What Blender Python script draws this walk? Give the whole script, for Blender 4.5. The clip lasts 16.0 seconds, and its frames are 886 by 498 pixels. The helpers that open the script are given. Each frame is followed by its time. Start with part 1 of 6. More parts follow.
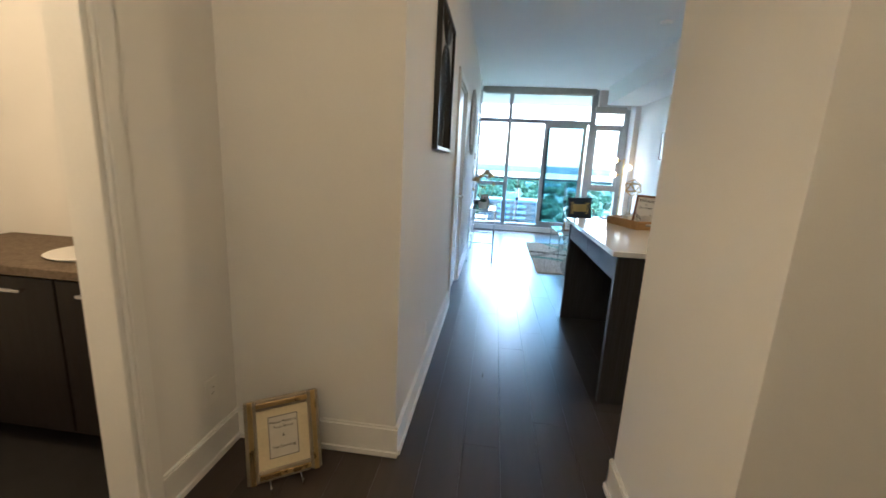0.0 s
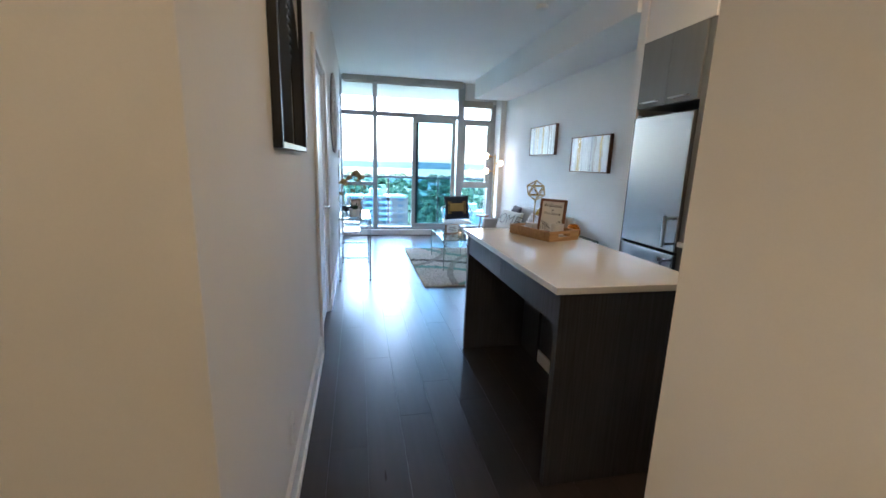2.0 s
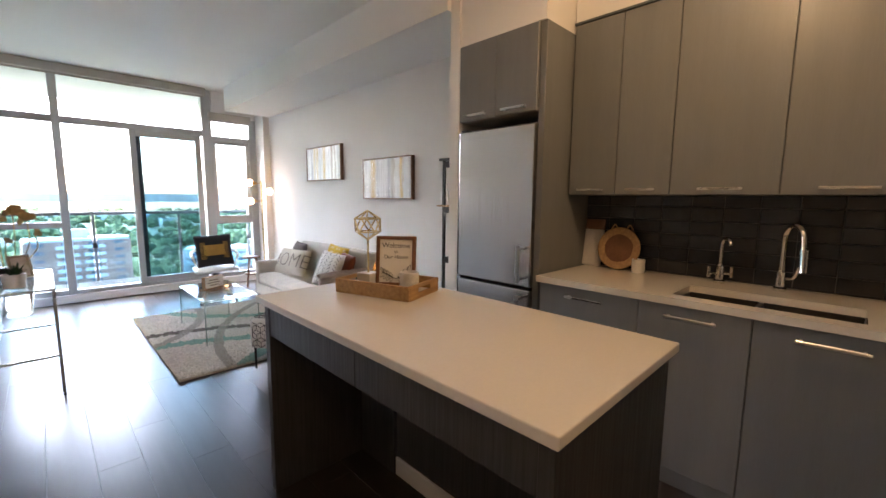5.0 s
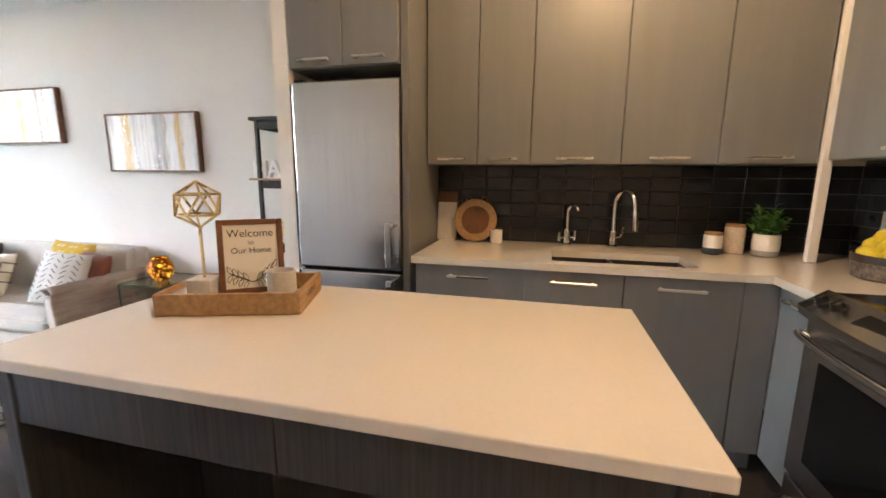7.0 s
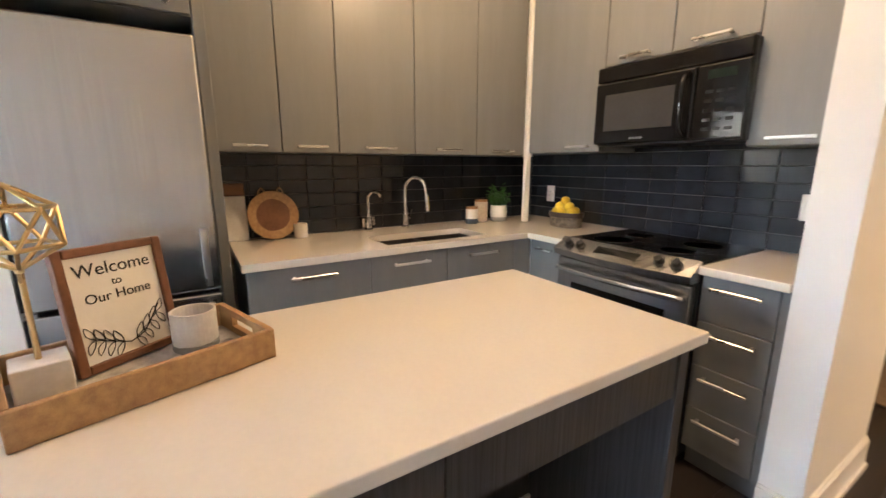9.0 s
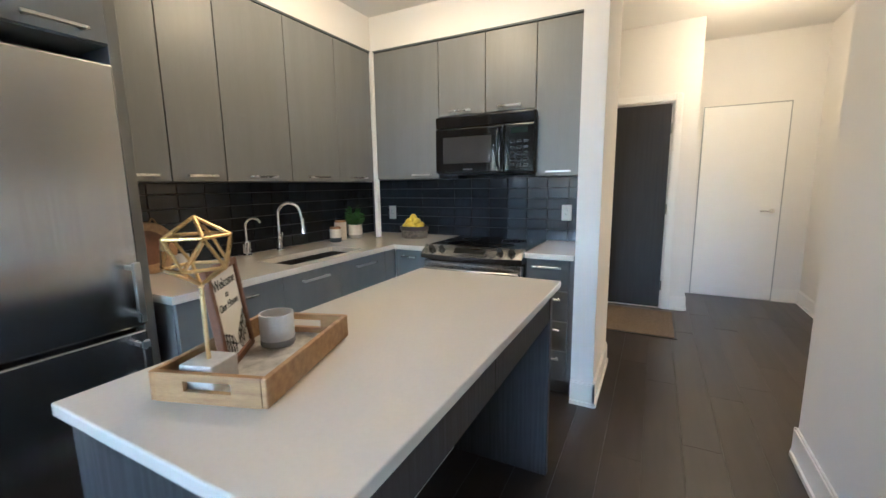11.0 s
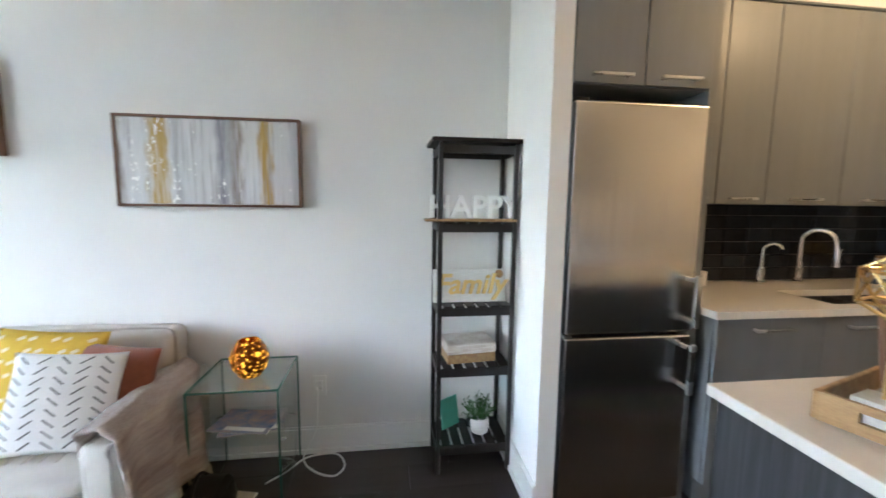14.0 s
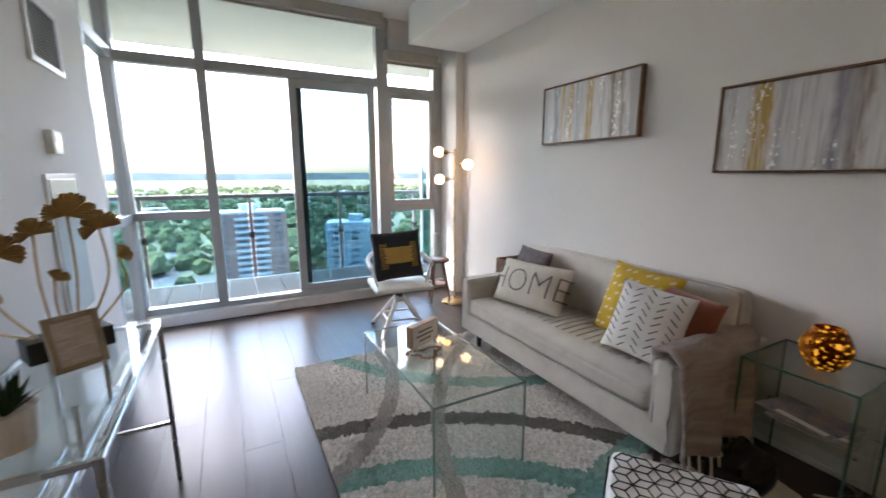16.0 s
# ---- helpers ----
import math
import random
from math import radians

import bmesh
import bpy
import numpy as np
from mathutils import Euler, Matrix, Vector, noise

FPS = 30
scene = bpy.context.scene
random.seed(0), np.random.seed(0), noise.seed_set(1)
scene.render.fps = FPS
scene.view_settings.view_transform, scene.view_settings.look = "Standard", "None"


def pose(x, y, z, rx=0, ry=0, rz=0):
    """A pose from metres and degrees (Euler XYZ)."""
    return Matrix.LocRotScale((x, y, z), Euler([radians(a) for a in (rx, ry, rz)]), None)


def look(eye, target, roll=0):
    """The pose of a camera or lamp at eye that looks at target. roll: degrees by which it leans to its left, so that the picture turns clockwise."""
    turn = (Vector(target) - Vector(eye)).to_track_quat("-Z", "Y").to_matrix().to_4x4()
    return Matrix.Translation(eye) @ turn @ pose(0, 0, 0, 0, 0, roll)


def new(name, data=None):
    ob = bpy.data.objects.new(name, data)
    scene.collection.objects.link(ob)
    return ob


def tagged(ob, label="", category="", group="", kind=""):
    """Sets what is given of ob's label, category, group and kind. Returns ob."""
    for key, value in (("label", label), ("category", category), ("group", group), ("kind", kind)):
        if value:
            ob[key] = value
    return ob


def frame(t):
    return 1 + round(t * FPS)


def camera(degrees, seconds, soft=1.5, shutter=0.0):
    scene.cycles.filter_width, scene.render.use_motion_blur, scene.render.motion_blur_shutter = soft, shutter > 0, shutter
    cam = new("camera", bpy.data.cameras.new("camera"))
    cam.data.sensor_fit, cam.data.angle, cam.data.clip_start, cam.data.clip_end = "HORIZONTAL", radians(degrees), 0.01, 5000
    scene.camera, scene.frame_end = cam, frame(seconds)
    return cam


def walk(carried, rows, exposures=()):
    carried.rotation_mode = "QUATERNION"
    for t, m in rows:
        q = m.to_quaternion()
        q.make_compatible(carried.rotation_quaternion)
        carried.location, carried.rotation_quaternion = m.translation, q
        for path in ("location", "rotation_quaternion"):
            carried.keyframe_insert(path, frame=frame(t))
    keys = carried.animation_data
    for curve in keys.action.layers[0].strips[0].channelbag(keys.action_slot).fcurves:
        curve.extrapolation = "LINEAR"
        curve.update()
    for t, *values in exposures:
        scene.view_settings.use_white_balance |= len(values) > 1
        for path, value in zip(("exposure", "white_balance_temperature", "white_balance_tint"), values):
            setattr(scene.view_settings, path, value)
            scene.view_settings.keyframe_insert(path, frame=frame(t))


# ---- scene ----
cam = camera(95.0, 16.0, shutter=0.25)
PATH = [
    (0, (0.833, 3.363, 1.328), (0.607, 5.306, 0.912), 2.9),
    (0.5, (0.827, 3.462, 1.34), (0.874, 5.407, 0.878), 1.8),
    (1, (0.809, 3.678, 1.344), (0.916, 5.625, 0.899), 1.7),
    (1.5, (0.799, 3.918, 1.347), (1.024, 5.862, 0.933), 1.7),
    (2, (0.745, 4.205, 1.363), (1.151, 6.121, 0.954), 1.8),
    (2.5, (0.743, 4.423, 1.348), (1.35, 6.287, 0.955), 1.5),
    (3, (0.754, 4.647, 1.335), (1.546, 6.445, 0.96), 1.0),
    (3.2, (0.763, 4.727, 1.327), (1.646, 6.487, 0.974), 0.8),
    (5.5, (0.879, 5.396, 1.336), (2.418, 6.652, 1.097), 0.7),
    (6, (0.885, 5.561, 1.337), (2.582, 6.587, 1.08), 0.8),
    (6.5, (0.903, 5.688, 1.322), (2.717, 6.472, 1.01), 0.3),
    (7, (0.944, 5.846, 1.288), (2.856, 6.321, 0.943), 0.4),
    (7.5, (0.954, 5.992, 1.27), (2.911, 6.148, 0.887), -0.3),
    (8, (0.926, 6.244, 1.292), (2.872, 6.016, 0.891), -0.8),
    (8.5, (0.956, 6.411, 1.3), (2.83, 5.837, 0.9), -0.7),
    (9, (1.048, 6.606, 1.303), (2.715, 5.579, 0.896), -0.0),
    (9.5, (1.104, 6.784, 1.316), (2.431, 5.345, 0.904), -0.4),
    (9.7, (1.096, 6.841, 1.309), (2.302, 5.296, 0.909), -0.9),
    (11.8, (1.204, 7.669, 1.338), (2.098, 5.906, 1.033), -0.8),
    (12, (1.215, 7.738, 1.337), (2.187, 6.014, 1.049), -0.7),
    (12.5, (1.228, 7.822, 1.348), (2.448, 6.257, 1.092), -0.6),
    (13, (1.259, 7.855, 1.353), (2.786, 6.584, 1.124), -0.1),
    (13.5, (1.307, 7.871, 1.361), (3.105, 7.024, 1.135), 0.3),
    (14, (1.311, 7.836, 1.362), (3.279, 7.567, 1.125), 0.7),
    (14.5, (1.308, 7.808, 1.372), (3.257, 8.164, 1.1), 0.3),
    (15, (1.198, 7.883, 1.308), (2.964, 8.783, 1.044), 0.2),
    (15.5, (1.218, 7.868, 1.319), (2.575, 9.303, 1.003), 0.1),
    (16, (1.159, 7.844, 1.315), (2.081, 9.581, 0.952), -0.1),
]
EXPOSURES = [(0, 4.85, 4950, 3), (1.5, 4.6, 4900, 5), (3, 4.75, 5450, 11), (5.5, 4.95, 6300, 18), (7, 5.65, 6200, 16), (8.5, 5.9, 5800, 15), (9.0, 5.88, 5800, 14), (9.5, 5.85, 5150, 8),
             (12, 5.35, 4600, 4), (14.2, 5.5, 5650, 10), (15.2, 4.9, 5950, 16), (16, 4.12, 6350, 17)]
walk(cam, [(t, look(eye, target, roll)) for t, eye, target, roll in PATH], EXPOSURES)

# ---- world and lights ----
CEIL = 2.85
world = bpy.data.worlds.new("sky")
scene.world = world
world.use_nodes = True
wn = world.node_tree
sky = wn.nodes.new("ShaderNodeTexSky")
sky.sky_type, sky.sun_disc = "NISHITA", False
sky.sun_elevation, sky.sun_rotation = radians(48), radians(-35)
sky.air_density, sky.dust_density, sky.ozone_density = 1.0, 4.0, 1.0
wn.links.new(sky.outputs[0], wn.nodes["Background"].inputs[0])
wn.nodes["Background"].inputs[1].default_value = 0.15

sun = new("sun", bpy.data.lights.new("sun", "SUN"))
sun.data.energy, sun.data.angle, sun.data.color = 0.5, radians(15), (1.0, 0.95, 0.88)
sun.matrix_world = look((-4, 22, 30), (2, 8, 0))


def lamp(name, loc, watts, col, size):
    ob = new(name, bpy.data.lights.new(name, "POINT"))
    ob.data.energy, ob.data.color, ob.data.shadow_soft_size = watts, col, size
    ob.location = loc
    return ob


WARM = (1.0, 0.62, 0.29)
lamp("foyer_lamp_light", (0.47, 3.14, CEIL - 0.42), 0.7, WARM, 0.08)
lamp("kitchen_lamp_light", (2.3, 5.55, CEIL - 0.36), 0.75, WARM, 0.1)
# Fill light added to brighten the bathroom; no fixture is built there.
lamp("bathroom_lamp_light", (-1.2, 3.9, 2.3), 1.5, WARM, 0.1)


# ---- materials ----
def pbr(name, col, rough=0.5, metal=0.0, var=0.08, scale=6.0, bump=0.05, bscale=90.0, stretch=(1, 1, 1), col2=None,
        coat=0.0, rvar=0.08, piece=0.0, trans=0.0, ior=1.45, sheen=0.0, spec=0.5):
    m = bpy.data.materials.new(name)
    m.use_nodes = True
    nt, nd, ln = m.node_tree, m.node_tree.nodes, m.node_tree.links
    b = nd["Principled BSDF"]
    b.inputs["Roughness"].default_value, b.inputs["Metallic"].default_value = rough, metal
    b.inputs["Coat Weight"].default_value, b.inputs["Coat Roughness"].default_value = coat, 0.08
    b.inputs["Transmission Weight"].default_value, b.inputs["IOR"].default_value = trans, ior
    b.inputs["Sheen Weight"].default_value = sheen
    b.inputs["Specular IOR Level"].default_value = spec
    tc, mp = nd.new("ShaderNodeTexCoord"), nd.new("ShaderNodeMapping")
    mp.inputs["Scale"].default_value = stretch
    ln.new(tc.outputs["Object"], mp.inputs["Vector"])
    src = mp.outputs["Vector"]
    n1, n2 = nd.new("ShaderNodeTexNoise"), nd.new("ShaderNodeTexNoise")
    n1.inputs["Scale"].default_value, n1.inputs["Detail"].default_value = scale, 5
    n2.inputs["Scale"].default_value, n2.inputs["Detail"].default_value = bscale, 3
    info = nd.new("ShaderNodeObjectInfo")
    if piece:
        add = nd.new("ShaderNodeVectorMath")
        mul = nd.new("ShaderNodeMath")
        mul.operation, mul.inputs[1].default_value = "MULTIPLY", 37.0
        ln.new(info.outputs["Random"], mul.inputs[0])
        ln.new(src, add.inputs[0])
        ln.new(mul.outputs[0], add.inputs[1])
        src = add.outputs[0]
    for n in (n1, n2):
        ln.new(src, n.inputs["Vector"])
    mix = nd.new("ShaderNodeMix")
    mix.data_type = "RGBA"
    c2 = col2 or tuple(max(0.0, c * (1 - 2.2 * var)) for c in col)
    mix.inputs["A"].default_value, mix.inputs["B"].default_value = (*col, 1), (*c2, 1)
    ramp = nd.new("ShaderNodeMapRange")
    ramp.inputs["From Min"].default_value, ramp.inputs["From Max"].default_value = 0.35, 0.68
    both = nd.new("ShaderNodeMath")
    both.operation = "MULTIPLY_ADD"
    both.inputs[1].default_value = 0.35
    ln.new(n2.outputs["Fac"], both.inputs[0])
    sc = nd.new("ShaderNodeMath")
    sc.operation, sc.inputs[1].default_value = "MULTIPLY", 0.65
    ln.new(n1.outputs["Fac"], sc.inputs[0])
    ln.new(sc.outputs[0], both.inputs[2])
    ln.new(both.outputs[0], ramp.inputs["Value"])
    ln.new(ramp.outputs[0], mix.inputs["Factor"])
    last = mix.outputs["Result"]
    if piece:
        hsv, pv = nd.new("ShaderNodeHueSaturation"), nd.new("ShaderNodeMapRange")
        pv.inputs["To Min"].default_value, pv.inputs["To Max"].default_value = 1 - piece, 1 + piece
        ln.new(info.outputs["Random"], pv.inputs["Value"])
        ln.new(pv.outputs[0], hsv.inputs["Value"])
        ln.new(last, hsv.inputs["Color"])
        last = hsv.outputs[0]
    ln.new(last, b.inputs["Base Color"])
    rr = nd.new("ShaderNodeMapRange")
    rr.inputs["To Min"].default_value, rr.inputs["To Max"].default_value = max(0.02, rough - rvar), min(1, rough + rvar)
    ln.new(n1.outputs["Fac"], rr.inputs["Value"])
    ln.new(rr.outputs[0], b.inputs["Roughness"])
    if bump:
        bp = nd.new("ShaderNodeBump")
        bp.inputs["Strength"].default_value, bp.inputs["Distance"].default_value = bump, 0.01
        ln.new(n2.outputs["Fac"], bp.inputs["Height"])
        ln.new(bp.outputs[0], b.inputs["Normal"])
    return m


def glow(name, col, strength):
    m = pbr(name, (0.9, 0.88, 0.82), 0.4)
    b = m.node_tree.nodes["Principled BSDF"]
    b.inputs["Emission Color"].default_value, b.inputs["Emission Strength"].default_value = (*col, 1), strength
    return m


def clear(name, tint, rough=0.0, edge=0.55, face=0.03):
    """Thin pane glass: mostly see-through, with a mirror sheen that grows at grazing angles."""
    m = bpy.data.materials.new(name)
    m.use_nodes = True
    nd, ln = m.node_tree.nodes, m.node_tree.links
    nd.remove(nd["Principled BSDF"])
    tr, gl, mx, lw = (nd.new("ShaderNode" + k) for k in ("BsdfTransparent", "BsdfGlossy", "MixShader", "LayerWeight"))
    tr.inputs[0].default_value = (*tint, 1)
    gl.inputs["Roughness"].default_value = rough
    pw, ma = nd.new("ShaderNodeMath"), nd.new("ShaderNodeMath")
    pw.operation, pw.inputs[1].default_value = "POWER", 4.5
    ma.operation, ma.inputs[1].default_value, ma.inputs[2].default_value = "MULTIPLY_ADD", edge, face
    lw.inputs["Blend"].default_value = 0.5
    ln.new(lw.outputs["Facing"], pw.inputs[0])
    ln.new(pw.outputs[0], ma.inputs[0])
    ln.new(ma.outputs[0], mx.inputs[0])
    ln.new(tr.outputs[0], mx.inputs[1])
    ln.new(gl.outputs[0], mx.inputs[2])
    ln.new(mx.outputs[0], nd["Material Output"].inputs[0])
    return m


M = {
    "wall": pbr("wall_paint", (0.79, 0.775, 0.755), 0.82, var=0.02, scale=2.0, bump=0.03, bscale=220, spec=0.25),
    "ceiling": pbr("ceiling_paint", (0.85, 0.84, 0.825), 0.75, var=0.02, scale=1.5, bump=0.04, bscale=260),
    "trim": pbr("trim_paint", (0.82, 0.81, 0.79), 0.35, var=0.02, scale=3, bump=0.01),
    "plank": pbr("dark_oak", (0.046, 0.036, 0.032), 0.29, var=0.1, scale=3, bump=0, bscale=7, stretch=(6, 0.6, 1),
                 piece=0.22, rvar=0.03, col2=(0.034, 0.027, 0.024)),
    "subfloor": pbr("subfloor", (0.006, 0.005, 0.005), 0.8),
    "cab": pbr("grey_laminate", (0.19, 0.195, 0.2), 0.38, var=0.05, scale=5, bump=0.02, bscale=70, stretch=(3, 3, 0.25), rvar=0.04),
    "isl": pbr("dark_grey_wood_laminate", (0.058, 0.056, 0.060), 0.45, var=0.25, scale=14, bump=0.06, bscale=60, stretch=(8, 8, 0.2)),
    "quartz": pbr("white_quartz", (0.72, 0.68, 0.63), 0.09, var=0.012, scale=90, bump=0.0, rvar=0.02, coat=0.5),
    "steel": pbr("brushed_steel", (0.56, 0.55, 0.535), 0.24, 1.0, var=0.05, scale=4, bump=0.02, bscale=40, stretch=(30, 30, 0.3), rvar=0.06),
    "chrome": pbr("chrome", (0.78, 0.77, 0.75), 0.12, 1.0, var=0.02, bump=0.0, rvar=0.03),
    "black": pbr("black_plastic", (0.012, 0.012, 0.013), 0.35, var=0.1, bump=0.02),
    "blackgloss": pbr("black_gloss", (0.006, 0.006, 0.007), 0.08, var=0.1, bump=0.0, rvar=0.03),
    "tile": pbr("dark_slate_tile", (0.024, 0.027, 0.036), 0.16, var=0.2, scale=7, bump=0.02, bscale=20, piece=0.18, rvar=0.06),
    "grout": pbr("dark_grout", (0.13, 0.13, 0.135), 0.8),
    "doordark": pbr("dark_door_veneer", (0.022, 0.018, 0.016), 0.5, var=0.2, scale=6, stretch=(8, 8, 0.4)),
    "alu": pbr("grey_window_frame", (0.40, 0.42, 0.43), 0.4, 0.2, var=0.03, scale=3, bump=0.0),
    "pane": clear("window_glass", (0.96, 0.975, 0.98), 0.0, 0.4),
    "doorglass": clear("tinted_door_glass", (0.50, 0.61, 0.65), 0.0, 0.4),
    "sinksteel": pbr("dull_sink_steel", (0.10, 0.092, 0.085), 0.4, 1.0, var=0.06, bump=0.02),
    "palegold": pbr("pale_gold_paint", (0.82, 0.62, 0.25), 0.3, 0.4, var=0.05, bump=0.0),
    "balglass": clear("balcony_glass", (0.52, 0.68, 0.74), 0.0, 0.4),
    "tglass": clear("table_glass", (0.955, 0.985, 0.975), 0.01, 0.7, 0.07),
    "glassedge": pbr("glass_edge", (0.10, 0.28, 0.23), 0.1, var=0.05, bump=0.0, trans=0.4),
    "glassedgelight": pbr("pale_glass_edge", (0.45, 0.60, 0.55), 0.1, var=0.05, bump=0.0, trans=0.6),
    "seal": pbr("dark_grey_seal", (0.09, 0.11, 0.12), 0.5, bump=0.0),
    "blind": pbr("roller_blind", (0.42, 0.40, 0.36), 0.8, var=0.05, bscale=300),
    "concrete": pbr("balcony_concrete", (0.34, 0.345, 0.34), 0.85, var=0.1, scale=3, bscale=60),
    "railgrey": pbr("dark_grey_rail", (0.14, 0.15, 0.16), 0.45, 0.3, bump=0.0),
    "ginkgo": pbr("antique_gold_leaf", (0.66, 0.47, 0.21), 0.38, 0.35, var=0.15, scale=30, bump=0.1),
    "deck": pbr("deck_tile", (0.028, 0.028, 0.03), 0.7, var=0.15, scale=12, stretch=(1, 6, 1), piece=0.15),
    "mat": pbr("coir_mat", (0.20, 0.15, 0.10), 0.95, var=0.25, scale=60, bump=0.5, bscale=260),
}


M.update({
    "sofa": pbr("beige_velour", (0.58, 0.54, 0.485), 0.85, var=0.08, scale=9, bump=0.15, bscale=240, sheen=0.3),
    "legwood": pbr("dark_leg_wood", (0.035, 0.018, 0.012), 0.45, var=0.2),
    "white": pbr("white_paint", (0.80, 0.79, 0.77), 0.4, var=0.02),
    "chromewhite": pbr("satin_steel", (0.66, 0.66, 0.65), 0.28, 1.0, var=0.03, bump=0),
    "blackwood": pbr("black_stained_wood", (0.016, 0.013, 0.012), 0.42, var=0.2, scale=10, stretch=(6, 6, 0.6)),
    "wood": pbr("light_oak", (0.47, 0.30, 0.13), 0.5, var=0.16, scale=7, stretch=(1, 8, 8), col2=(0.29, 0.16, 0.08), bump=0.08),
    "framewood": pbr("walnut_frame", (0.17, 0.085, 0.045), 0.5, var=0.18, scale=10, stretch=(4, 4, 4)),
    "brownwood": pbr("brown_wood", (0.20, 0.09, 0.045), 0.55, var=0.2, scale=12),
    "gold": pbr("brushed_gold", (0.72, 0.52, 0.24), 0.28, 1.0, var=0.08, bump=0.02),
    "champagne": pbr("champagne_gilt", (0.48, 0.41, 0.30), 0.35, 0.7, var=0.15, scale=14, bump=0.08),
    "ivory": pbr("ivory_linen", (0.66, 0.61, 0.53), 0.9, var=0.06, scale=20, bump=0.3, bscale=320),
    "grey": pbr("grey_stitch", (0.16, 0.155, 0.15), 0.9),
    "mauve": pbr("mauve_knit", (0.17, 0.14, 0.145), 0.95, var=0.2, scale=30, bump=0.6, bscale=160),
    "mustard": pbr("mustard_cotton", (0.62, 0.40, 0.035), 0.9, var=0.1, scale=14, bump=0.25, bscale=260),
    "cream": pbr("cream_print", (0.74, 0.64, 0.42), 0.9),
    "offwhite": pbr("white_cotton", (0.76, 0.75, 0.73), 0.9, var=0.04, scale=14, bump=0.25, bscale=260),
    "rust": pbr("rust_velvet", (0.25, 0.075, 0.035), 0.85, var=0.12, scale=12, sheen=0.3),
    "navy": pbr("navy_cotton", (0.018, 0.02, 0.03), 0.9, var=0.1, bump=0.2, bscale=260),
    "ochre": pbr("ochre_weave", (0.50, 0.30, 0.075), 0.9, var=0.12, bump=0.2, bscale=220),
    "marble": pbr("white_marble", (0.70, 0.68, 0.66), 0.3, var=0.2, scale=7, bump=0.0, col2=(0.52, 0.50, 0.49)),
    "paper": pbr("printed_paper", (0.78, 0.76, 0.72), 0.7, var=0.02),
    "ink": pbr("black_ink", (0.02, 0.02, 0.022), 0.7),
    "inkgrey": pbr("grey_ink", (0.25, 0.24, 0.22), 0.7),
    "leaf": pbr("green_leaf", (0.06, 0.19, 0.03), 0.5, var=0.3, scale=20, piece=0.2),
    "leafdark": pbr("dark_succulent", (0.025, 0.08, 0.03), 0.45, var=0.3, scale=20),
    "ceramic": pbr("white_ceramic", (0.74, 0.72, 0.69), 0.35, var=0.04, scale=18),
    "speckle": pbr("speckled_stoneware", (0.66, 0.58, 0.50), 0.5, var=0.12, scale=60),
    "cork": pbr("cork_lid", (0.36, 0.2, 0.1), 0.8, var=0.2, scale=50),
    "navyglaze": pbr("blue_grey_glaze", (0.05, 0.07, 0.10), 0.4),
    "lemon": pbr("lemon_skin", (0.74, 0.56, 0.03), 0.45, var=0.15, scale=10, bump=0.25, bscale=120),
    "wicker": pbr("grey_wicker", (0.20, 0.16, 0.12), 0.7, var=0.35, scale=40, bump=0.6, bscale=160),
    "mint": pbr("mint_board", (0.16, 0.58, 0.46), 0.6, var=0.05),
    "driftwood": pbr("whitewashed_wood", (0.50, 0.42, 0.36), 0.7, var=0.3, scale=14, stretch=(1, 1, 9), col2=(0.75, 0.72, 0.68)),
    "plaster": pbr("plastic_white", (0.80, 0.79, 0.76), 0.4, var=0.02),
    # dark grey: the vent's inner shade as colour, also the medallion's disc
    "ventgrey": pbr("vent_shade_disc_grey", (0.12, 0.115, 0.11), 0.7),
    "wool_a": pbr("grey_brown_wool", (0.25, 0.195, 0.18), 0.95, var=0.25, scale=3.5, stretch=(1, 1, 8), bump=0.6, bscale=90, col2=(0.50, 0.44, 0.39)),
    "fringe": pbr("cream_yarn", (0.68, 0.62, 0.52), 0.95, var=0.1, bump=0.4),
    "bulb": glow("lit_bulb", (1.0, 0.60, 0.28), 0.6),
    "dome": glow("lit_dome", (1.0, 0.70, 0.34), 0.55),
    "candle": glow("candle_glow", (1.0, 0.55, 0.12), 0.10),
    "screenwhite": pbr("frosted_panel", (0.6, 0.63, 0.64), 0.2, var=0.03),
    "magblue": pbr("magazine_print", (0.08, 0.16, 0.30), 0.3, var=0.5, scale=16, col2=(0.45, 0.30, 0.22)),
    "artblack": pbr("art_black", (0.012, 0.012, 0.013), 0.5),
})


def amber_glass():
    m = pbr("amber_glass_candle_lit", (0.25, 0.06, 0.002), 0.18, 0.85, var=0.35, scale=40, bump=1.0, bscale=75, stretch=(1, 1, 3), col2=(0.30, 0.07, 0.0))
    b = m.node_tree.nodes["Principled BSDF"]
    # Noise spots of emission stand in for candlelight coming through the glass.
    n = m.node_tree.nodes.new("ShaderNodeTexNoise")
    n.inputs["Scale"].default_value = 9
    r = m.node_tree.nodes.new("ShaderNodeMapRange")
    r.inputs["From Min"].default_value, r.inputs["From Max"].default_value, r.inputs["To Max"].default_value = 0.56, 0.66, 0.06
    m.node_tree.links.new(n.outputs["Fac"], r.inputs["Value"])
    m.node_tree.links.new(r.outputs[0], b.inputs["Emission Strength"])
    b.inputs["Emission Color"].default_value = (1.0, 0.42, 0.03, 1)
    return m


M["amber"] = amber_glass()


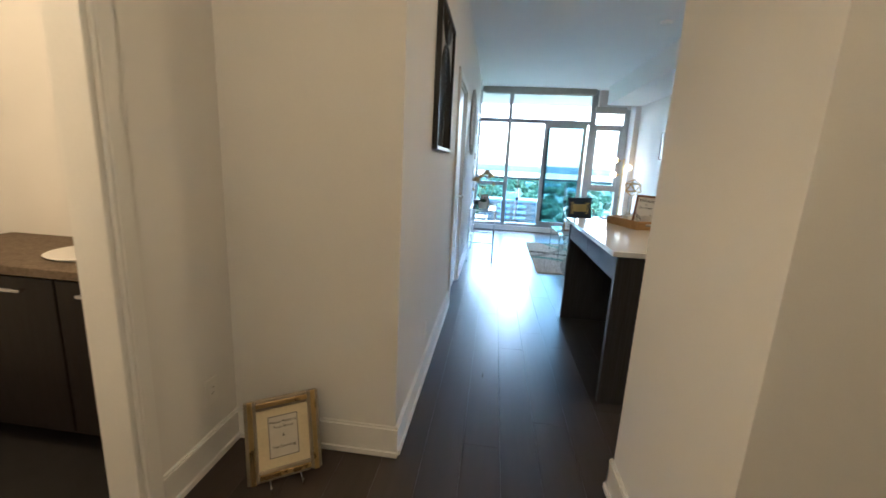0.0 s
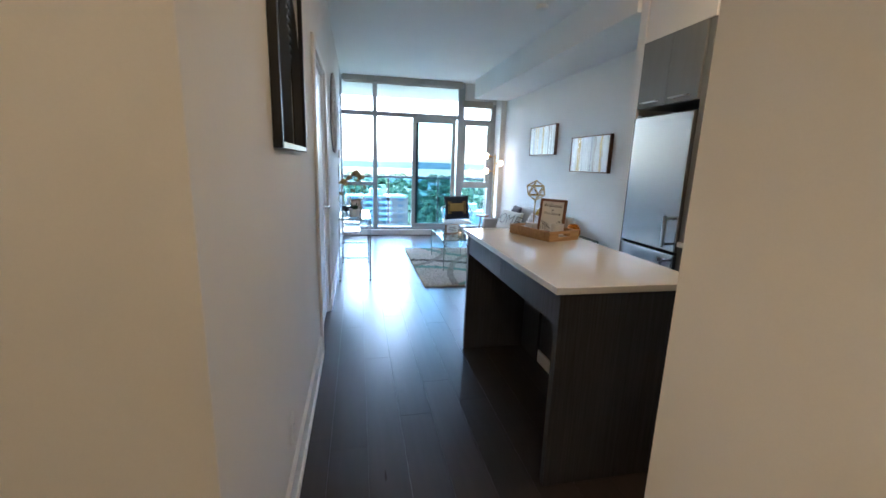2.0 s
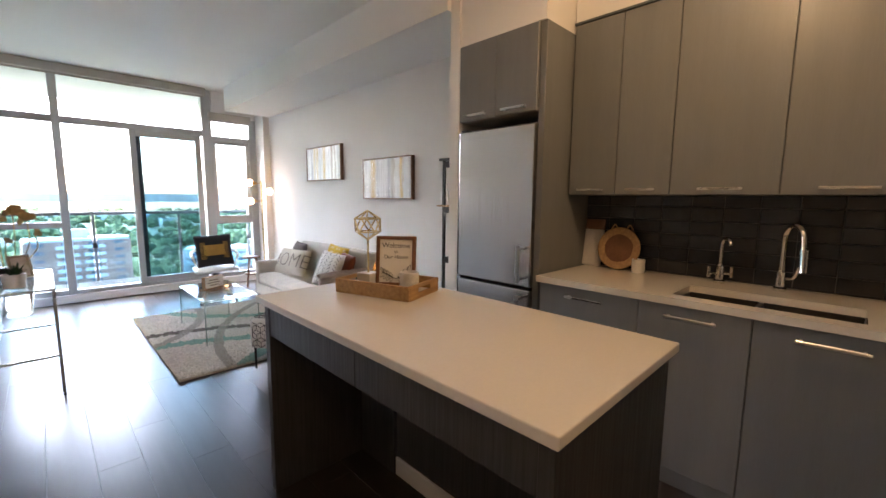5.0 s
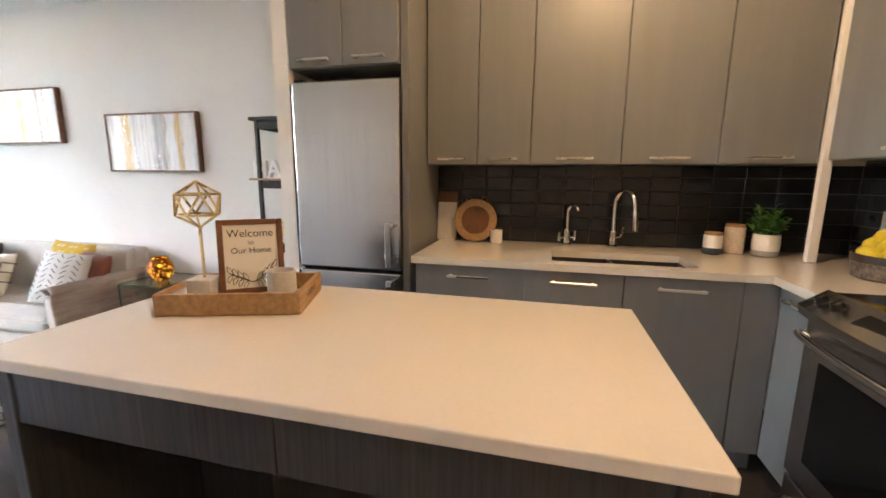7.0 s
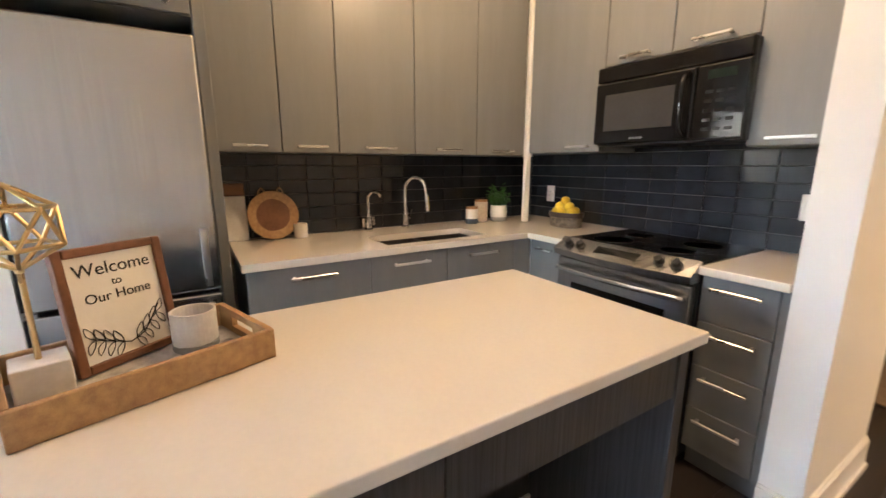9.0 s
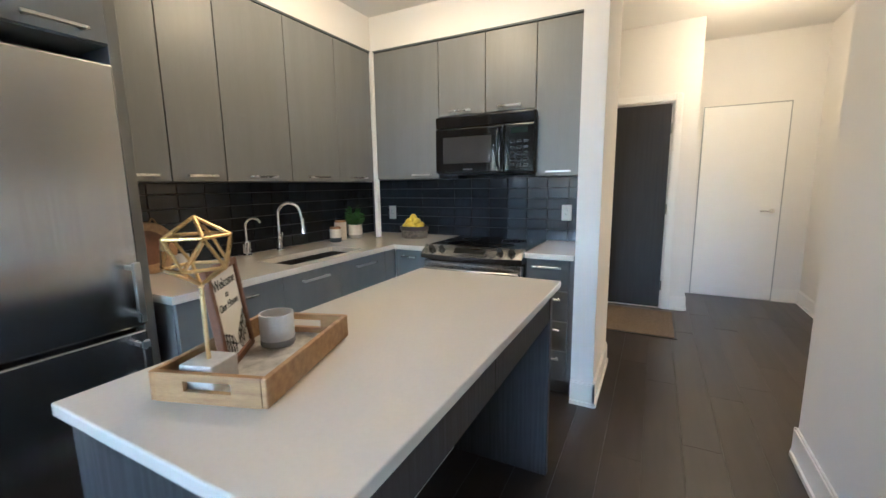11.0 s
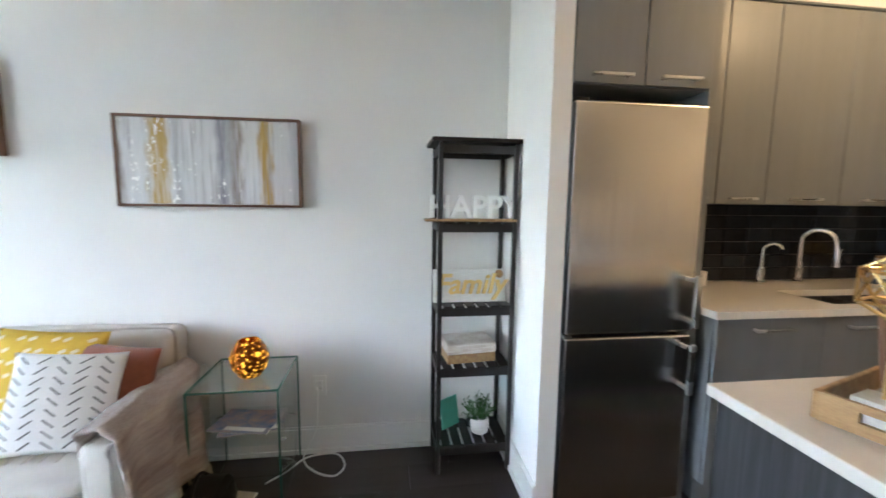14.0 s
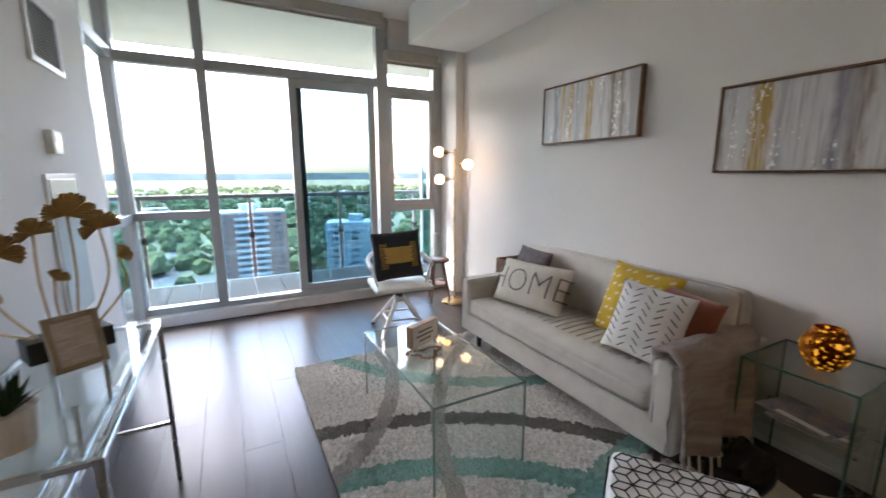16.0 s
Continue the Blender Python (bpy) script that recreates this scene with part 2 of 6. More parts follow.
def canvas_art(name, seed, bands):
    """Painted upright strokes: bands (place along the width, colour), with ragged edges, brush streaks and bright leaf flakes."""
    m = bpy.data.materials.new(name)
    m.use_nodes = True
    nd, ln = m.node_tree.nodes, m.node_tree.links
    b = nd["Principled BSDF"]
    tc = nd.new("ShaderNodeTexCoord")

    def noise_at(scale, stretch, detail=3):
        mp, n = nd.new("ShaderNodeMapping"), nd.new("ShaderNodeTexNoise")
        mp.inputs["Scale"].default_value, mp.inputs["Location"].default_value = stretch, (seed, seed * 2.3, seed * 0.7)
        n.inputs["Scale"].default_value, n.inputs["Detail"].default_value = scale, detail
        ln.new(tc.outputs["Object"], mp.inputs["Vector"])
        ln.new(mp.outputs[0], n.inputs["Vector"])
        return n.outputs["Fac"]

    def math_node(op, a, k, c=0.0):
        n = nd.new("ShaderNodeMath")
        n.operation, n.inputs[1].default_value = op, k
        n.inputs[2].default_value = c
        ln.new(a, n.inputs[0])
        return n.outputs[0]

    def mixed(fac, a, colour):
        n = nd.new("ShaderNodeMix")
        n.data_type = "RGBA"
        n.inputs["B"].default_value = (*colour, 1)
        ln.new(fac, n.inputs["Factor"])
        ln.new(a, n.inputs["A"])
        return n.outputs["Result"]

    sep = nd.new("ShaderNodeSeparateXYZ")
    ln.new(tc.outputs["Object"], sep.inputs[0])
    u = math_node("MULTIPLY_ADD", sep.outputs["Y"], -1.22, 0.5)
    wob = nd.new("ShaderNodeMath")
    wob.operation = "ADD"
    ln.new(u, wob.inputs[0])
    ragged = math_node("MULTIPLY_ADD", noise_at(9.0, (1, 2.5, 1), 4), 0.085, -0.0425)
    ln.new(ragged, wob.inputs[1])
    ramp = nd.new("ShaderNodeValToRGB")
    while len(ramp.color_ramp.elements) < len(bands):
        ramp.color_ramp.elements.new(0.5)
    for e, (p, c) in zip(ramp.color_ramp.elements, bands):
        e.position, e.color = p, (*c, 1)
    ramp.color_ramp.interpolation = "LINEAR"
    ln.new(wob.outputs[0], ramp.inputs[0])
    streak = nd.new("ShaderNodeMapRange")
    streak.inputs["From Min"].default_value, streak.inputs["From Max"].default_value, streak.inputs["To Max"].default_value = 0.48, 0.68, 0.5
    ln.new(noise_at(5.0, (1, 12.0, 0.8)), streak.inputs["Value"])
    last = mixed(streak.outputs[0], ramp.outputs[0], (0.74, 0.74, 0.74))
    grey = nd.new("ShaderNodeMapRange")
    grey.inputs["From Min"].default_value, grey.inputs["From Max"].default_value, grey.inputs["To Max"].default_value = 0.54, 0.66, 0.7
    ln.new(noise_at(7.0, (1, 9.0, 0.5), 4), grey.inputs["Value"])
    last = mixed(grey.outputs[0], last, (0.36, 0.345, 0.36))
    mul = nd.new("ShaderNodeMath")
    mul.operation = "MULTIPLY"
    ln.new(noise_at(30.0, (1, 2.2, 1.5), 4), mul.inputs[0])
    ln.new(noise_at(3.0, (1, 5.0, 0.6), 2), mul.inputs[1])
    fl = nd.new("ShaderNodeMapRange")
    fl.inputs["From Min"].default_value, fl.inputs["From Max"].default_value = 0.345, 0.36
    ln.new(mul.outputs[0], fl.inputs["Value"])
    last = mixed(fl.outputs[0], last, (0.92, 0.91, 0.89))
    ln.new(last, b.inputs["Base Color"])
    ln.new(math_node("MULTIPLY", fl.outputs[0], 0.5), b.inputs["Metallic"])
    b.inputs["Roughness"].default_value = 0.4
    bp = nd.new("ShaderNodeBump")
    bp.inputs["Strength"].default_value = 0.3
    ln.new(mul.outputs[0], bp.inputs["Height"])
    ln.new(bp.outputs[0], b.inputs["Normal"])
    return m


def rug_material():
    """Cream shag with charcoal, teal and grey arcs, set out by distance from circle centres."""
    m = pbr("shag_wool", (0.86, 0.83, 0.79), 0.95, var=0.18, scale=46, bump=1.0, bscale=130, sheen=0.2)
    nd, ln = m.node_tree.nodes, m.node_tree.links
    b = nd["Principled BSDF"]
    last = b.inputs["Base Color"].links[0].from_socket
    tc = nd.new("ShaderNodeTexCoord")
    wob = nd.new("ShaderNodeTexNoise")
    wob.inputs["Scale"].default_value = 34
    ln.new(tc.outputs["Object"], wob.inputs["Vector"])
    sc = nd.new("ShaderNodeVectorMath")
    sc.operation, sc.inputs["Scale"].default_value = "SCALE", 0.05
    ln.new(wob.outputs["Color"], sc.inputs[0])
    add = nd.new("ShaderNodeVectorMath")
    ln.new(tc.outputs["Object"], add.inputs[0])
    ln.new(sc.outputs[0], add.inputs[1])
    flat = nd.new("ShaderNodeVectorMath")
    flat.operation, flat.inputs[1].default_value = "MULTIPLY", (1, 1, 0)
    ln.new(add.outputs[0], flat.inputs[0])
    for cx, cy, r, w, col in ((1.37, 8.02, 1.77, 0.055, (0.085, 0.075, 0.07)), (1.37, 8.02, 1.40, 0.06, (0.16, 0.40, 0.36)), (3.35, 11.35, 1.72, 0.06, (0.20, 0.42, 0.38)),
                              (0.7, 10.6, 1.4, 0.045, (0.36, 0.34, 0.32)), (3.0, 7.5, 1.5, 0.06, (0.22, 0.42, 0.38)), (4.2, 8.6, 2.35, 0.04, (0.36, 0.34, 0.32))):
        d = nd.new("ShaderNodeVectorMath")
        d.operation, d.inputs[1].default_value = "DISTANCE", (cx, cy, 0)
        ln.new(flat.outputs[0], d.inputs[0])
        cmp_ = nd.new("ShaderNodeMath")
        cmp_.operation, cmp_.inputs[1].default_value, cmp_.inputs[2].default_value = "COMPARE", r, w
        ln.new(d.outputs["Value"], cmp_.inputs[0])
        f = nd.new("ShaderNodeMath")
        f.operation, f.inputs[1].default_value = "MULTIPLY", 0.88
        ln.new(cmp_.outputs[0], f.inputs[0])
        mix = nd.new("ShaderNodeMix")
        mix.data_type = "RGBA"
        mix.inputs["B"].default_value = (*col, 1)
        ln.new(f.outputs[0], mix.inputs["Factor"])
        ln.new(last, mix.inputs["A"])
        last = mix.outputs["Result"]
    ln.new(last, b.inputs["Base Color"])
    return m


M["rug"] = rug_material()
M.update({
    "land": pbr("far_land", (0.14, 0.155, 0.095), 0.95, var=0.4, scale=0.012, bump=0, bscale=0.09, col2=(0.19, 0.19, 0.16), spec=0.0),
    "crown": pbr("far_crown", (0.135, 0.155, 0.075), 0.9, var=0.4, scale=0.06, bump=0, bscale=0.9, col2=(0.06, 0.085, 0.045), spec=0.0),
    "brick": pbr("far_brick", (0.36, 0.20, 0.15), 0.9, var=0.1, scale=0.3, bump=0),
    "render": pbr("far_render", (0.55, 0.54, 0.52), 0.9, var=0.06, scale=0.3, bump=0),
    "darkwin": pbr("far_window", (0.12, 0.14, 0.16), 0.15, var=0.1, bump=0),
    "asphalt": pbr("asphalt", (0.10, 0.10, 0.10), 0.9, var=0.15, scale=0.1, bump=0),
    # ridge colour paled to stand in for distance haze
    "hill": pbr("far_hill_haze_tint", (0.28, 0.32, 0.30), 1.0, spec=0.0, var=0.15, scale=0.004, bump=0),
})
M["soffit"] = pbr("pale_soffit_paint", (0.70, 0.71, 0.68), 0.8, var=0.06, scale=2, bump=0.05)
M["taupe"] = pbr("taupe_stitch", (0.23, 0.205, 0.19), 0.9)
M["letterwhite"] = pbr("bright_white_letters", (0.92, 0.915, 0.90), 0.35, var=0.03, scale=20)
M["terrazzo"] = pbr("grey_marble_print", (0.66, 0.64, 0.62), 0.35, var=0.3, scale=24, bump=0.0, bscale=70, col2=(0.28, 0.27, 0.27))
M["artground"] = pbr("grey_beige_print", (0.34, 0.31, 0.28), 0.6, var=0.12, scale=9, bump=0.02)
M["mwwin"] = pbr("smoked_window", (0.05, 0.05, 0.052), 0.12, bump=0)
M["mwkey"] = pbr("dim_key", (0.014, 0.014, 0.015), 0.2, bump=0)
M["mwclock"] = pbr("dim_clock", (0.010, 0.018, 0.014), 0.15, bump=0)

M["steel"].node_tree.nodes["Principled BSDF"].inputs["Anisotropic"].default_value = 0.7
M["plaque"] = pbr("white_plaque_paint", (0.78, 0.77, 0.75), 0.6, var=0.08, scale=20, stretch=(1, 1, 9))
M["bagblack"] = pbr("black_leather", (0.010, 0.010, 0.011), 0.45, var=0.2, bump=0.1)


# ---- mesh helpers ----
def finish(bm, name, mat, parent=None, smooth=False):
    me = bpy.data.meshes.new(name)
    bmesh.ops.recalc_face_normals(bm, faces=bm.faces)
    bm.to_mesh(me)
    bm.free()
    me.materials.append(M[mat] if isinstance(mat, str) else mat)
    if smooth:
        me.shade_smooth()
    ob = new(name, me)
    if parent:
        ob.parent = parent
    return ob


def part(name, bm, mat, parent, label="", smooth=False):
    return tagged(finish(bm, name, mat, parent, smooth), label)


def thing(name, loc=(0, 0, 0), rz=0, label="", category="", group="", kind=""):
    ob = new(name)
    ob.empty_display_size = 0.1
    ob.matrix_world = pose(*loc, 0, 0, rz)
    return tagged(ob, label, category, group, kind)


def box(lo, hi, bevel=0.0, seg=2, bm=None, m=None):
    bm = bm or bmesh.new()
    c = [(a + b) / 2 for a, b in zip(lo, hi)]
    s = [abs(b - a) for a, b in zip(lo, hi)]
    mm = Matrix.Translation(c) @ Matrix.Diagonal((*s, 1))
    v = bmesh.ops.create_cube(bm, size=1, matrix=(m @ mm) if m else mm)["verts"]
    if bevel:
        es = list({e for x in v for e in x.link_edges})
        bmesh.ops.bevel(bm, geom=es, offset=bevel, segments=seg, affect="EDGES", profile=0.5)
    return bm


def rod(p, q, r, r2=None, seg=10, bm=None):
    bm = bm or bmesh.new()
    p, q = Vector(p), Vector(q)
    m = Matrix.Translation((p + q) / 2) @ (q - p).to_track_quat("Z", "Y").to_matrix().to_4x4()
    bmesh.ops.create_cone(bm, cap_ends=True, segments=seg, radius1=r, radius2=r if r2 is None else r2, depth=(q - p).length, matrix=m)
    return bm


def lathe(profile, seg=28, bm=None, m=None):
    """A turned shape from (radius, height) pairs about the z axis."""
    bm = bm or bmesh.new()
    rings = []
    for r, z in profile:
        ring = []
        for i in range(seg):
            a = 2 * math.pi * i / seg
            p = Vector((r * math.cos(a), r * math.sin(a), z))
            ring.append(bm.verts.new(m @ p if m else p))
        rings.append(ring)
    for a, b in zip(rings, rings[1:]):
        for i in range(seg):
            j = (i + 1) % seg
            bm.faces.new((a[i], a[j], b[j], b[i]))
    for ring in (rings[0], rings[-1]):
        bm.faces.new(ring)
    bmesh.ops.remove_doubles(bm, verts=bm.verts, dist=1e-5)
    return bm


def tube(points, r, seg=8, bm=None, smooth_steps=6):
    """A round bar along a smooth line through the points."""
    bm = bm or bmesh.new()
    pts = [Vector(p) for p in points]
    line = []
    for i in range(len(pts) - 1):
        a, b, c, d = pts[max(i - 1, 0)], pts[i], pts[i + 1], pts[min(i + 2, len(pts) - 1)]
        for k in range(smooth_steps):
            t = k / smooth_steps
            line.append(0.5 * (2 * b + (c - a) * t + (2 * a - 5 * b + 4 * c - d) * t * t + (3 * b - a - 3 * c + d) * t ** 3))
    line.append(pts[-1])
    rings = []
    up = Vector((0.13, 0.31, 0.94))
    for i, p in enumerate(line):
        d = (line[min(i + 1, len(line) - 1)] - line[max(i - 1, 0)]).normalized()
        u = d.cross(up).normalized()
        if u.length < 0.5:
            u = Vector((1, 0, 0))
        w = d.cross(u)
        up = w if w.dot(up) > 0 else -w
        rings.append([bm.verts.new(p + r * (math.cos(2 * math.pi * j / seg) * u + math.sin(2 * math.pi * j / seg) * w)) for j in range(seg)])
    for a, b in zip(rings, rings[1:]):
        for j in range(seg):
            k = (j + 1) % seg
            bm.faces.new((a[j], a[k], b[k], b[j]))
    bm.faces.new(rings[0])
    bm.faces.new(rings[-1])
    return bm


def structure(name, bm, mat, label="", category=""):
    return tagged(finish(bm, name, mat), label, category, kind="structure")


def words(text, size, depth, mat, parent, m, name="lettering", align="CENTER", slant=0.0, bold=0.0):
    cu = bpy.data.curves.new(name, "FONT")
    cu.body, cu.size, cu.extrude, cu.align_x, cu.align_y = text, size, depth, align, "CENTER"
    cu.shear, cu.offset = slant, bold
    tmp = bpy.data.objects.new("tmp", cu)
    me = bpy.data.meshes.new_from_object(tmp)
    bpy.data.objects.remove(tmp)
    me.materials.clear()
    me.materials.append(M[mat])
    ob = new(name, me)
    ob.parent = parent
    ob.matrix_local = m
    return ob


# ---- shell of the flat ----
LX, RX, WY = 0.47, 3.445, 12.05


def wall(name, lo, hi, label="smooth off-white painted wall"):
    return structure(name, box(lo, hi), "wall", label, "wall")


def skirting(name, runs):
    """White stepped baseboard along runs (x0, y0, x1, y1, face nx, ny)."""
    bm = bmesh.new()
    for x0, y0, x1, y1, nx, ny in runs:
        for h0, h1, d in ((0, 0.135, 0.014), (0, 0.024, 0.024), (0.135, 0.146, 0.008)):
            box((min(x0, x1, x0 + nx * d, x1 + nx * d), min(y0, y1, y0 + ny * d, y1 + ny * d), h0),
                (max(x0, x1, x0 + nx * d, x1 + nx * d), max(y0, y1, y0 + ny * d, y1 + ny * d), h1), bm=bm)
    return structure(name, bm, "trim", "white painted wooden baseboard", "baseboard")


DOOR1 = (7.08, 7.9)
wall("wall_west_hall", (LX - 0.12, 4.965, 0), (LX, DOOR1[0], CEIL))
wall("wall_west_over_door", (LX - 0.12, DOOR1[0], 2.06), (LX, DOOR1[1], CEIL))
wall("wall_west_living", (LX - 0.12, DOOR1[1], 0), (LX, 11.2, CEIL))
wall("wall_recess_north", (-0.3, 4.965, 0), (LX - 0.12, 5.15, CEIL))
wall("wall_recess_west", (-0.42, 4.44, 0), (-0.3, 5.25, CEIL))
wall("wall_recess_west_over_door", (-0.42, 3.62, 2.06), (-0.3, 4.44, CEIL))
wall("wall_recess_west_south", (-0.42, 1.65, 0), (-0.3, 3.62, CEIL))
wall("wall_south", (-0.3, 1.65, 0), (0.82, 1.77, CEIL))
wall("wall_entry_side", (0.82, 1.65, 0), (0.94, 2.58, CEIL))
wall("wall_entry", (0.94, 2.46, 0), (2.2, 2.58, CEIL))
wall("wall_foyer_east", (2.2, 2.46, 0), (2.32, 4.21, CEIL))
wall("wall_kitchen_south", (1.415, 4.21, 0), (RX + 0.12, 4.31, CEIL))
wall("wall_kitchen_nib", (1.415, 4.31, 0), (1.543, 4.925, CEIL))
wall("wall_east", (RX, 4.31, 0), (RX + 0.12, WY + 0.1, CEIL))
wall("wall_fridge_wing", (2.855, 7.13, 0), (RX, 7.21, CEIL))
structure("ceiling", box((-3.0, 1.5, CEIL), (RX + 0.12, WY + 0.12, CEIL + 0.2)), "ceiling", "smooth white painted ceiling", "ceiling")
structure("ceiling_bulkhead_living", box((2.82, 7.21, 2.53), (RX, 11.66, CEIL)), "ceiling", "white boxed-in ceiling bulkhead", "bulkhead")
bk = box((2.885, 4.31, 2.6), (RX, 7.13, CEIL))
box((1.545, 4.31, 2.6), (2.885, 4.935, CEIL), bm=bk)
structure("ceiling_bulkhead_kitchen", bk, "ceiling", "white dropped bulkhead over kitchen cabinets", "bulkhead")
structure("subfloor", box((-3.0, 1.5, -0.2), (RX + 0.12, WY + 0.1, -0.012)), "subfloor", "dark subfloor under the boards", "floor")
structure("wall_cabinet_fascia", box((3.18, 4.31, 2.34), (RX, 6.5, 2.6), bm=box((1.545, 4.31, 2.34), (3.18, 4.62, 2.6))), "wall",
          "white fascia above kitchen cabinets", "wall")
skirting("baseboard", [(LX, 4.965, LX, DOOR1[0] - 0.07, 1, 0), (LX, DOOR1[1] + 0.07, LX, 11.2, 1, 0), (-0.3, 4.965, LX + 0.014, 4.965, 0, -1),
                       (-0.3, 4.512, -0.3, 4.965, 1, 0), (-0.3, 1.77, -0.3, 3.54, 1, 0), (0.82, 1.77, 0.82, 2.58, -1, 0), (-0.3, 1.77, -0.06, 1.77, 0, 1),
                       (0.82, 2.58, 0.95, 2.58, 0, 1), (2.0, 2.58, 2.2, 2.58, 0, 1), (2.2, 2.58, 2.2, 4.21, -1, 0), (1.415, 4.21, 2.2, 4.21, 0, -1),
                       (1.415, 4.21, 1.415, 4.939, -1, 0), (1.401, 4.925, 1.543, 4.925, 0, 1), (RX, 7.21, RX, 11.7, -1, 0), (2.855, 7.21, RX, 7.21, 0, 1)])

# bathroom behind the open doorway
wall("wall_bath_north", (-2.2, 5.25, 0), (-0.3, 5.37, CEIL))
wall("wall_bath_west", (-2.3, 2.5, 0), (-2.2, 5.37, CEIL))
wall("wall_bath_south", (-2.2, 2.5, 0), (-0.42, 2.62, CEIL))


# ---- window wall ----
def window_wall():
    w = thing("window_1", (-0.05, WY, 0), 0, "floor to ceiling window wall with grey aluminium frames and sliding door", "window", kind="structure")
    d0, d1 = -0.05, 0.05
    bm = bmesh.new()
    # uprights
    for x0, x1, z0, z1 in ((LX + 0.03, 0.53, 0.10, CEIL), (1.07, 1.15, 0.10, CEIL), (2.66, 2.78, 0.10, CEIL), (3.30, 3.38, 0.10, 2.5), (3.38, RX + 0.03, 0.0, 2.5)):
        box((x0, d0, z0), (x1, d1, z1), 0.004, 1, bm)
    part("mullion", bm, "alu", w)
    bm = bmesh.new()
    for x0, x1, z0, z1 in ((0.53, 1.07, 2.19, 2.27), (1.15, 2.66, 2.19, 2.27), (2.78, 3.30, 2.14, 2.21), (0.53, 1.07, 0.93, 1.0), (2.78, 3.30, 0.92, 1.0),
                           (0.53, 1.07, 0.10, 0.16), (1.15, 2.66, 0.10, 0.15), (2.78, 3.30, 0.10, 0.16), (0.53, 1.07, 2.78, CEIL), (1.15, 2.66, 2.78, CEIL),
                           (2.78, 3.30, 2.44, 2.5)):
        box((x0, d0 + 0.002, z0), (x1, d1 - 0.002, z1), 0.004, 1, bm)
    part("transom", bm, "alu", w)
    for x0, x1, z0, z1 in ((0.53, 1.07, 2.27, 2.78), (1.15, 2.66, 2.27, 2.78), (2.78, 3.30, 2.21, 2.44), (0.53, 1.07, 1.0, 2.19), (0.53, 1.07, 0.16, 0.93),
                           (1.15, 1.84, 0.15, 2.19), (2.83, 3.25, 1.04, 2.10), (2.78, 3.30, 0.16, 0.92)):
        p = part("pane", box((x0, -0.004, z0), (x1, 0.004, z1)), "pane", w)
        p.visible_shadow = False
    # sash of the small opening light
    bm = bmesh.new()
    for x0, x1, z0, z1 in ((2.78, 2.83, 1.0, 2.14), (3.25, 3.30, 1.0, 2.14), (2.83, 3.25, 1.0, 1.04), (2.83, 3.25, 2.10, 2.14)):
        box((x0, -0.035, z0), (x1, 0.035, z1), 0.003, 1, bm)
    part("sash", bm, "alu", w, "opening light frame")
    part("latch", box((2.97, -0.055, 1.005), (3.09, -0.035, 1.02), 0.003), "alu", w)
    # sliding door leaf
    s = part("sliding_door", box((1.80, -0.045, 0.15), (1.87, 0.0, 2.19), 0.004, 1, box((2.56, -0.045, 0.15), (2.63, 0.0, 2.19), 0.004, 1,
             box((1.87, -0.045, 0.15), (2.56, 0.0, 0.22), 0.004, 1, box((1.87, -0.045, 2.11), (2.56, 0.0, 2.19), 0.004, 1)))), "alu", w)
    p = part("pane", box((1.87, -0.026, 0.22), (2.56, -0.020, 2.11)), "doorglass", s)
    p.visible_shadow = False
    # second track upright standing behind the leaf, dark gasket
    part("gasket", box((1.875, 0.005, 0.15), (1.925, 0.045, 2.19)), "seal", w, "dark rubber seal")
    part("pull", box((1.815, -0.07, 0.98), (1.845, -0.045, 1.2), 0.006), "alu", s)
    # low sill step
    structure("window_sill", box((LX, WY - 0.1, 0), (3.38, WY + 0.05, 0.10), 0.006, 1), "trim", "white low window sill step", "sill")
    # side light
    g = thing("window_2", (LX, 0, 0), 0, "narrow side window beside the balcony wall", "window", kind="structure")
    bm = bmesh.new()
    for y0, y1, z0, z1 in ((11.2, 11.27, 0, CEIL), (11.95, WY - 0.05, 0, CEIL), (11.27, 11.95, 0, 0.1), (11.27, 11.95, 0.93, 1.0), (11.27, 11.95, 2.19, 2.27), (11.27, 11.95, 2.78, CEIL)):
        box((-0.08, y0, z0), (0.0, y1, z1), 0.004, 1, bm)
    part("window_frame", bm, "alu", g)
    for z0, z1 in ((0.1, 0.93), (1.0, 2.19), (2.27, 2.78)):
        p = part("pane", box((-0.045, 11.27, z0), (-0.037, 11.95, z1)), "pane", g)
        p.visible_shadow = False
    for n, x0, x1, z in (("roller_blind", 0.50, 2.65, CEIL - 0.002), ("roller_blind", 2.68, 3.25, 2.53)):
        b = thing(n, (0, WY - 0.12, z), 0, "rolled-up grey roller blind in a square cassette", "blind", "roller blinds")
        part("cassette", box((x0, -0.05, -0.105), (x1, 0.06, 0), 0.008), "blind", b)
        part("hem_bar", box((x0 + 0.02, 0.0, -0.125), (x1 - 0.02, 0.02, -0.105), 0.004), "blind", b)


window_wall()
structure("wall_pier", box((3.35, 11.68, 0), (RX, WY - 0.05, CEIL)), "wall", "narrow white wall pier in the corner", "wall")
structure("wall_lintel_small_window", box((2.75, WY - 0.05, 2.5), (RX, WY + 0.1, CEIL)), "wall", "white wall over the small window", "wall")


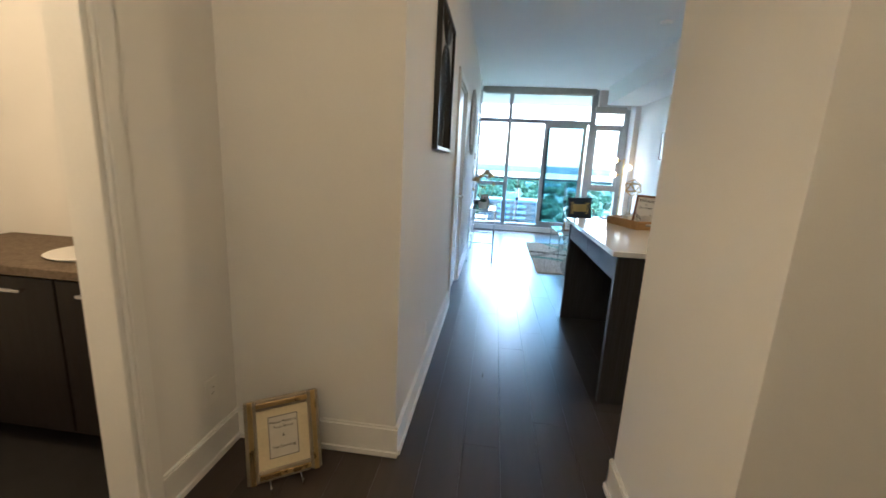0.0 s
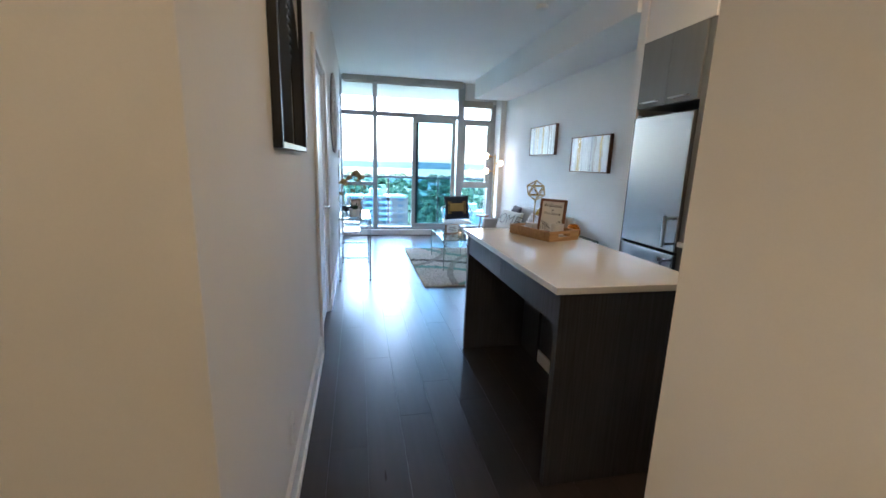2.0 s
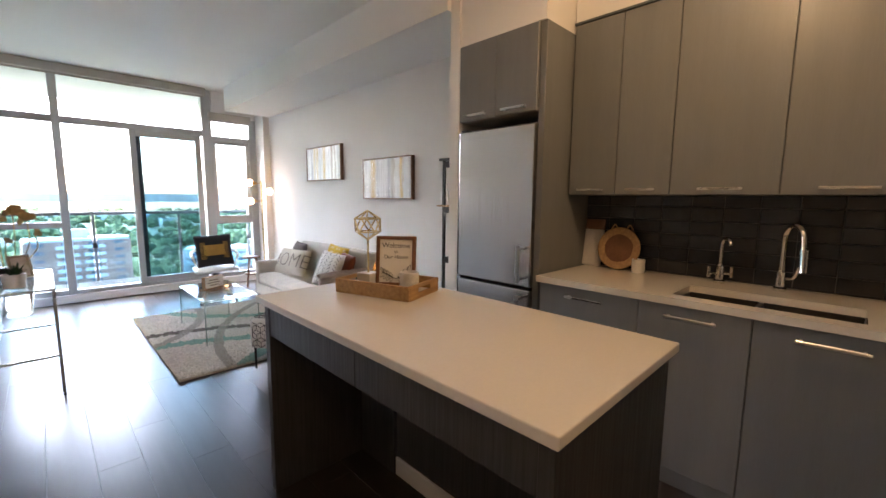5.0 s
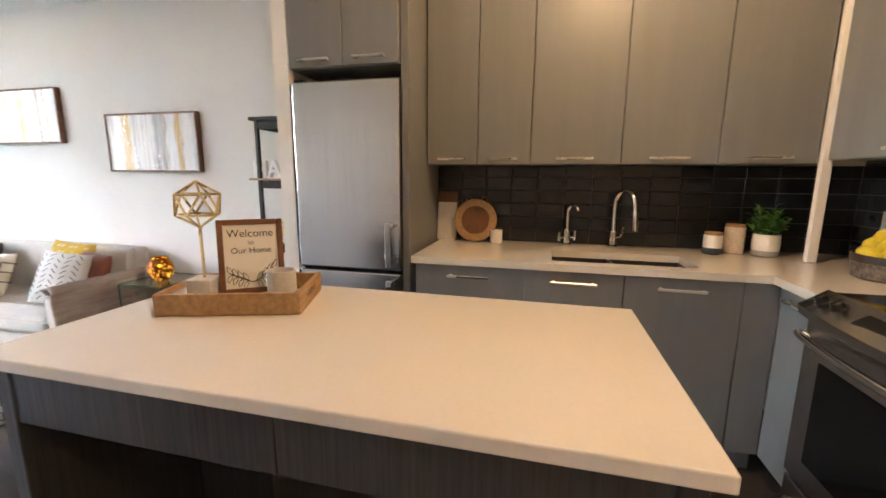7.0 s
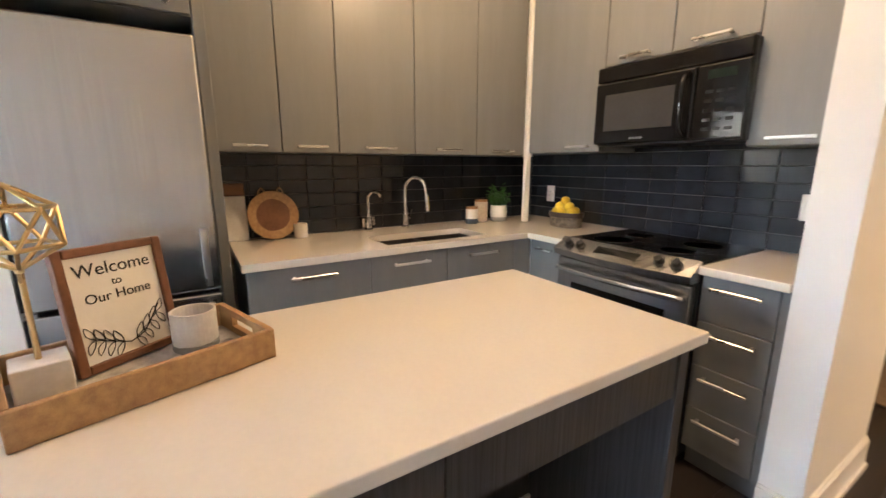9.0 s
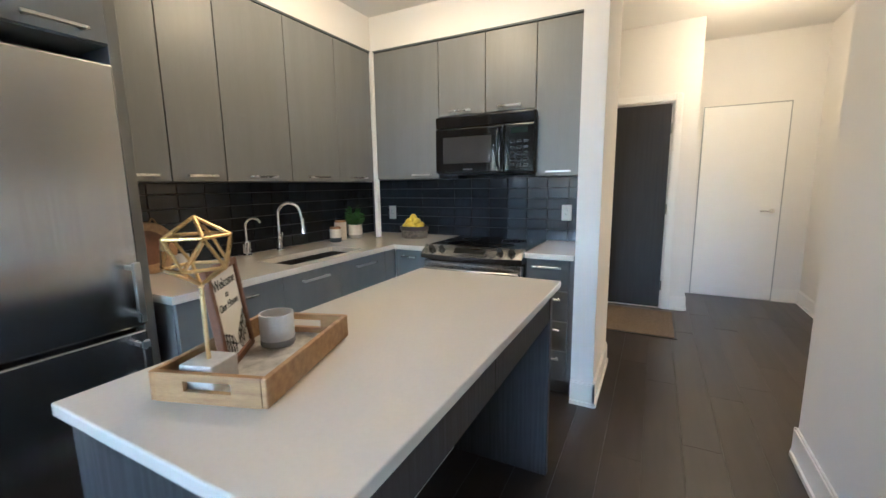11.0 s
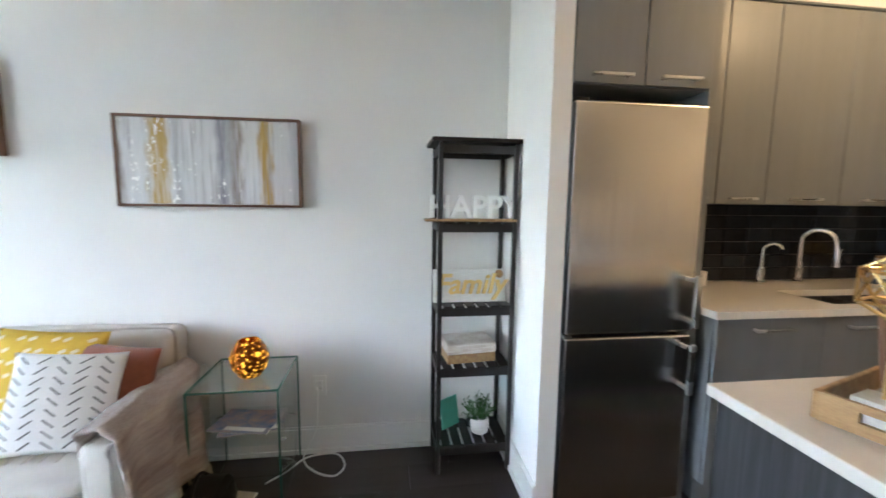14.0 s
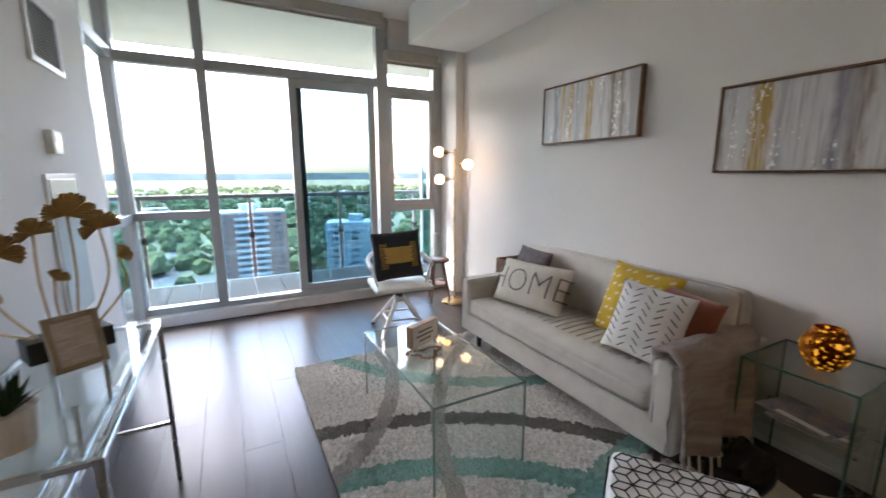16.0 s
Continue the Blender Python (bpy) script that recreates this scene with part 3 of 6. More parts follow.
# ---- outdoors ----
def outdoors():
    structure("balcony_slab", box((-1.0, WY + 0.1, -0.25), (5.0, WY + 1.75, -0.06)), "concrete", "grey concrete balcony slab", "slab")
    structure("balcony_soffit", box((-1.0, WY + 0.1, CEIL - 0.05), (5.0, WY + 1.9, CEIL + 0.2)), "soffit", "pale concrete slab over the balcony", "slab")
    r = thing("balcony_railing", (0, WY + 1.62, 0), 0, "grey metal balcony railing with blue-green glass panels", "railing", kind="structure")
    part("top_rail", box((-1.0, -0.03, 1.02), (5.0, 0.03, 1.07), 0.006), "railgrey", r)
    for i in range(6):
        x = -0.9 + 1.16 * i
        part("post", box((x - 0.018, -0.02, -0.06), (x + 0.018, 0.02, 1.02), 0.003), "railgrey", r)
        part("clip", box((x - 0.035, -0.03, 0.5), (x + 0.035, -0.02, 0.58), 0.003), "black", r)
        if i < 5:
            p = part("glass_panel", box((x + 0.03, -0.005, -0.05), (x + 1.13, 0.005, 1.02)), "balglass", r)
            p.visible_shadow = False
    # Wall supposed beyond the side window, added to cut sky glare indoors.
    structure("wall_exterior_side", box((-0.62, 11.0, -0.2), (-0.5, WY + 1.75, CEIL)), "concrete", "grey exterior wall added beside the balcony, cutting sky glare", "wall")
    s = thing("balcony_screen", (3.75, WY + 0.75, -0.06), 0, "frosted glass privacy screen on the balcony", "screen", kind="structure")
    part("screen_frame", box((-0.03, -0.6, 0), (0.0, -0.55, 1.85), 0.004, 1, box((-0.03, 0.55, 0), (0.0, 0.6, 1.85), 0.004, 1, box((-0.03, -0.55, 1.8), (0, 0.55, 1.85)))), "alu", s)
    p = part("glass_panel", box((-0.018, -0.55, 0.05), (-0.01, 0.55, 1.8)), "balglass", s)
    p.visible_shadow = False


outdoors()


# ---- interior doors ----
def casing(name, m, w, h, parent=None):
    """White door casing round an opening of that width, in the plane y = 0, facing -y."""
    t = thing(name, (0, 0, 0), 0, "white painted door casing", "door frame", kind="structure")
    t.matrix_world = m
    for x0, x1, z0, z1 in ((-0.07, 0, 0, h + 0.07), (w, w + 0.07, 0, h + 0.07), (0, w, h, h + 0.07)):
        part("casing_board", box((x0, -0.016, z0), (x1, 0, z1), 0.003, 1), "trim", t)
        part("casing_bead", box((x0 + 0.012, -0.021, z0), (x1 - 0.012 if x1 - x0 < 0.1 else x1, -0.016, z1 - 0.012), 0.002, 1), "trim", t)
    for x0, x1 in ((-0.001, 0.018), (w - 0.018, w + 0.001)):
        part("jamb", box((x0, 0, 0), (x1, 0.12, h), 0.002, 1), "trim", t)
    part("jamb", box((0.018, 0, h - 0.018), (w - 0.018, 0.12, h), 0.002, 1), "trim", t)
    return t


def lever(parent, x, y, z, sign=1, mat="chrome"):
    bm = rod((x, y, z), (x, y - 0.012, z), 0.026, seg=18)
    rod((x, y - 0.012, z), (x, y - 0.05, z), 0.009, bm=bm)
    box((x - 0.01, y - 0.058, z - 0.009), (x + sign * 0.115, y - 0.043, z + 0.009), 0.004, 2, bm)
    part("door_handle", bm, mat, parent, "chrome lever handle")


# bedroom door in the west wall, shut
m_w = Matrix.Translation((LX, DOOR1[0], 0)) @ Matrix.Rotation(radians(90), 4, "Z")
casing("door_frame_1", m_w, DOOR1[1] - DOOR1[0], 2.06)
d = thing("door_1", (0, 0, 0), 0, "closed white flush interior door", "door", kind="structure")
d.matrix_world = m_w
part("door_leaf", box((0.02, 0.02, 0.008), (0.78, 0.055, 2.04), 0.003, 1), "trim", d)
lever(d, 0.72, 0.02, 0.98, -1)
# entry door
casing("door_frame_2", Matrix.Translation((1.93, 2.58, 0)) @ Matrix.Rotation(radians(180), 4, "Z"), 0.9, 2.115)
d = thing("door_2", (1.93, 2.58, 0), 180, "closed dark brown apartment entry door", "door", kind="structure")
part("door_leaf", box((0.02, -0.002, 0.01), (0.88, 0.0425, 2.095), 0.003, 1), "doordark", d)
lever(d, 0.09, -0.002, 1.0, 1)
for z in (0.25, 1.05, 1.85):
    part("hinge", rod((0.884, -0.008, z - 0.05), (0.884, -0.008, z + 0.05), 0.008), "steel", d)
# white closet door
d = thing("door_3", (0.71, 1.77, 0), 180, "closed plain white closet door", "door", kind="structure")
part("door_leaf", box((0.0, -0.02, 0.02), (0.76, -0.002, 2.13), 0.003, 1), "trim", d)
part("door_edge", box((-0.012, -0.012, 0), (0.0, -0.002, 2.145), 0.001, 1, box((0.76, -0.012, 0), (0.772, -0.002, 2.145), 0.001, 1, box((-0.012, -0.012, 2.133), (0.772, -0.002, 2.145)))), "alu", d)
lever(d, 0.69, -0.02, 1.0, -1)
# bathroom doorway
casing("door_frame_3", Matrix.Translation((-0.3, 3.62, 0)) @ Matrix.Rotation(radians(90), 4, "Z"), 0.82, 2.06)


# ---- kitchen ----
def bar_handle(parent, p, q, out, mat="chromewhite"):
    """A square bar pull between p and q, standing off in the direction out."""
    p, q, out = Vector(p), Vector(q), Vector(out)
    d = (q - p).normalized()
    bm = bmesh.new()
    w = d.cross(out.normalized())
    rot = Matrix((d, out.normalized(), w)).transposed().to_4x4()
    n = (q - p).length
    box((-n / 2, 0.022, -0.006), (n / 2, 0.032, 0.006), 0.002, 1, bm, Matrix.Translation((p + q) / 2) @ rot)
    for s in (-1, 1):
        box((s * n * 0.42 - 0.005, 0, -0.005), (s * n * 0.42 + 0.005, 0.024, 0.005), 0, 1, bm, Matrix.Translation((p + q) / 2) @ rot)
    part("handle", bm, mat, parent, "slim brushed steel bar handle")


def cabinet_e(name, y0, y1, z0, z1, xf, xb, label, handle, category="cabinet", group=""):
    """Cabinet against the east wall, its front facing -x at xf."""
    c = thing(name, (0, 0, 0), 0, label, category, group)
    # base units leave room for the sink's bowls
    top = z1 if z1 > 1 or y0 > 5.8 else 0.70
    part("body", box((xf + 0.02, y0, z0), (xb, y1, top)), "cab", c)
    dr = part("door", box((xf, y0 + 0.002, z0 + 0.002), (xf + 0.018, y1 - 0.002, z1 - 0.002), 0.002, 1), "cab", c)
    if handle is not None:
        h0, h1, hz = handle
        bar_handle(dr, (xf, h0, hz), (xf, h1, hz), (-1, 0, 0))
    return c


def cabinet_s(name, x0, x1, z0, z1, yf, yb, label, handle, category="cabinet", group=""):
    """Cabinet against the kitchen's south wall, its front facing +y at yf."""
    c = thing(name, (0, 0, 0), 0, label, category, group)
    part("body", box((x0, yb, z0), (x1, yf - 0.02, z1)), "cab", c)
    dr = part("door", box((x0 + 0.002, yf - 0.018, z0 + 0.002), (x1 - 0.002, yf, z1 - 0.002), 0.002, 1), "cab", c)
    if handle is not None:
        h0, h1, hz = handle
        bar_handle(dr, (h0, yf, hz), (h1, yf, hz), (0, 1, 0))
    return c


UP = "grey laminate wall cabinet with bar handle"
LOW = "grey laminate base cabinet with bar handle"
ups = (4.665, 5.06, 5.49, 5.93, 6.21, 6.49)
for i, (a, b) in enumerate(zip(ups, ups[1:])):
    c = (a + b) / 2
    w = 0.09 if b - a > 0.3 else 0.075
    cabinet_e("wall_cabinet", a, b, 1.36, 2.33, 3.16, RX - 0.001, UP, (c - w, c + w, 1.39), group="wall cabinets")
for a, b, z0 in ((1.56, 1.865, 1.375), (1.865, 2.215, 1.81), (2.215, 2.575, 1.81), (2.575, 3.14, 1.375)):
    c = 1.71 if a < 1.6 else (a + b) / 2 if b < 2.6 else 2.72
    cabinet_s("wall_cabinet", a, b, z0, 2.33, 4.64, 4.311, UP, (c - 0.08, c + 0.08, z0 + 0.03), group="wall cabinets")
structure("trim_cabinet_corner", box((3.135, 4.62, 0.915), (3.165, 4.66, 2.34), 0.002, 1), "trim", "white corner filler strip between cabinets", "trim")
# Thin strip over the cabinets; its dark colour draws the shadow line.
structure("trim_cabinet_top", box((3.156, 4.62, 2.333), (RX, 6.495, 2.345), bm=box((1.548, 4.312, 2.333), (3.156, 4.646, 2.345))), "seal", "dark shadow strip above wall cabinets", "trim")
lows = (5.03, 5.49, 5.92, 6.45)
for a, b in zip(lows, lows[1:]):
    c = (a + b) / 2
    cabinet_e("base_cabinet", a, b, 0.11, 0.875, 2.815, RX - 0.001, LOW, (c - 0.1, c + 0.1, 0.825), group="base cabinets")
du = thing("drawer_unit", (0, 0, 0), 0, "grey laminate unit with four drawers", "cabinet")
part("body", box((1.548, 4.312, 0.11), (1.838, 4.88, 0.875)), "cab", du)
part("side_filler", box((1.546, 4.88, 0.11), (1.575, 4.9, 0.875), 0.001, 1), "cab", du)
for z0, z1 in ((0.113, 0.30), (0.303, 0.49), (0.493, 0.68), (0.683, 0.872)):
    dw = part("drawer", box((1.578, 4.882, z0), (1.836, 4.9, z1), 0.002, 1), "cab", du)
    bar_handle(dw, (1.62, 4.9, z1 - 0.045), (1.795, 4.9, z1 - 0.045), (0, 1, 0))
cabinet_s("corner_cabinet", 2.552, 2.812, 0.11, 0.875, 4.9, 4.312, "narrow grey corner base cabinet", (2.63, 2.75, 0.825), group="base cabinets")
structure("toe_kick", box((2.87, 4.9, 0.0), (RX - 0.01, 6.45, 0.109), bm=box((1.55, 4.32, 0), (1.84, 4.84, 0.109))), "cab", "grey recessed plinth below cabinets", "plinth")
structure("panel_corner_filler", box((2.815, 4.9, 0.11), (2.835, 5.028, 0.875), 0.001, 1), "cab", "grey filler panel in the cabinet corner", "panel")
wt = thing("worktop", (0, 0, 0), 0, "cream white quartz kitchen worktop with undermount sink", "worktop")
# worktop built round the sink cutout
SK = (2.88, 3.16, 5.18, 5.80)
bm = bmesh.new()
xs, ys = (2.548, 2.80, SK[0], SK[1], RX - 0.012), (4.312, 4.938, SK[2], SK[3], 6.468)
gv = {}
for i in range(4):
    for j in range(4):
        if (i == 0 and j > 0) or (i == 2 and j == 2):
            continue
        q = []
        for a, b in ((i, j), (i + 1, j), (i + 1, j + 1), (i, j + 1)):
            if (a, b) not in gv:
                gv[a, b] = bm.verts.new((xs[a], ys[b], 0.91))
            q.append(gv[a, b])
        bm.faces.new(q)
ext = bmesh.ops.extrude_face_region(bm, geom=bm.faces[:])
bmesh.ops.translate(bm, vec=(0, 0, -0.033), verts=[g for g in ext["geom"] if isinstance(g, bmesh.types.BMVert)])
part("slab", bm, "quartz", wt)
part("slab", box((1.548, 4.312, 0.877), (1.842, 4.93, 0.91), 0.003, 1), "quartz", wt)


def sink():
    s = thing("kitchen_sink", (0, 0, 0), 0, "stainless steel double bowl undermount sink", "sink")
    mid = (SK[2] + SK[3]) / 2 + 0.02
    for y0, y1 in ((SK[2], mid - 0.008), (mid + 0.008, SK[3])):
        bm = bmesh.new()
        x0, x1, z0, z1 = SK[0] - 0.005, SK[1] + 0.005, 0.72, 0.876
        v = [bm.verts.new(p) for p in ((x0, y0, z1), (x1, y0, z1), (x1, y1, z1), (x0, y1, z1), (x0 + .01, y0 + .01, z0), (x1 - .01, y0 + .01, z0), (x1 - .01, y1 - .01, z0), (x0 + .01, y1 - .01, z0))]
        for f in ((0, 1, 5, 4), (1, 2, 6, 5), (2, 3, 7, 6), (3, 0, 4, 7), (4, 5, 6, 7)):
            bm.faces.new([v[i] for i in f])
        b = part("bowl", bm, "sinksteel", s)
        sol = b.modifiers.new("thick", "SOLIDIFY")
        sol.thickness = 0.002
        part("drain", rod(((x0 + x1) / 2, (y0 + y1) / 2, z0 + 0.001), ((x0 + x1) / 2, (y0 + y1) / 2, z0 + 0.005), 0.04, seg=20), "chrome", b)
    part("divider", box((SK[0], mid - 0.008, 0.76), (SK[1], mid + 0.008, 0.874), 0.004), "sinksteel", s)


sink()


def faucet(loc, h, name, label, rz):
    f = thing(name, loc, rz, label, "faucet")
    part("base", lathe([(0.026, 0), (0.026, 0.012), (0.018, 0.02), (0.018, 0.09), (0.014, 0.1)], 20), "chrome", f, smooth=False)
    r = 0.072 if h > 0.3 else 0.045
    pts = [(0, 0, 0.08), (0, 0, h - r)] + [(-r + r * math.cos(a), 0, h - r + r * math.sin(a)) for a in (0.5, 1.1, 1.6, 2.2, 2.8)]
    if h > 0.3:
        pts += [(-2 * r - 0.01, 0, h - r - 0.05)]
    part("spout", tube(pts, 0.012 if h > 0.3 else 0.009, 12), "chrome", f, smooth=True)
    if h > 0.3:
        part("spray_head", rod((-2 * r - 0.008, 0, h - r - 0.03), (-2 * r - 0.016, 0, h - r - 0.13), 0.017, 0.014, 14), "chrome", f)
        part("side_lever", tube([(0, -0.018, 0.06), (0, -0.05, 0.065), (0, -0.07, 0.115)], 0.008), "chrome", f)
    else:
        for s in (-1, 1):
            part("tap_lever", rod((0, 0, 0.05), (0, s * 0.05, 0.05), 0.007, bm=box((-0.006, s * 0.045, 0.03), (0.006, s * 0.06, 0.085), 0.003)), "chrome", f)


faucet((3.345, 5.47, 0.91), 0.315, "kitchen_faucet", "tall chrome gooseneck pull-down kitchen faucet", 32)
faucet((3.345, 5.715, 0.91), 0.235, "filter_faucet", "small chrome two-lever filter tap beside the sink", 35)


def fridge():
    f = thing("fridge", (2.848, 6.54, 0), 0, "stainless steel bottom-freezer fridge with bar handles", "fridge")
    W = 0.575
    part("cabinet", box((0.07, 0.005, 0.03), (0.60, W - 0.005, 1.75), 0.005), "black", f, "black fridge cabinet sides")
    for n, z0, z1 in (("fridge_door", 0.815, 1.755), ("freezer_door", 0.04, 0.80)):
        p = part(n, box((0.0, 0, z0), (0.065, W, z1), 0.008, 2), "steel", f)
        part("door_edge", box((0.004, W - 0.001, z0 + 0.006), (0.068, W + 0.012, z1 - 0.006), 0.003, 1), "black", p, "black plastic door edge")
        h0, h1 = (0.85, 1.07) if n == "fridge_door" else (0.56, 0.78)
        bm = box((-0.075, 0.03, h0), (-0.058, 0.055, h1), 0.004)
        for z in (h0 + 0.015, h1 - 0.03):
            box((-0.06, 0.035, z), (0.0, 0.05, z + 0.015), bm=bm)
        part("handle", bm, "chromewhite", p, "vertical brushed steel bar handle")
    part("hinge", box((0.01, W - 0.06, 1.755), (0.09, W - 0.01, 1.77), 0.003), "black", f)
    part("hinge", box((-0.004, W - 0.03, 0.801), (0.05, W + 0.004, 0.814)), "steel", f)


fridge()
for a, b in ((6.54, 6.83), (6.83, 7.125)):
    c = (a + b) / 2
    cabinet_e("fridge_cabinet", a, b, 1.82, 2.29, 2.855, RX - 0.001, "grey laminate cabinet above the fridge", (c - 0.085, c + 0.085, 1.852), group="cabinets above the fridge")
structure("panel_fridge_side", box((2.872, 6.497, 0), (RX, 6.536, 2.29), 0.002, 1), "cab", "tall grey laminate panel beside the fridge", "panel")
structure("wall_over_fridge", box((2.87, 6.505, 2.295), (RX, 7.128, 2.6)), "wall", "white fascia above the fridge cabinets", "wall")


def island():
    t = thing("kitchen_island", (1.49, 5.58, 0), 0, "dark wood-grain kitchen island with open base and white quartz top", "island")
    w, n = 0.707, 1.455
    part("countertop", box((0, 0, 0.88), (w, n, 0.91), 0.004, 2), "quartz", t, "white quartz slab")
    part("end_panel", box((0.03, 0.02, 0), (w - 0.02, 0.06, 0.88), 0.002, 1), "isl", t)
    part("end_panel", box((0.03, n - 0.06, 0), (w - 0.02, n - 0.02, 0.88), 0.002, 1), "isl", t)
    part("apron", box((0.035, 0.06, 0.735), (0.055, n / 2 - 0.001, 0.88), 0.002, 1), "isl", t)
    part("apron", box((0.035, n / 2 + 0.001, 0.735), (0.055, n - 0.06, 0.88), 0.002, 1), "isl", t)
    part("back_panel", box((0.51, 0.06, 0.09), (0.53, n - 0.335, 0.88), 0.002, 1), "isl", t)
    part("divider_panel", box((0.49, n - 0.335, 0.0), (0.51, n - 0.06, 0.88), 0.002, 1), "isl", t)
    # white strip filling the gap below the back panel
    part("kick_board", box((0.497, 0.06, 0.0), (0.509, n - 0.337, 0.088), 0.001, 1), "white", t, "white strip along the foot of the back panel")
    part("drawer_box", box((0.06, 0.06, 0.74), (0.36, n - 0.06, 0.875)), "isl", t)


island()


def stove():
    s = thing("stove", (1.848, 4.335, 0), 0, "stainless and black slide-in electric range", "stove")
    w = 0.70
    part("body", box((0, 0.0, 0.03), (w, 0.56, 0.895), 0.004, 1), "black", s)
    part("cooktop", box((-0.004, 0, 0.896), (w + 0.004, 0.565, 0.917), 0.004), "blackgloss", s, "black glass cooktop")
    for x, y, r in ((0.19, 0.17, 0.09), (0.52, 0.17, 0.075), (0.19, 0.4, 0.075), (0.52, 0.4, 0.1)):
        bm = bmesh.new()
        lathe([(r, 0), (r, 0.0006), (r - 0.004, 0.0006), (r - 0.004, 0)], 32, bm, Matrix.Translation((x, y, 0.9172)))
        part("burner_ring", bm, "steel", s)
    # sloped control panel with bowed front
    bm = bmesh.new()
    ring = []
    for i in range(13):
        u = i / 12
        x = -0.004 + u * (w + 0.008)
        bow = 0.035 * (1 - (2 * u - 1) ** 2)
        ring.append([bm.verts.new(p) for p in ((x, 0.565, 0.925), (x, 0.645 + bow, 0.87), (x, 0.64 + bow, 0.84), (x, 0.565, 0.84))])
    for a, b in zip(ring, ring[1:]):
        for k in range(4):
            bm.faces.new((a[k], a[(k + 1) % 4], b[(k + 1) % 4], b[k]))
    bm.faces.new(ring[0])
    bm.faces.new(ring[-1])
    part("control_panel", bm, "steel", s)
    tilt = Matrix.Rotation(radians(-32), 4, "X")
    for x in (0.07, 0.145, 0.555, 0.63):
        m = Matrix.Translation((x, 0.613, 0.897)) @ tilt
        bm = bmesh.new()
        lathe([(0.024, 0), (0.024, 0.006), (0.019, 0.008), (0.017, 0.026), (0.012, 0.028)], 18, bm, m)
        box((-0.003, -0.018, 0.026), (0.003, 0.018, 0.031), 0, 1, bm, m)
        part("knob", bm, "black", s)
    m = Matrix.Translation((0.35, 0.618, 0.899)) @ tilt
    part("display", box((-0.11, -0.022, -0.004), (0.11, 0.03, 0.003), 0.001, 1, None, m), "blackgloss", s)
    d = part("oven_door", box((0.005, 0.562, 0.25), (w - 0.005, 0.615, 0.825), 0.008), "steel", s)
    part("oven_window", box((0.10, 0.614, 0.34), (w - 0.10, 0.618, 0.70), 0.001, 1), "blackgloss", d)
    part("oven_handle", tube([(0.04, 0.615, 0.77), (0.05, 0.655, 0.775), (0.35, 0.675, 0.775), (0.65, 0.655, 0.775), (0.66, 0.615, 0.77)], 0.013, 10), "chrome", d, smooth=True)
    dr = part("storage_drawer", box((0.005, 0.562, 0.05), (w - 0.005, 0.61, 0.235), 0.008), "steel", s)
    part("drawer_handle", tube([(0.08, 0.61, 0.17), (0.1, 0.64, 0.175), (0.35, 0.65, 0.175), (0.6, 0.64, 0.175), (0.62, 0.61, 0.17)], 0.011, 8), "chrome", dr, smooth=True)


stove()


def microwave():
    m = thing("microwave", (1.855, 4.315, 1.40), 0, "black over-the-range microwave with curved handle", "microwave")
    w, h = 0.715, 0.395
    part("body", box((0, 0, 0), (w, 0.36, h), 0.004, 1), "black", m)
    part("vent_grille", box((0.0, 0.36, h - 0.075), (w, 0.385, h), 0.006), "blackgloss", m)
    d = part("microwave_door", box((0.205, 0.36, 0.01), (w, 0.39, h - 0.08), 0.008), "blackgloss", m)
    part("door_window", box((0.29, 0.39, 0.075), (w - 0.06, 0.3925, h - 0.14), 0.001, 1), "mwwin", d, "grey glass window")
    part("handle", tube([(0.235, 0.39, 0.03), (0.235, 0.43, 0.06), (0.235, 0.44, 0.16), (0.235, 0.43, 0.26), (0.235, 0.39, 0.29)], 0.011, 10), "blackgloss", d, smooth=True)
    c = part("keypad", box((0.0, 0.36, 0.01), (0.2, 0.388, h - 0.08), 0.006), "blackgloss", m)
    part("clock", box((0.045, 0.388, 0.255), (0.155, 0.3895, 0.29)), "mwclock", c, "green clock display")
    for i in range(5):
        for j in range(3):
            part("key", box((0.04 + 0.045 * j, 0.388, 0.045 + 0.038 * i), (0.07 + 0.045 * j, 0.3888, 0.058 + 0.038 * i)), "mwkey", c)
    part("badge", box((0.43, 0.39, 0.028), (0.5, 0.391, 0.038)), "steel", d)


microwave()


# ---- boards, tiles ----
def floor_boards():
    fl = thing("floor", (0, 0, 0), 0, "dark espresso oak plank floor", "floor", kind="structure")
    rng = random.Random(4)
    w = 0.178
    meshes = {}
    k = 0
    x = LX - 0.85 + 0.008 + 0.0805
    cols = []
    while x < RX:
        cols.append(x)
        x += w
    for cx in cols:
        y = 1.6 - rng.random() * 1.2
        while y < WY - 0.05:
            n = rng.choice((1.2, 1.5, 1.8, 1.8))
            a, b = max(y, 1.6), min(y + n, WY - 0.05)
            y += n
            key = round(b - a, 2)
            if b - a < 0.12:
                continue
            if key not in meshes:
                ob = finish(box((0, 0, -0.012), (w - 0.0007, key - 0.0007, 0.0), 0.0006, 1), "plank", "plank", fl)
                meshes[key] = ob.data
            else:
                ob = new("plank", meshes[key])
                ob.parent = fl
            ob.location = (cx, a, 0)


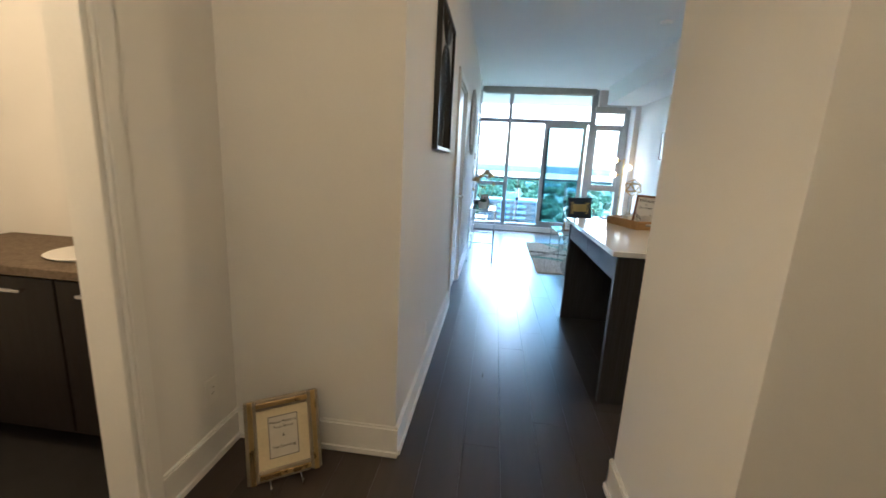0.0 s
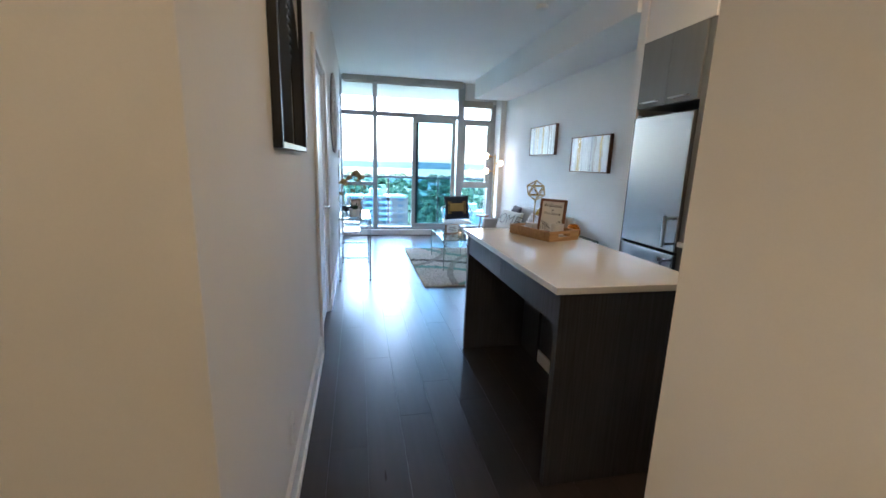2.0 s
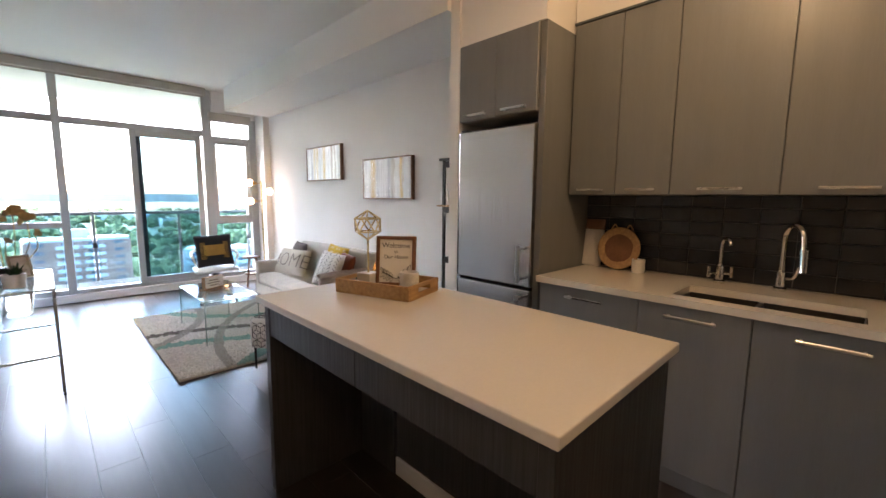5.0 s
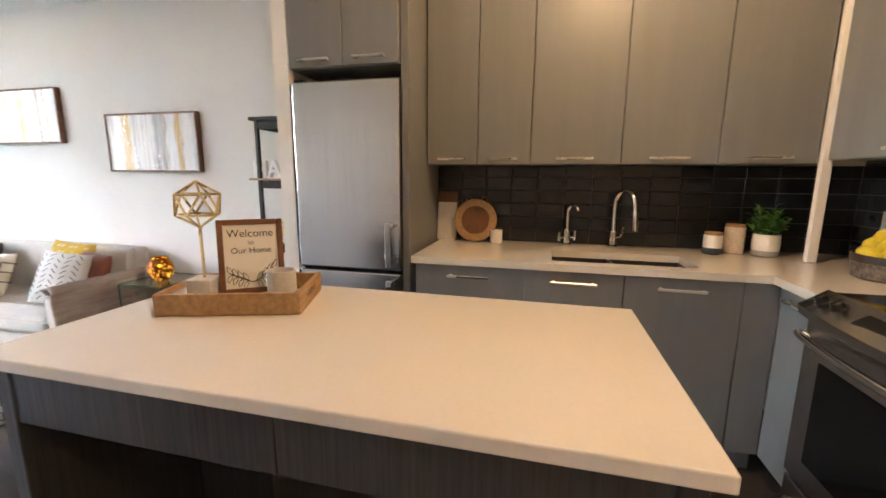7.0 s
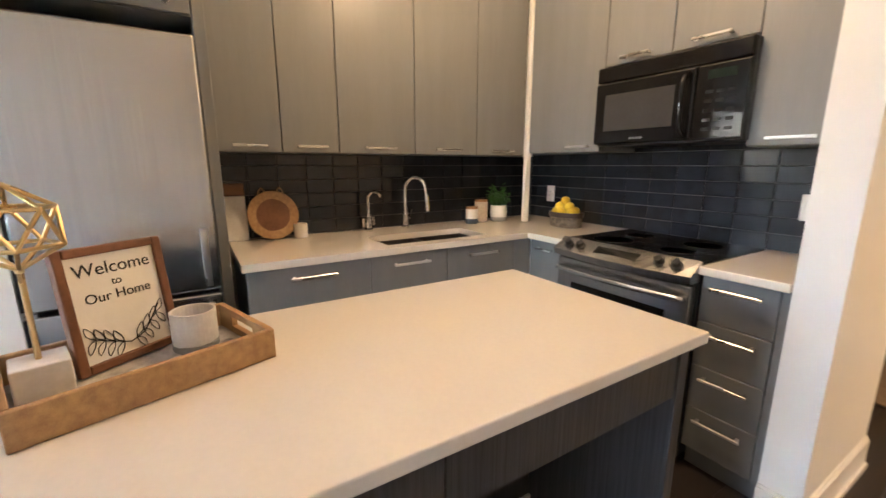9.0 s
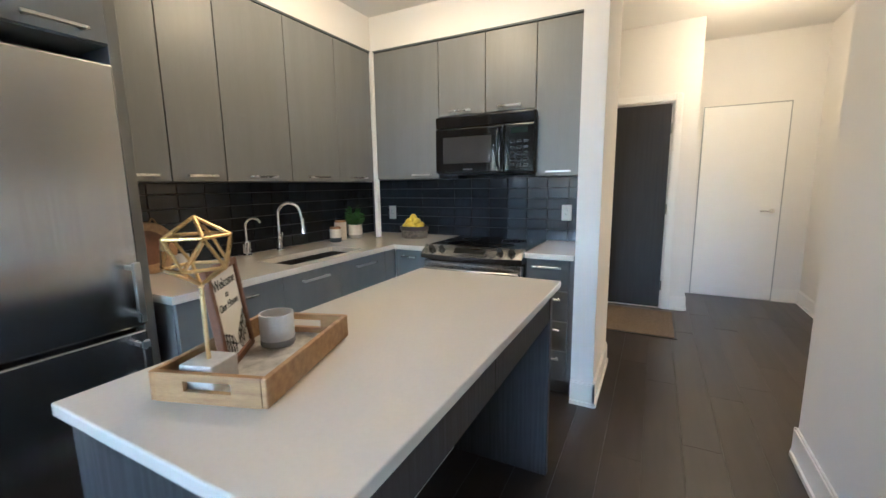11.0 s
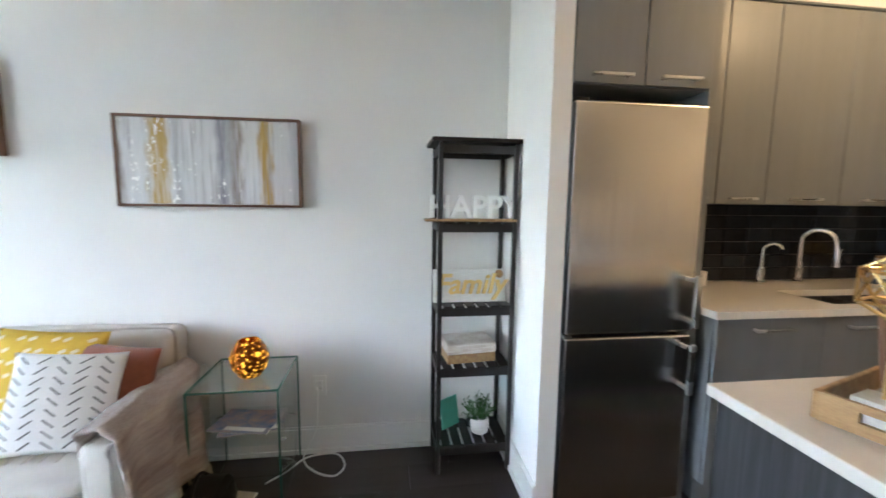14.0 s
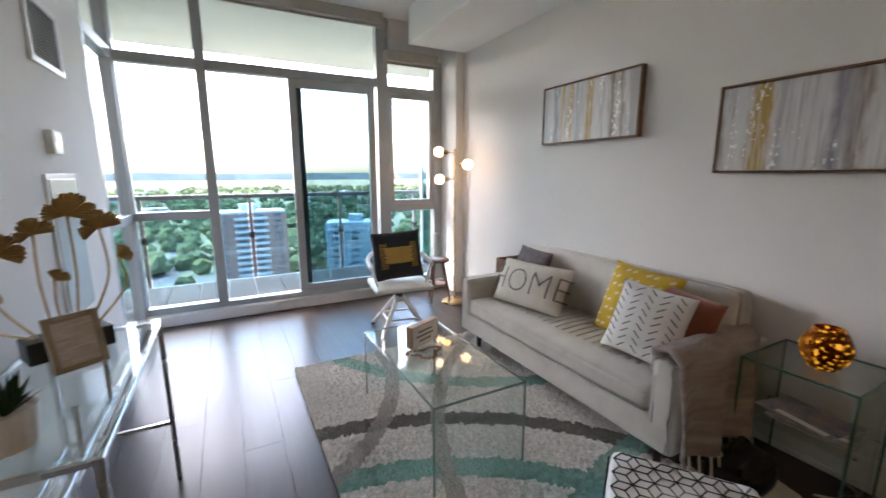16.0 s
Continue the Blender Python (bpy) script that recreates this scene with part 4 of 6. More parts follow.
def tiles():
    rng = random.Random(2)
    w, h, g = 0.148, 0.073, 0.004
    back = structure("wall_backsplash", box((RX - 0.004, 4.312, 0.91), (RX - 0.0005, 6.497, 1.36), bm=box((1.547, 4.3105, 0.91), (RX - 0.004, 4.314, 1.81))), "grout",
                     "dark slate grey glossy tile backsplash", "backsplash")
    ms = {}

    def put(key, mk, loc, rot):
        if key not in ms:
            ob = finish(mk(), "tile", "tile", back)
            ms[key] = ob.data
        else:
            ob = new("tile", ms[key])
            ob.parent = back
        ob.location = loc
        ob.rotation_euler = (radians(rng.uniform(-.25, .25)), 0, rot + radians(rng.uniform(-.25, .25)))

    for r in range(6):
        z = 0.914 + r * (h + g)
        hh = min(h, 1.359 - z)
        if hh > 0.01:
            y = 6.495
            while y > 4.33:
                ww = min(w, y - 4.325)
                key = ("e", round(ww, 3), round(hh, 3))
                put(key, lambda ww=ww, hh=hh: box((-0.008, -ww, 0), (0, 0, hh), 0.0015, 1), (RX - 0.003, y, z), 0)
                y -= w + g
    for r in range(7):
        z = 0.914 + r * (h + g)
        x = 1.549
        while x < RX - 0.02:
            ww = min(w, RX - 0.014 - x)
            top = 1.374 if x > 2.58 or x + ww < 1.85 else 1.5
            hh = min(h, top - z)
            if hh > 0.01 and ww > 0.01:
                key = ("s", round(ww, 3), round(hh, 3))
                put(key, lambda ww=ww, hh=hh: box((0, 0, 0), (ww, 0.008, hh), 0.0015, 1), (x, 4.313, z), 0)
            x += w + g

def rug():
    x0, x1, y0, y1 = 1.465, 2.98, 8.54, 10.58
    nx, ny = 210, 285
    bm = bmesh.new()
    rng = random.Random(8)
    grid = [[bm.verts.new((x0 + (x1 - x0) * i / nx + rng.uniform(-.003, .003), y0 + (y1 - y0) * j / ny + rng.uniform(-.003, .003),
                           0.012 + 0.009 * rng.random() + 0.026 * abs(noise.noise((i * .31, j * .19, 0))) + 0.005 * noise.noise((i * .13, j * .13, 0)))) for j in range(ny + 1)] for i in range(nx + 1)]
    for i in range(nx):
        for j in range(ny):
            bm.faces.new((grid[i][j], grid[i + 1][j], grid[i + 1][j + 1], grid[i][j + 1]))
    r = thing("rug", (0, 0, 0), 0, "cream shag rug with teal and charcoal arcs on the floor", "rug")
    part("shag_surface", bm, "rug", r)
    part("backing", box((x0 + .004, y0 + .004, 0.001), (x1 - .004, y1 - .004, 0.0115)), "ivory", r)


rug()


# ---- soft things ----
def pillow_h(u, v, t):
    """Half thickness of a pillow at u, v in -1..1."""
    return t * max(0.0, (1 - abs(u) ** 2.6)) ** 0.55 * max(0.0, (1 - abs(v) ** 2.6)) ** 0.55


def pillow(name, m, w, h, t, mat, label, marks=(), mark_mat="grey", text="", group=""):
    """Pillow in its own x-z plane, facing -y; marks are small bars (u, v, length, width, degrees)."""
    p = thing(name, (0, 0, 0), 0, label, "pillow", group)
    p.matrix_world = m
    n = 22
    bm = bmesh.new()
    sides = []
    for s in (-1, 1):
        g = []
        for i in range(n + 1):
            row = []
            for j in range(n + 1):
                u, v = 2 * i / n - 1, 2 * j / n - 1
                pin = 1 - 0.05 * (1 - u * u) * abs(v) - 0.0
                pin2 = 1 - 0.06 * (1 - v * v) * abs(u)
                y = s * pillow_h(u, v, t) + 0.006 * noise.noise((u * 2.2 + w * 9, v * 2.2, s))
                row.append(bm.verts.new((u * w / 2 * pin2, y, v * h / 2 * pin)))
            g.append(row)
        sides.append(g)
        for i in range(n):
            for j in range(n):
                bm.faces.new((g[i][j], g[i + 1][j], g[i + 1][j + 1], g[i][j + 1]))
    bmesh.ops.remove_doubles(bm, verts=bm.verts, dist=0.009)
    cover = part("cover", bm, mat, p, smooth=True)

    def onto(x, z, off=0.004):
        u, v = max(-1, min(1, 2 * x / w)), max(-1, min(1, 2 * z / h))
        return -pillow_h(u, v, t) - off + 0.006 * noise.noise((u * 2.2 + w * 9, v * 2.2, -1))

    for u, v, ln, wd, a in marks:
        bm = bmesh.new()
        ca, sa = math.cos(radians(a)), math.sin(radians(a))
        k = 4
        prev = None
        for i in range(k + 1):
            q = (i / k - 0.5) * ln
            pair = []
            for o in (-wd / 2, wd / 2):
                x, z = u * w / 2 + q * ca - o * sa, v * h / 2 + q * sa + o * ca
                pair.append(bm.verts.new((x, onto(x, z), z)))
            if prev:
                bm.faces.new((prev[0], pair[0], pair[1], prev[1]))
            prev = pair
        part("printed_mark", bm, mark_mat, cover)
    if text:
        cu = bpy.data.curves.new("tmp", "FONT")
        cu.offset = -h * 0.014
        cu.body, cu.size, cu.align_x, cu.align_y = text, h * 0.74, "CENTER", "CENTER"
        tmp = bpy.data.objects.new("tmp", cu)
        me = bpy.data.meshes.new_from_object(tmp)
        bpy.data.objects.remove(tmp)
        bm = bmesh.new()
        bm.from_mesh(me)
        bmesh.ops.subdivide_edges(bm, edges=bm.edges, cuts=3, use_grid_fill=True)
        for vtx in bm.verts:
            x, z = vtx.co.x, vtx.co.y
            vtx.co = (x, onto(x, z), z)
        part("lettering", bm, "taupe", cover, "appliqued grey letters")
    return p


def soft_box(lo, hi, r, puff=0.0, seg=4):
    bm = box(lo, hi)
    bmesh.ops.subdivide_edges(bm, edges=bm.edges, cuts=5, use_grid_fill=True)
    c = [(a + b) / 2 for a, b in zip(lo, hi)]
    s = [(b - a) / 2 for a, b in zip(lo, hi)]
    for v in bm.verts:
        q = [(v.co[k] - c[k]) / s[k] for k in range(3)]
        for k in range(3):
            others = [q[j] for j in range(3) if j != k]
            if abs(q[k]) > 0.999:
                v.co[k] += math.copysign(puff, q[k]) * (1 - others[0] ** 2) * (1 - others[1] ** 2)
    es = [e for e in bm.edges if len(e.link_faces) == 2 and e.calc_face_angle(0) > 0.9]
    bmesh.ops.bevel(bm, geom=es, offset=r, segments=seg, affect="EDGES", profile=0.5)
    return bm


def sofa():
    s = thing("sofa", (0, 0, 0), 0, "beige fabric two-seat sofa with tufted back and short dark legs", "sofa")
    x0, x1, y0, y1 = 2.70, 3.42, 8.73, 10.455
    part("base", soft_box((x0, y0 + 0.01, 0.135), (x1, y1 - 0.01, 0.275), 0.02), "sofa", s, smooth=True)
    part("seat_cushion", soft_box((x0 - 0.005, y0 + 0.125, 0.275), (x1 - 0.19, y1 - 0.125, 0.40), 0.03, 0.015), "sofa", s, smooth=True)
    b = part("backrest", soft_box((x1 - 0.21, y0 + 0.09, 0.27), (x1 - 0.03, y1 - 0.09, 0.75), 0.04, 0.012), "sofa", s, smooth=True)
    b.matrix_local = Matrix.Translation((3.35, 0, 0.3)) @ Matrix.Rotation(radians(6), 4, "Y") @ Matrix.Translation((-3.35, 0, -0.3))
    for y in (y0, y1 - 0.125):
        a = part("armrest", soft_box((x0, y, 0.135), (x1 - 0.01, y + 0.125, 0.54), 0.025), "sofa", s, smooth=True)
    for x in (x0 + 0.07, x1 - 0.08):
        for y in (y0 + 0.1, y1 - 0.16):
            part("leg", rod((x, y, 0.013), (x, y, 0.14), 0.014, 0.026, 12), "legwood", s)
    for y in (9.2, 9.66, 10.1):
        part("button", lathe([(0.014, 0), (0.012, 0.005), (0.004, 0.007)], 12, None, Matrix.Translation((3.205, y, 0.58)) @ Matrix.Rotation(radians(-84), 4, "Y")), "sofa", s)
    # channel stitching across the middle of the seat
    for i in range(19):
        y = 9.02 + i * 0.055
        part("seam", tube([(2.84, y, 0.4145), (3.0, y + 0.004, 0.4165), (3.22, y, 0.4125)], 0.004, 5, None, 3), "sofa", s)


sofa()


def face(px, py, pz, yaw, lean, roll=0):
    """A pose for flat things: yaw turns the front from -y; lean tips the top back."""
    return Matrix.Translation((px, py, pz)) @ Matrix.Rotation(radians(yaw), 4, "Z") @ Matrix.Rotation(radians(-lean), 4, "X") @ Matrix.Rotation(radians(roll), 4, "Y")


pillow("throw_pillow", face(3.14, 10.17, 0.60, -98, 18), 0.42, 0.34, 0.06, "mauve", "grey-mauve knitted throw pillow on the sofa")
pillow("throw_pillow", face(2.97, 9.96, 0.555, -82, 26, -1), 0.61, 0.325, 0.075, "ivory", "ivory lumbar pillow lettered HOME on the sofa", text="HOME")
ymarks = [(-0.8 + 0.2 * i, -0.8 + 0.23 * j, 0.028, 0.014, 28) for i in range(9) for j in range(8) if (i + j) % 3 != 2]
pillow("throw_pillow", face(3.12, 9.25, 0.60, -92, 20, 3), 0.44, 0.42, 0.07, "mustard", "mustard yellow throw pillow with dashes", ymarks, "cream")
pillow("throw_pillow", face(3.09, 8.97, 0.60, -98, 16, 4), 0.36, 0.30, 0.06, "rust", "rust brown velvet throw pillow behind others")
cmarks = [(-0.72 + 0.36 * j, -0.78 + 0.2 * i, 0.045, 0.006, a) for i in range(9) for j in range(5) for a in ((38 if j % 2 else -38),)]
pillow("throw_pillow", face(2.95, 9.06, 0.585, -80, 24, 5), 0.37, 0.37, 0.065, "offwhite", "white throw pillow with dark grey arrow marks", cmarks, "grey")


def throw_blanket():
    t = thing("throw_blanket", (0, 0, 0), 0, "grey-brown striped knitted throw with fringe over the sofa arm", "blanket")
    path = [(8.945, 0.43), (8.895, 0.52), (8.86, 0.59), (8.785, 0.607), (8.715, 0.58), (8.69, 0.47), (8.675, 0.33), (8.67, 0.17)]
    n, k = 44, 34
    bm = bmesh.new()
    rows = []
    for i in range(n + 1):
        f = i / n * (len(path) - 1)
        a = min(int(f), len(path) - 2)
        q = f - a
        py, pz = path[a][0] * (1 - q) + path[a + 1][0] * q, path[a][1] * (1 - q) + path[a + 1][1] * q
        hang = max(0.0, (i / n - 0.35))
        row = []
        for j in range(k + 1):
            v = j / k
            x = 2.69 - 0.03 * min(1.0, 3 * hang) + 0.14 * (1 - v) * max(0.0, 1 - 4 * i / n) + v * (0.64 - 0.10 * hang) + 0.02 * math.sin(6 * i / n)
            wave = (0.012 + 0.035 * hang) * math.sin(v * 15 + 2.5 * i / n) * (0.3 + hang)
            row.append(bm.verts.new((x, py - wave - 0.016 * hang + 0.004 * noise.noise((i * .4, j * .4, 2)), pz + 0.008 * noise.noise((i * .3, j * .3, 0)))))
        rows.append(row)
    for a, b in zip(rows, rows[1:]):
        for j in range(k):
            bm.faces.new((a[j], a[j + 1], b[j + 1], b[j]))
    bottom = [v.co.copy() for v in rows[-1]]
    w = part("weave", bm, "wool_a", t, smooth=True)
    so = w.modifiers.new("thick", "SOLIDIFY")
    so.thickness = 0.012
    for j in range(0, k + 1, 2):
        p = bottom[j]
        part("tassel", tube([p, p + Vector((0.004, -0.006, -0.06)), p + Vector((random.uniform(-.012, .012), -0.01, -0.13))], 0.006, 5, None, 3), "fringe", t)


throw_blanket()


# ---- tables ----
def bent_glass(name, x0, x1, y0, y1, h, th, label, along_x=True, shelf=None):
    """Bent glass table: a top and two sheet legs at the ends of y (or x)."""
    t = thing(name, (0, 0, 0), 0, label, "table")
    part("glass_top", box((x0, y0, h - th), (x1, y1, h)), "tglass", t)
    if along_x:
        legs = (((x0, y0, 0.0), (x0 + th, y1, h - th)), ((x1 - th, y0, 0.0), (x1, y1, h - th)))
    else:
        legs = (((x0, y0, 0.0), (x1, y0 + th, h - th)), ((x0, y1 - th, 0.0), (x1, y1, h - th)))
    for lo, hi in legs:
        lo = (lo[0], lo[1], 0.028 if name == "coffee_table" else 0.002)
        part("glass_leg", box(lo, hi), "tglass", t)
    e = 0.004
    bm = bmesh.new()
    for p, q in (((x0, y0, h), (x1, y0, h)), ((x0, y1, h), (x1, y1, h)), ((x0, y0, h), (x0, y1, h)), ((x1, y0, h), (x1, y1, h))):
        box((min(p[0], q[0]) - e, min(p[1], q[1]) - e, h - th * 0.8), (max(p[0], q[0]) + e, max(p[1], q[1]) + e, h + 0.001), 0.002, 1, bm)
    for x in (x0, x1):
        for y in (y0, y1):
            box((x - e, y - e, 0.028 if name == "coffee_table" else 0.002), (x + e, y + e, h - th * 0.8), 0.001, 1, bm)
    part("polished_edge", bm, "glassedgelight" if name == "coffee_table" else "glassedge", t, "green polished glass edge")
    if shelf:
        part("glass_shelf", box((x0 + 0.02, y0 + th + 0.002, shelf), (x1 - 0.02, y1 - th - 0.002, shelf + 0.006)), "tglass", t)
        for x in (x0 + 0.08, x1 - 0.08):
            for y, s in ((y0, 1), (y1, -1)):
                part("shelf_peg", rod((x, y - s * 0.006, shelf - 0.008), (x, y + s * 0.03, shelf - 0.008), 0.007), "chrome", t)
    return t


bent_glass("coffee_table", 1.80, 2.25, 9.13, 10.02, 0.42, 0.010, "clear bent glass coffee table on the rug", along_x=False)
bent_glass("side_table", 3.04, 3.42, 8.305, 8.675, 0.552, 0.010, "clear bent glass side table beside the sofa", along_x=False, shelf=0.29)

v = thing("candle_holder", (3.185, 8.46, 0.554), 0, "amber mercury glass votive holder with lit candle", "candle holder")
prof = [(0.03, 0), (0.046, 0.008)] + [(0.046 + 0.036 * math.sin(math.pi * (k / 15) ** 0.95), 0.008 + 0.164 * k / 15) for k in range(1, 16)]
bowl = lathe(prof + [(0.044, 0.172), (0.07, 0.12), (0.074, 0.09), (0.06, 0.04), (0.02, 0.014)], 44)
for q in bowl.verts:
    if q.co.z < 0.168:
        q.co *= 1 + 0.03 * noise.noise((q.co.x * 120, q.co.y * 120, q.co.z * 190))
part("glass_bowl", bowl, "amber", v)
part("candle", lathe([(0.02, 0.012), (0.02, 0.05), (0.016, 0.052)], 16), "candle", v)
for i, (dy, rz) in enumerate(((0.0, 8), (0.03, -12))):
    mg = thing("magazine", (3.24, 8.47 + dy, 0.2975 + 0.007 * i), rz, "glossy travel magazine on the glass shelf", "magazine", "magazines")
    part("pages", box((-0.10, -0.14, 0), (0.10, 0.14, 0.005)), "paper", mg)
    part("cover", box((-0.101, -0.141, 0.005), (0.101, 0.141, 0.006)), "magblue", mg, "blue landscape photo cover")
    part("title_bar", box((-0.085, 0.07, 0.006), (-0.055, -0.12, 0.0064)), "paper", mg)

hb = thing("handbag", (2.99, 8.60, 0.014), 0, "small black leather bag on the floor", "bag")
part("bag_body", soft_box((-0.13, -0.085, 0), (0.12, 0.085, 0.14), 0.03, 0.03), "bagblack", hb, smooth=True)
part("strap", tube([(-0.09, 0, 0.13), (-0.05, 0.02, 0.18), (0.05, 0.03, 0.18), (0.09, 0, 0.13)], 0.008), "bagblack", hb, smooth=True)
mt = thing("floor_mat", (2.98, 8.62, 0.001), -14, "beige woven mat end under the throw", "mat")
part("weave", box((-0.2, -0.14, 0), (0.2, 0.14, 0.011), 0.003, 1), "ivory", mt)
cb = thing("power_cable", (0, 0, 0), 0, "white power cable coiled on the floor", "cable")
part("cord", tube([(3.43, 8.21, 0.37), (3.42, 8.22, 0.15), (3.38, 8.28, 0.008), (3.26, 8.20, 0.008), (3.22, 8.10, 0.008), (3.30, 8.06, 0.008), (3.40, 8.12, 0.008), (3.38, 8.26, 0.010), (3.28, 8.34, 0.008), (3.2, 8.42, 0.008)], 0.005, 6), "plaster", cb, smooth=True)


def ottoman():
    o = thing("ottoman", (2.205, 8.385, 0), 36, "white ottoman with black geometric pattern and thin metal legs", "ottoman")
    s, z0, z1 = 0.205, 0.17, 0.40
    c = part("cushion", soft_box((-s, -s, z0), (s, s, z1), 0.03, 0.008), "offwhite", o, smooth=True)
    bm = bmesh.new()
    a = 0.039

    def strokes(lo, hi):
        """Tumbling-block net: hexagon sides and three spokes in each cell, within +-lo by +-hi."""
        for j in range(-5, 6):
            for i in range(-7, 8):
                cx, cy = a * 3 ** 0.5 * (i + 0.5 * (j % 2)), a * 1.5 * j
                ring = [(cx + a * math.cos(radians(90 + 60 * k)), cy + a * math.sin(radians(90 + 60 * k))) for k in range(6)]
                for p, q in ((ring[0], ring[1]), (ring[1], ring[2]), (ring[2], ring[3]), ((cx, cy), ring[1]), ((cx, cy), ring[5]), ((cx, cy), ring[3])):
                    if max(abs(p[0]), abs(q[0])) < lo and max(abs(p[1]), abs(q[1])) < hi:
                        yield p, q

    for p, q in strokes(s - 0.006, s - 0.006):
        rod((*p, z1 + 0.006), (*q, z1 + 0.006), 0.0023, seg=5, bm=bm)
    mid = (z0 + z1) / 2
    for side in range(4):
        m = Matrix.Rotation(radians(90 * side), 4, "Z")
        for p, q in strokes(s - 0.012, (z1 - z0) / 2 - 0.012):
            rod(m @ Vector((p[0], -s - 0.006, mid + p[1])), m @ Vector((q[0], -s - 0.006, mid + q[1])), 0.0023, seg=5, bm=bm)
    tagged(part("line_pattern", bm, "navy", c, "black geometric line print"), kind="stuff")
    for x in (-s + 0.03, s - 0.03):
        for y in (-s + 0.03, s - 0.03):
            part("leg", rod((x, y, 0.001), (x, y, z0 + 0.005), 0.008, seg=10), "black", o)


ottoman()


def console():
    c = thing("console_table", (0, 0, 0), 0, "glass console table with thin silver metal frame", "table")
    x0, x1, y0, y1, h = 0.53, 0.875, 8.86, 9.77, 0.73
    for x in (x0, x1):
        for y in (y0, y1):
            part("leg", box((x - 0.009, y - 0.009, 0.014), (x + 0.009, y + 0.009, h), 0.002, 1), "chromewhite", c)
            part("foot", rod((x, y, 0.0), (x, y, 0.014), 0.009, seg=10), "black", c)
    for z in (h - 0.018, 0.27):
        for y in (y0, y1):
            part("rail", box((x0 + 0.009, y - 0.008, z), (x1 - 0.009, y + 0.008, z + 0.016), 0.002, 1), "chromewhite", c)
    for x in (x0, x1):
        part("rail", box((x - 0.008, y0 + 0.009, h - 0.018), (x + 0.008, y1 - 0.009, h - 0.002), 0.002, 1), "chromewhite", c)
    part("rail", box((x0 - 0.008, y0 + 0.009, 0.27), (x0 + 0.008, y1 - 0.009, 0.286), 0.002, 1), "chromewhite", c)
    part("glass_top", box((x0 - 0.005, y0 - 0.005, h), (x1 + 0.005, y1 + 0.005, h + 0.008)), "tglass", c)
    part("polished_edge", box((x0 - 0.007, y0 - 0.007, h + 0.001), (x0 - 0.005, y1 + 0.007, h + 0.007), 0, 1, box((x1 + 0.005, y0 - 0.007, h + 0.001), (x1 + 0.007, y1 + 0.007, h + 0.007))), "glassedge", c)
    part("glass_shelf", box((x0 + 0.01, y0 + 0.01, h - 0.16), (x1 - 0.12, y1 - 0.01, h - 0.154)), "tglass", c)
    part("shelf_rail", box((x1 - 0.12, y0 + 0.009, h - 0.165), (x1 - 0.105, y1 - 0.009, h - 0.15), 0.002, 1), "chromewhite", c)
    for y in (y0 + 0.3, y1 - 0.3):
        part("shelf_hanger", box((x1 - 0.12, y - 0.006, h - 0.15), (x1 - 0.108, y + 0.006, h - 0.018)), "chromewhite", c)


console()
CT = 0.739


def pinnate(bm, base, tip, width, n=1):
    """A pointed leaf, folded along its middle."""
    base, tip = Vector(base), Vector(tip)
    d = tip - base
    side = d.cross(Vector((0.3, 0.2, 1))).normalized() * width
    up = side.cross(d).normalized() * width * 0.35
    a, b = base + d * 0.45 + side + up, base + d * 0.45 - side + up
    v = [bm.verts.new(p) for p in (base, a, tip, b, base + d * 0.5)]
    for f in ((0, 4, 1), (1, 4, 2), (2, 4, 3), (3, 4, 0)):
        bm.faces.new([v[i] for i in f])


p = thing("succulent", (0.70, 8.97, CT), 0, "dark green spiky succulent in a white pot", "plant")
part("pot", lathe([(0.045, 0), (0.052, 0.004), (0.06, 0.09), (0.054, 0.09), (0.05, 0.075), (0.01, 0.075)], 28), "ceramic", p)
bm = bmesh.new()
rng = random.Random(3)
for i in range(46):
    a, e = rng.uniform(0, 6.28), rng.uniform(0.35, 1.4)
    L = rng.uniform(0.05, 0.095)
    pinnate(bm, (0.012 * math.cos(a), 0.012 * math.sin(a), 0.075), (L * math.cos(a) * math.cos(e), L * math.sin(a) * math.cos(e), 0.085 + L * math.sin(e)), 0.009)
part("leaves", bm, "leafdark", p)


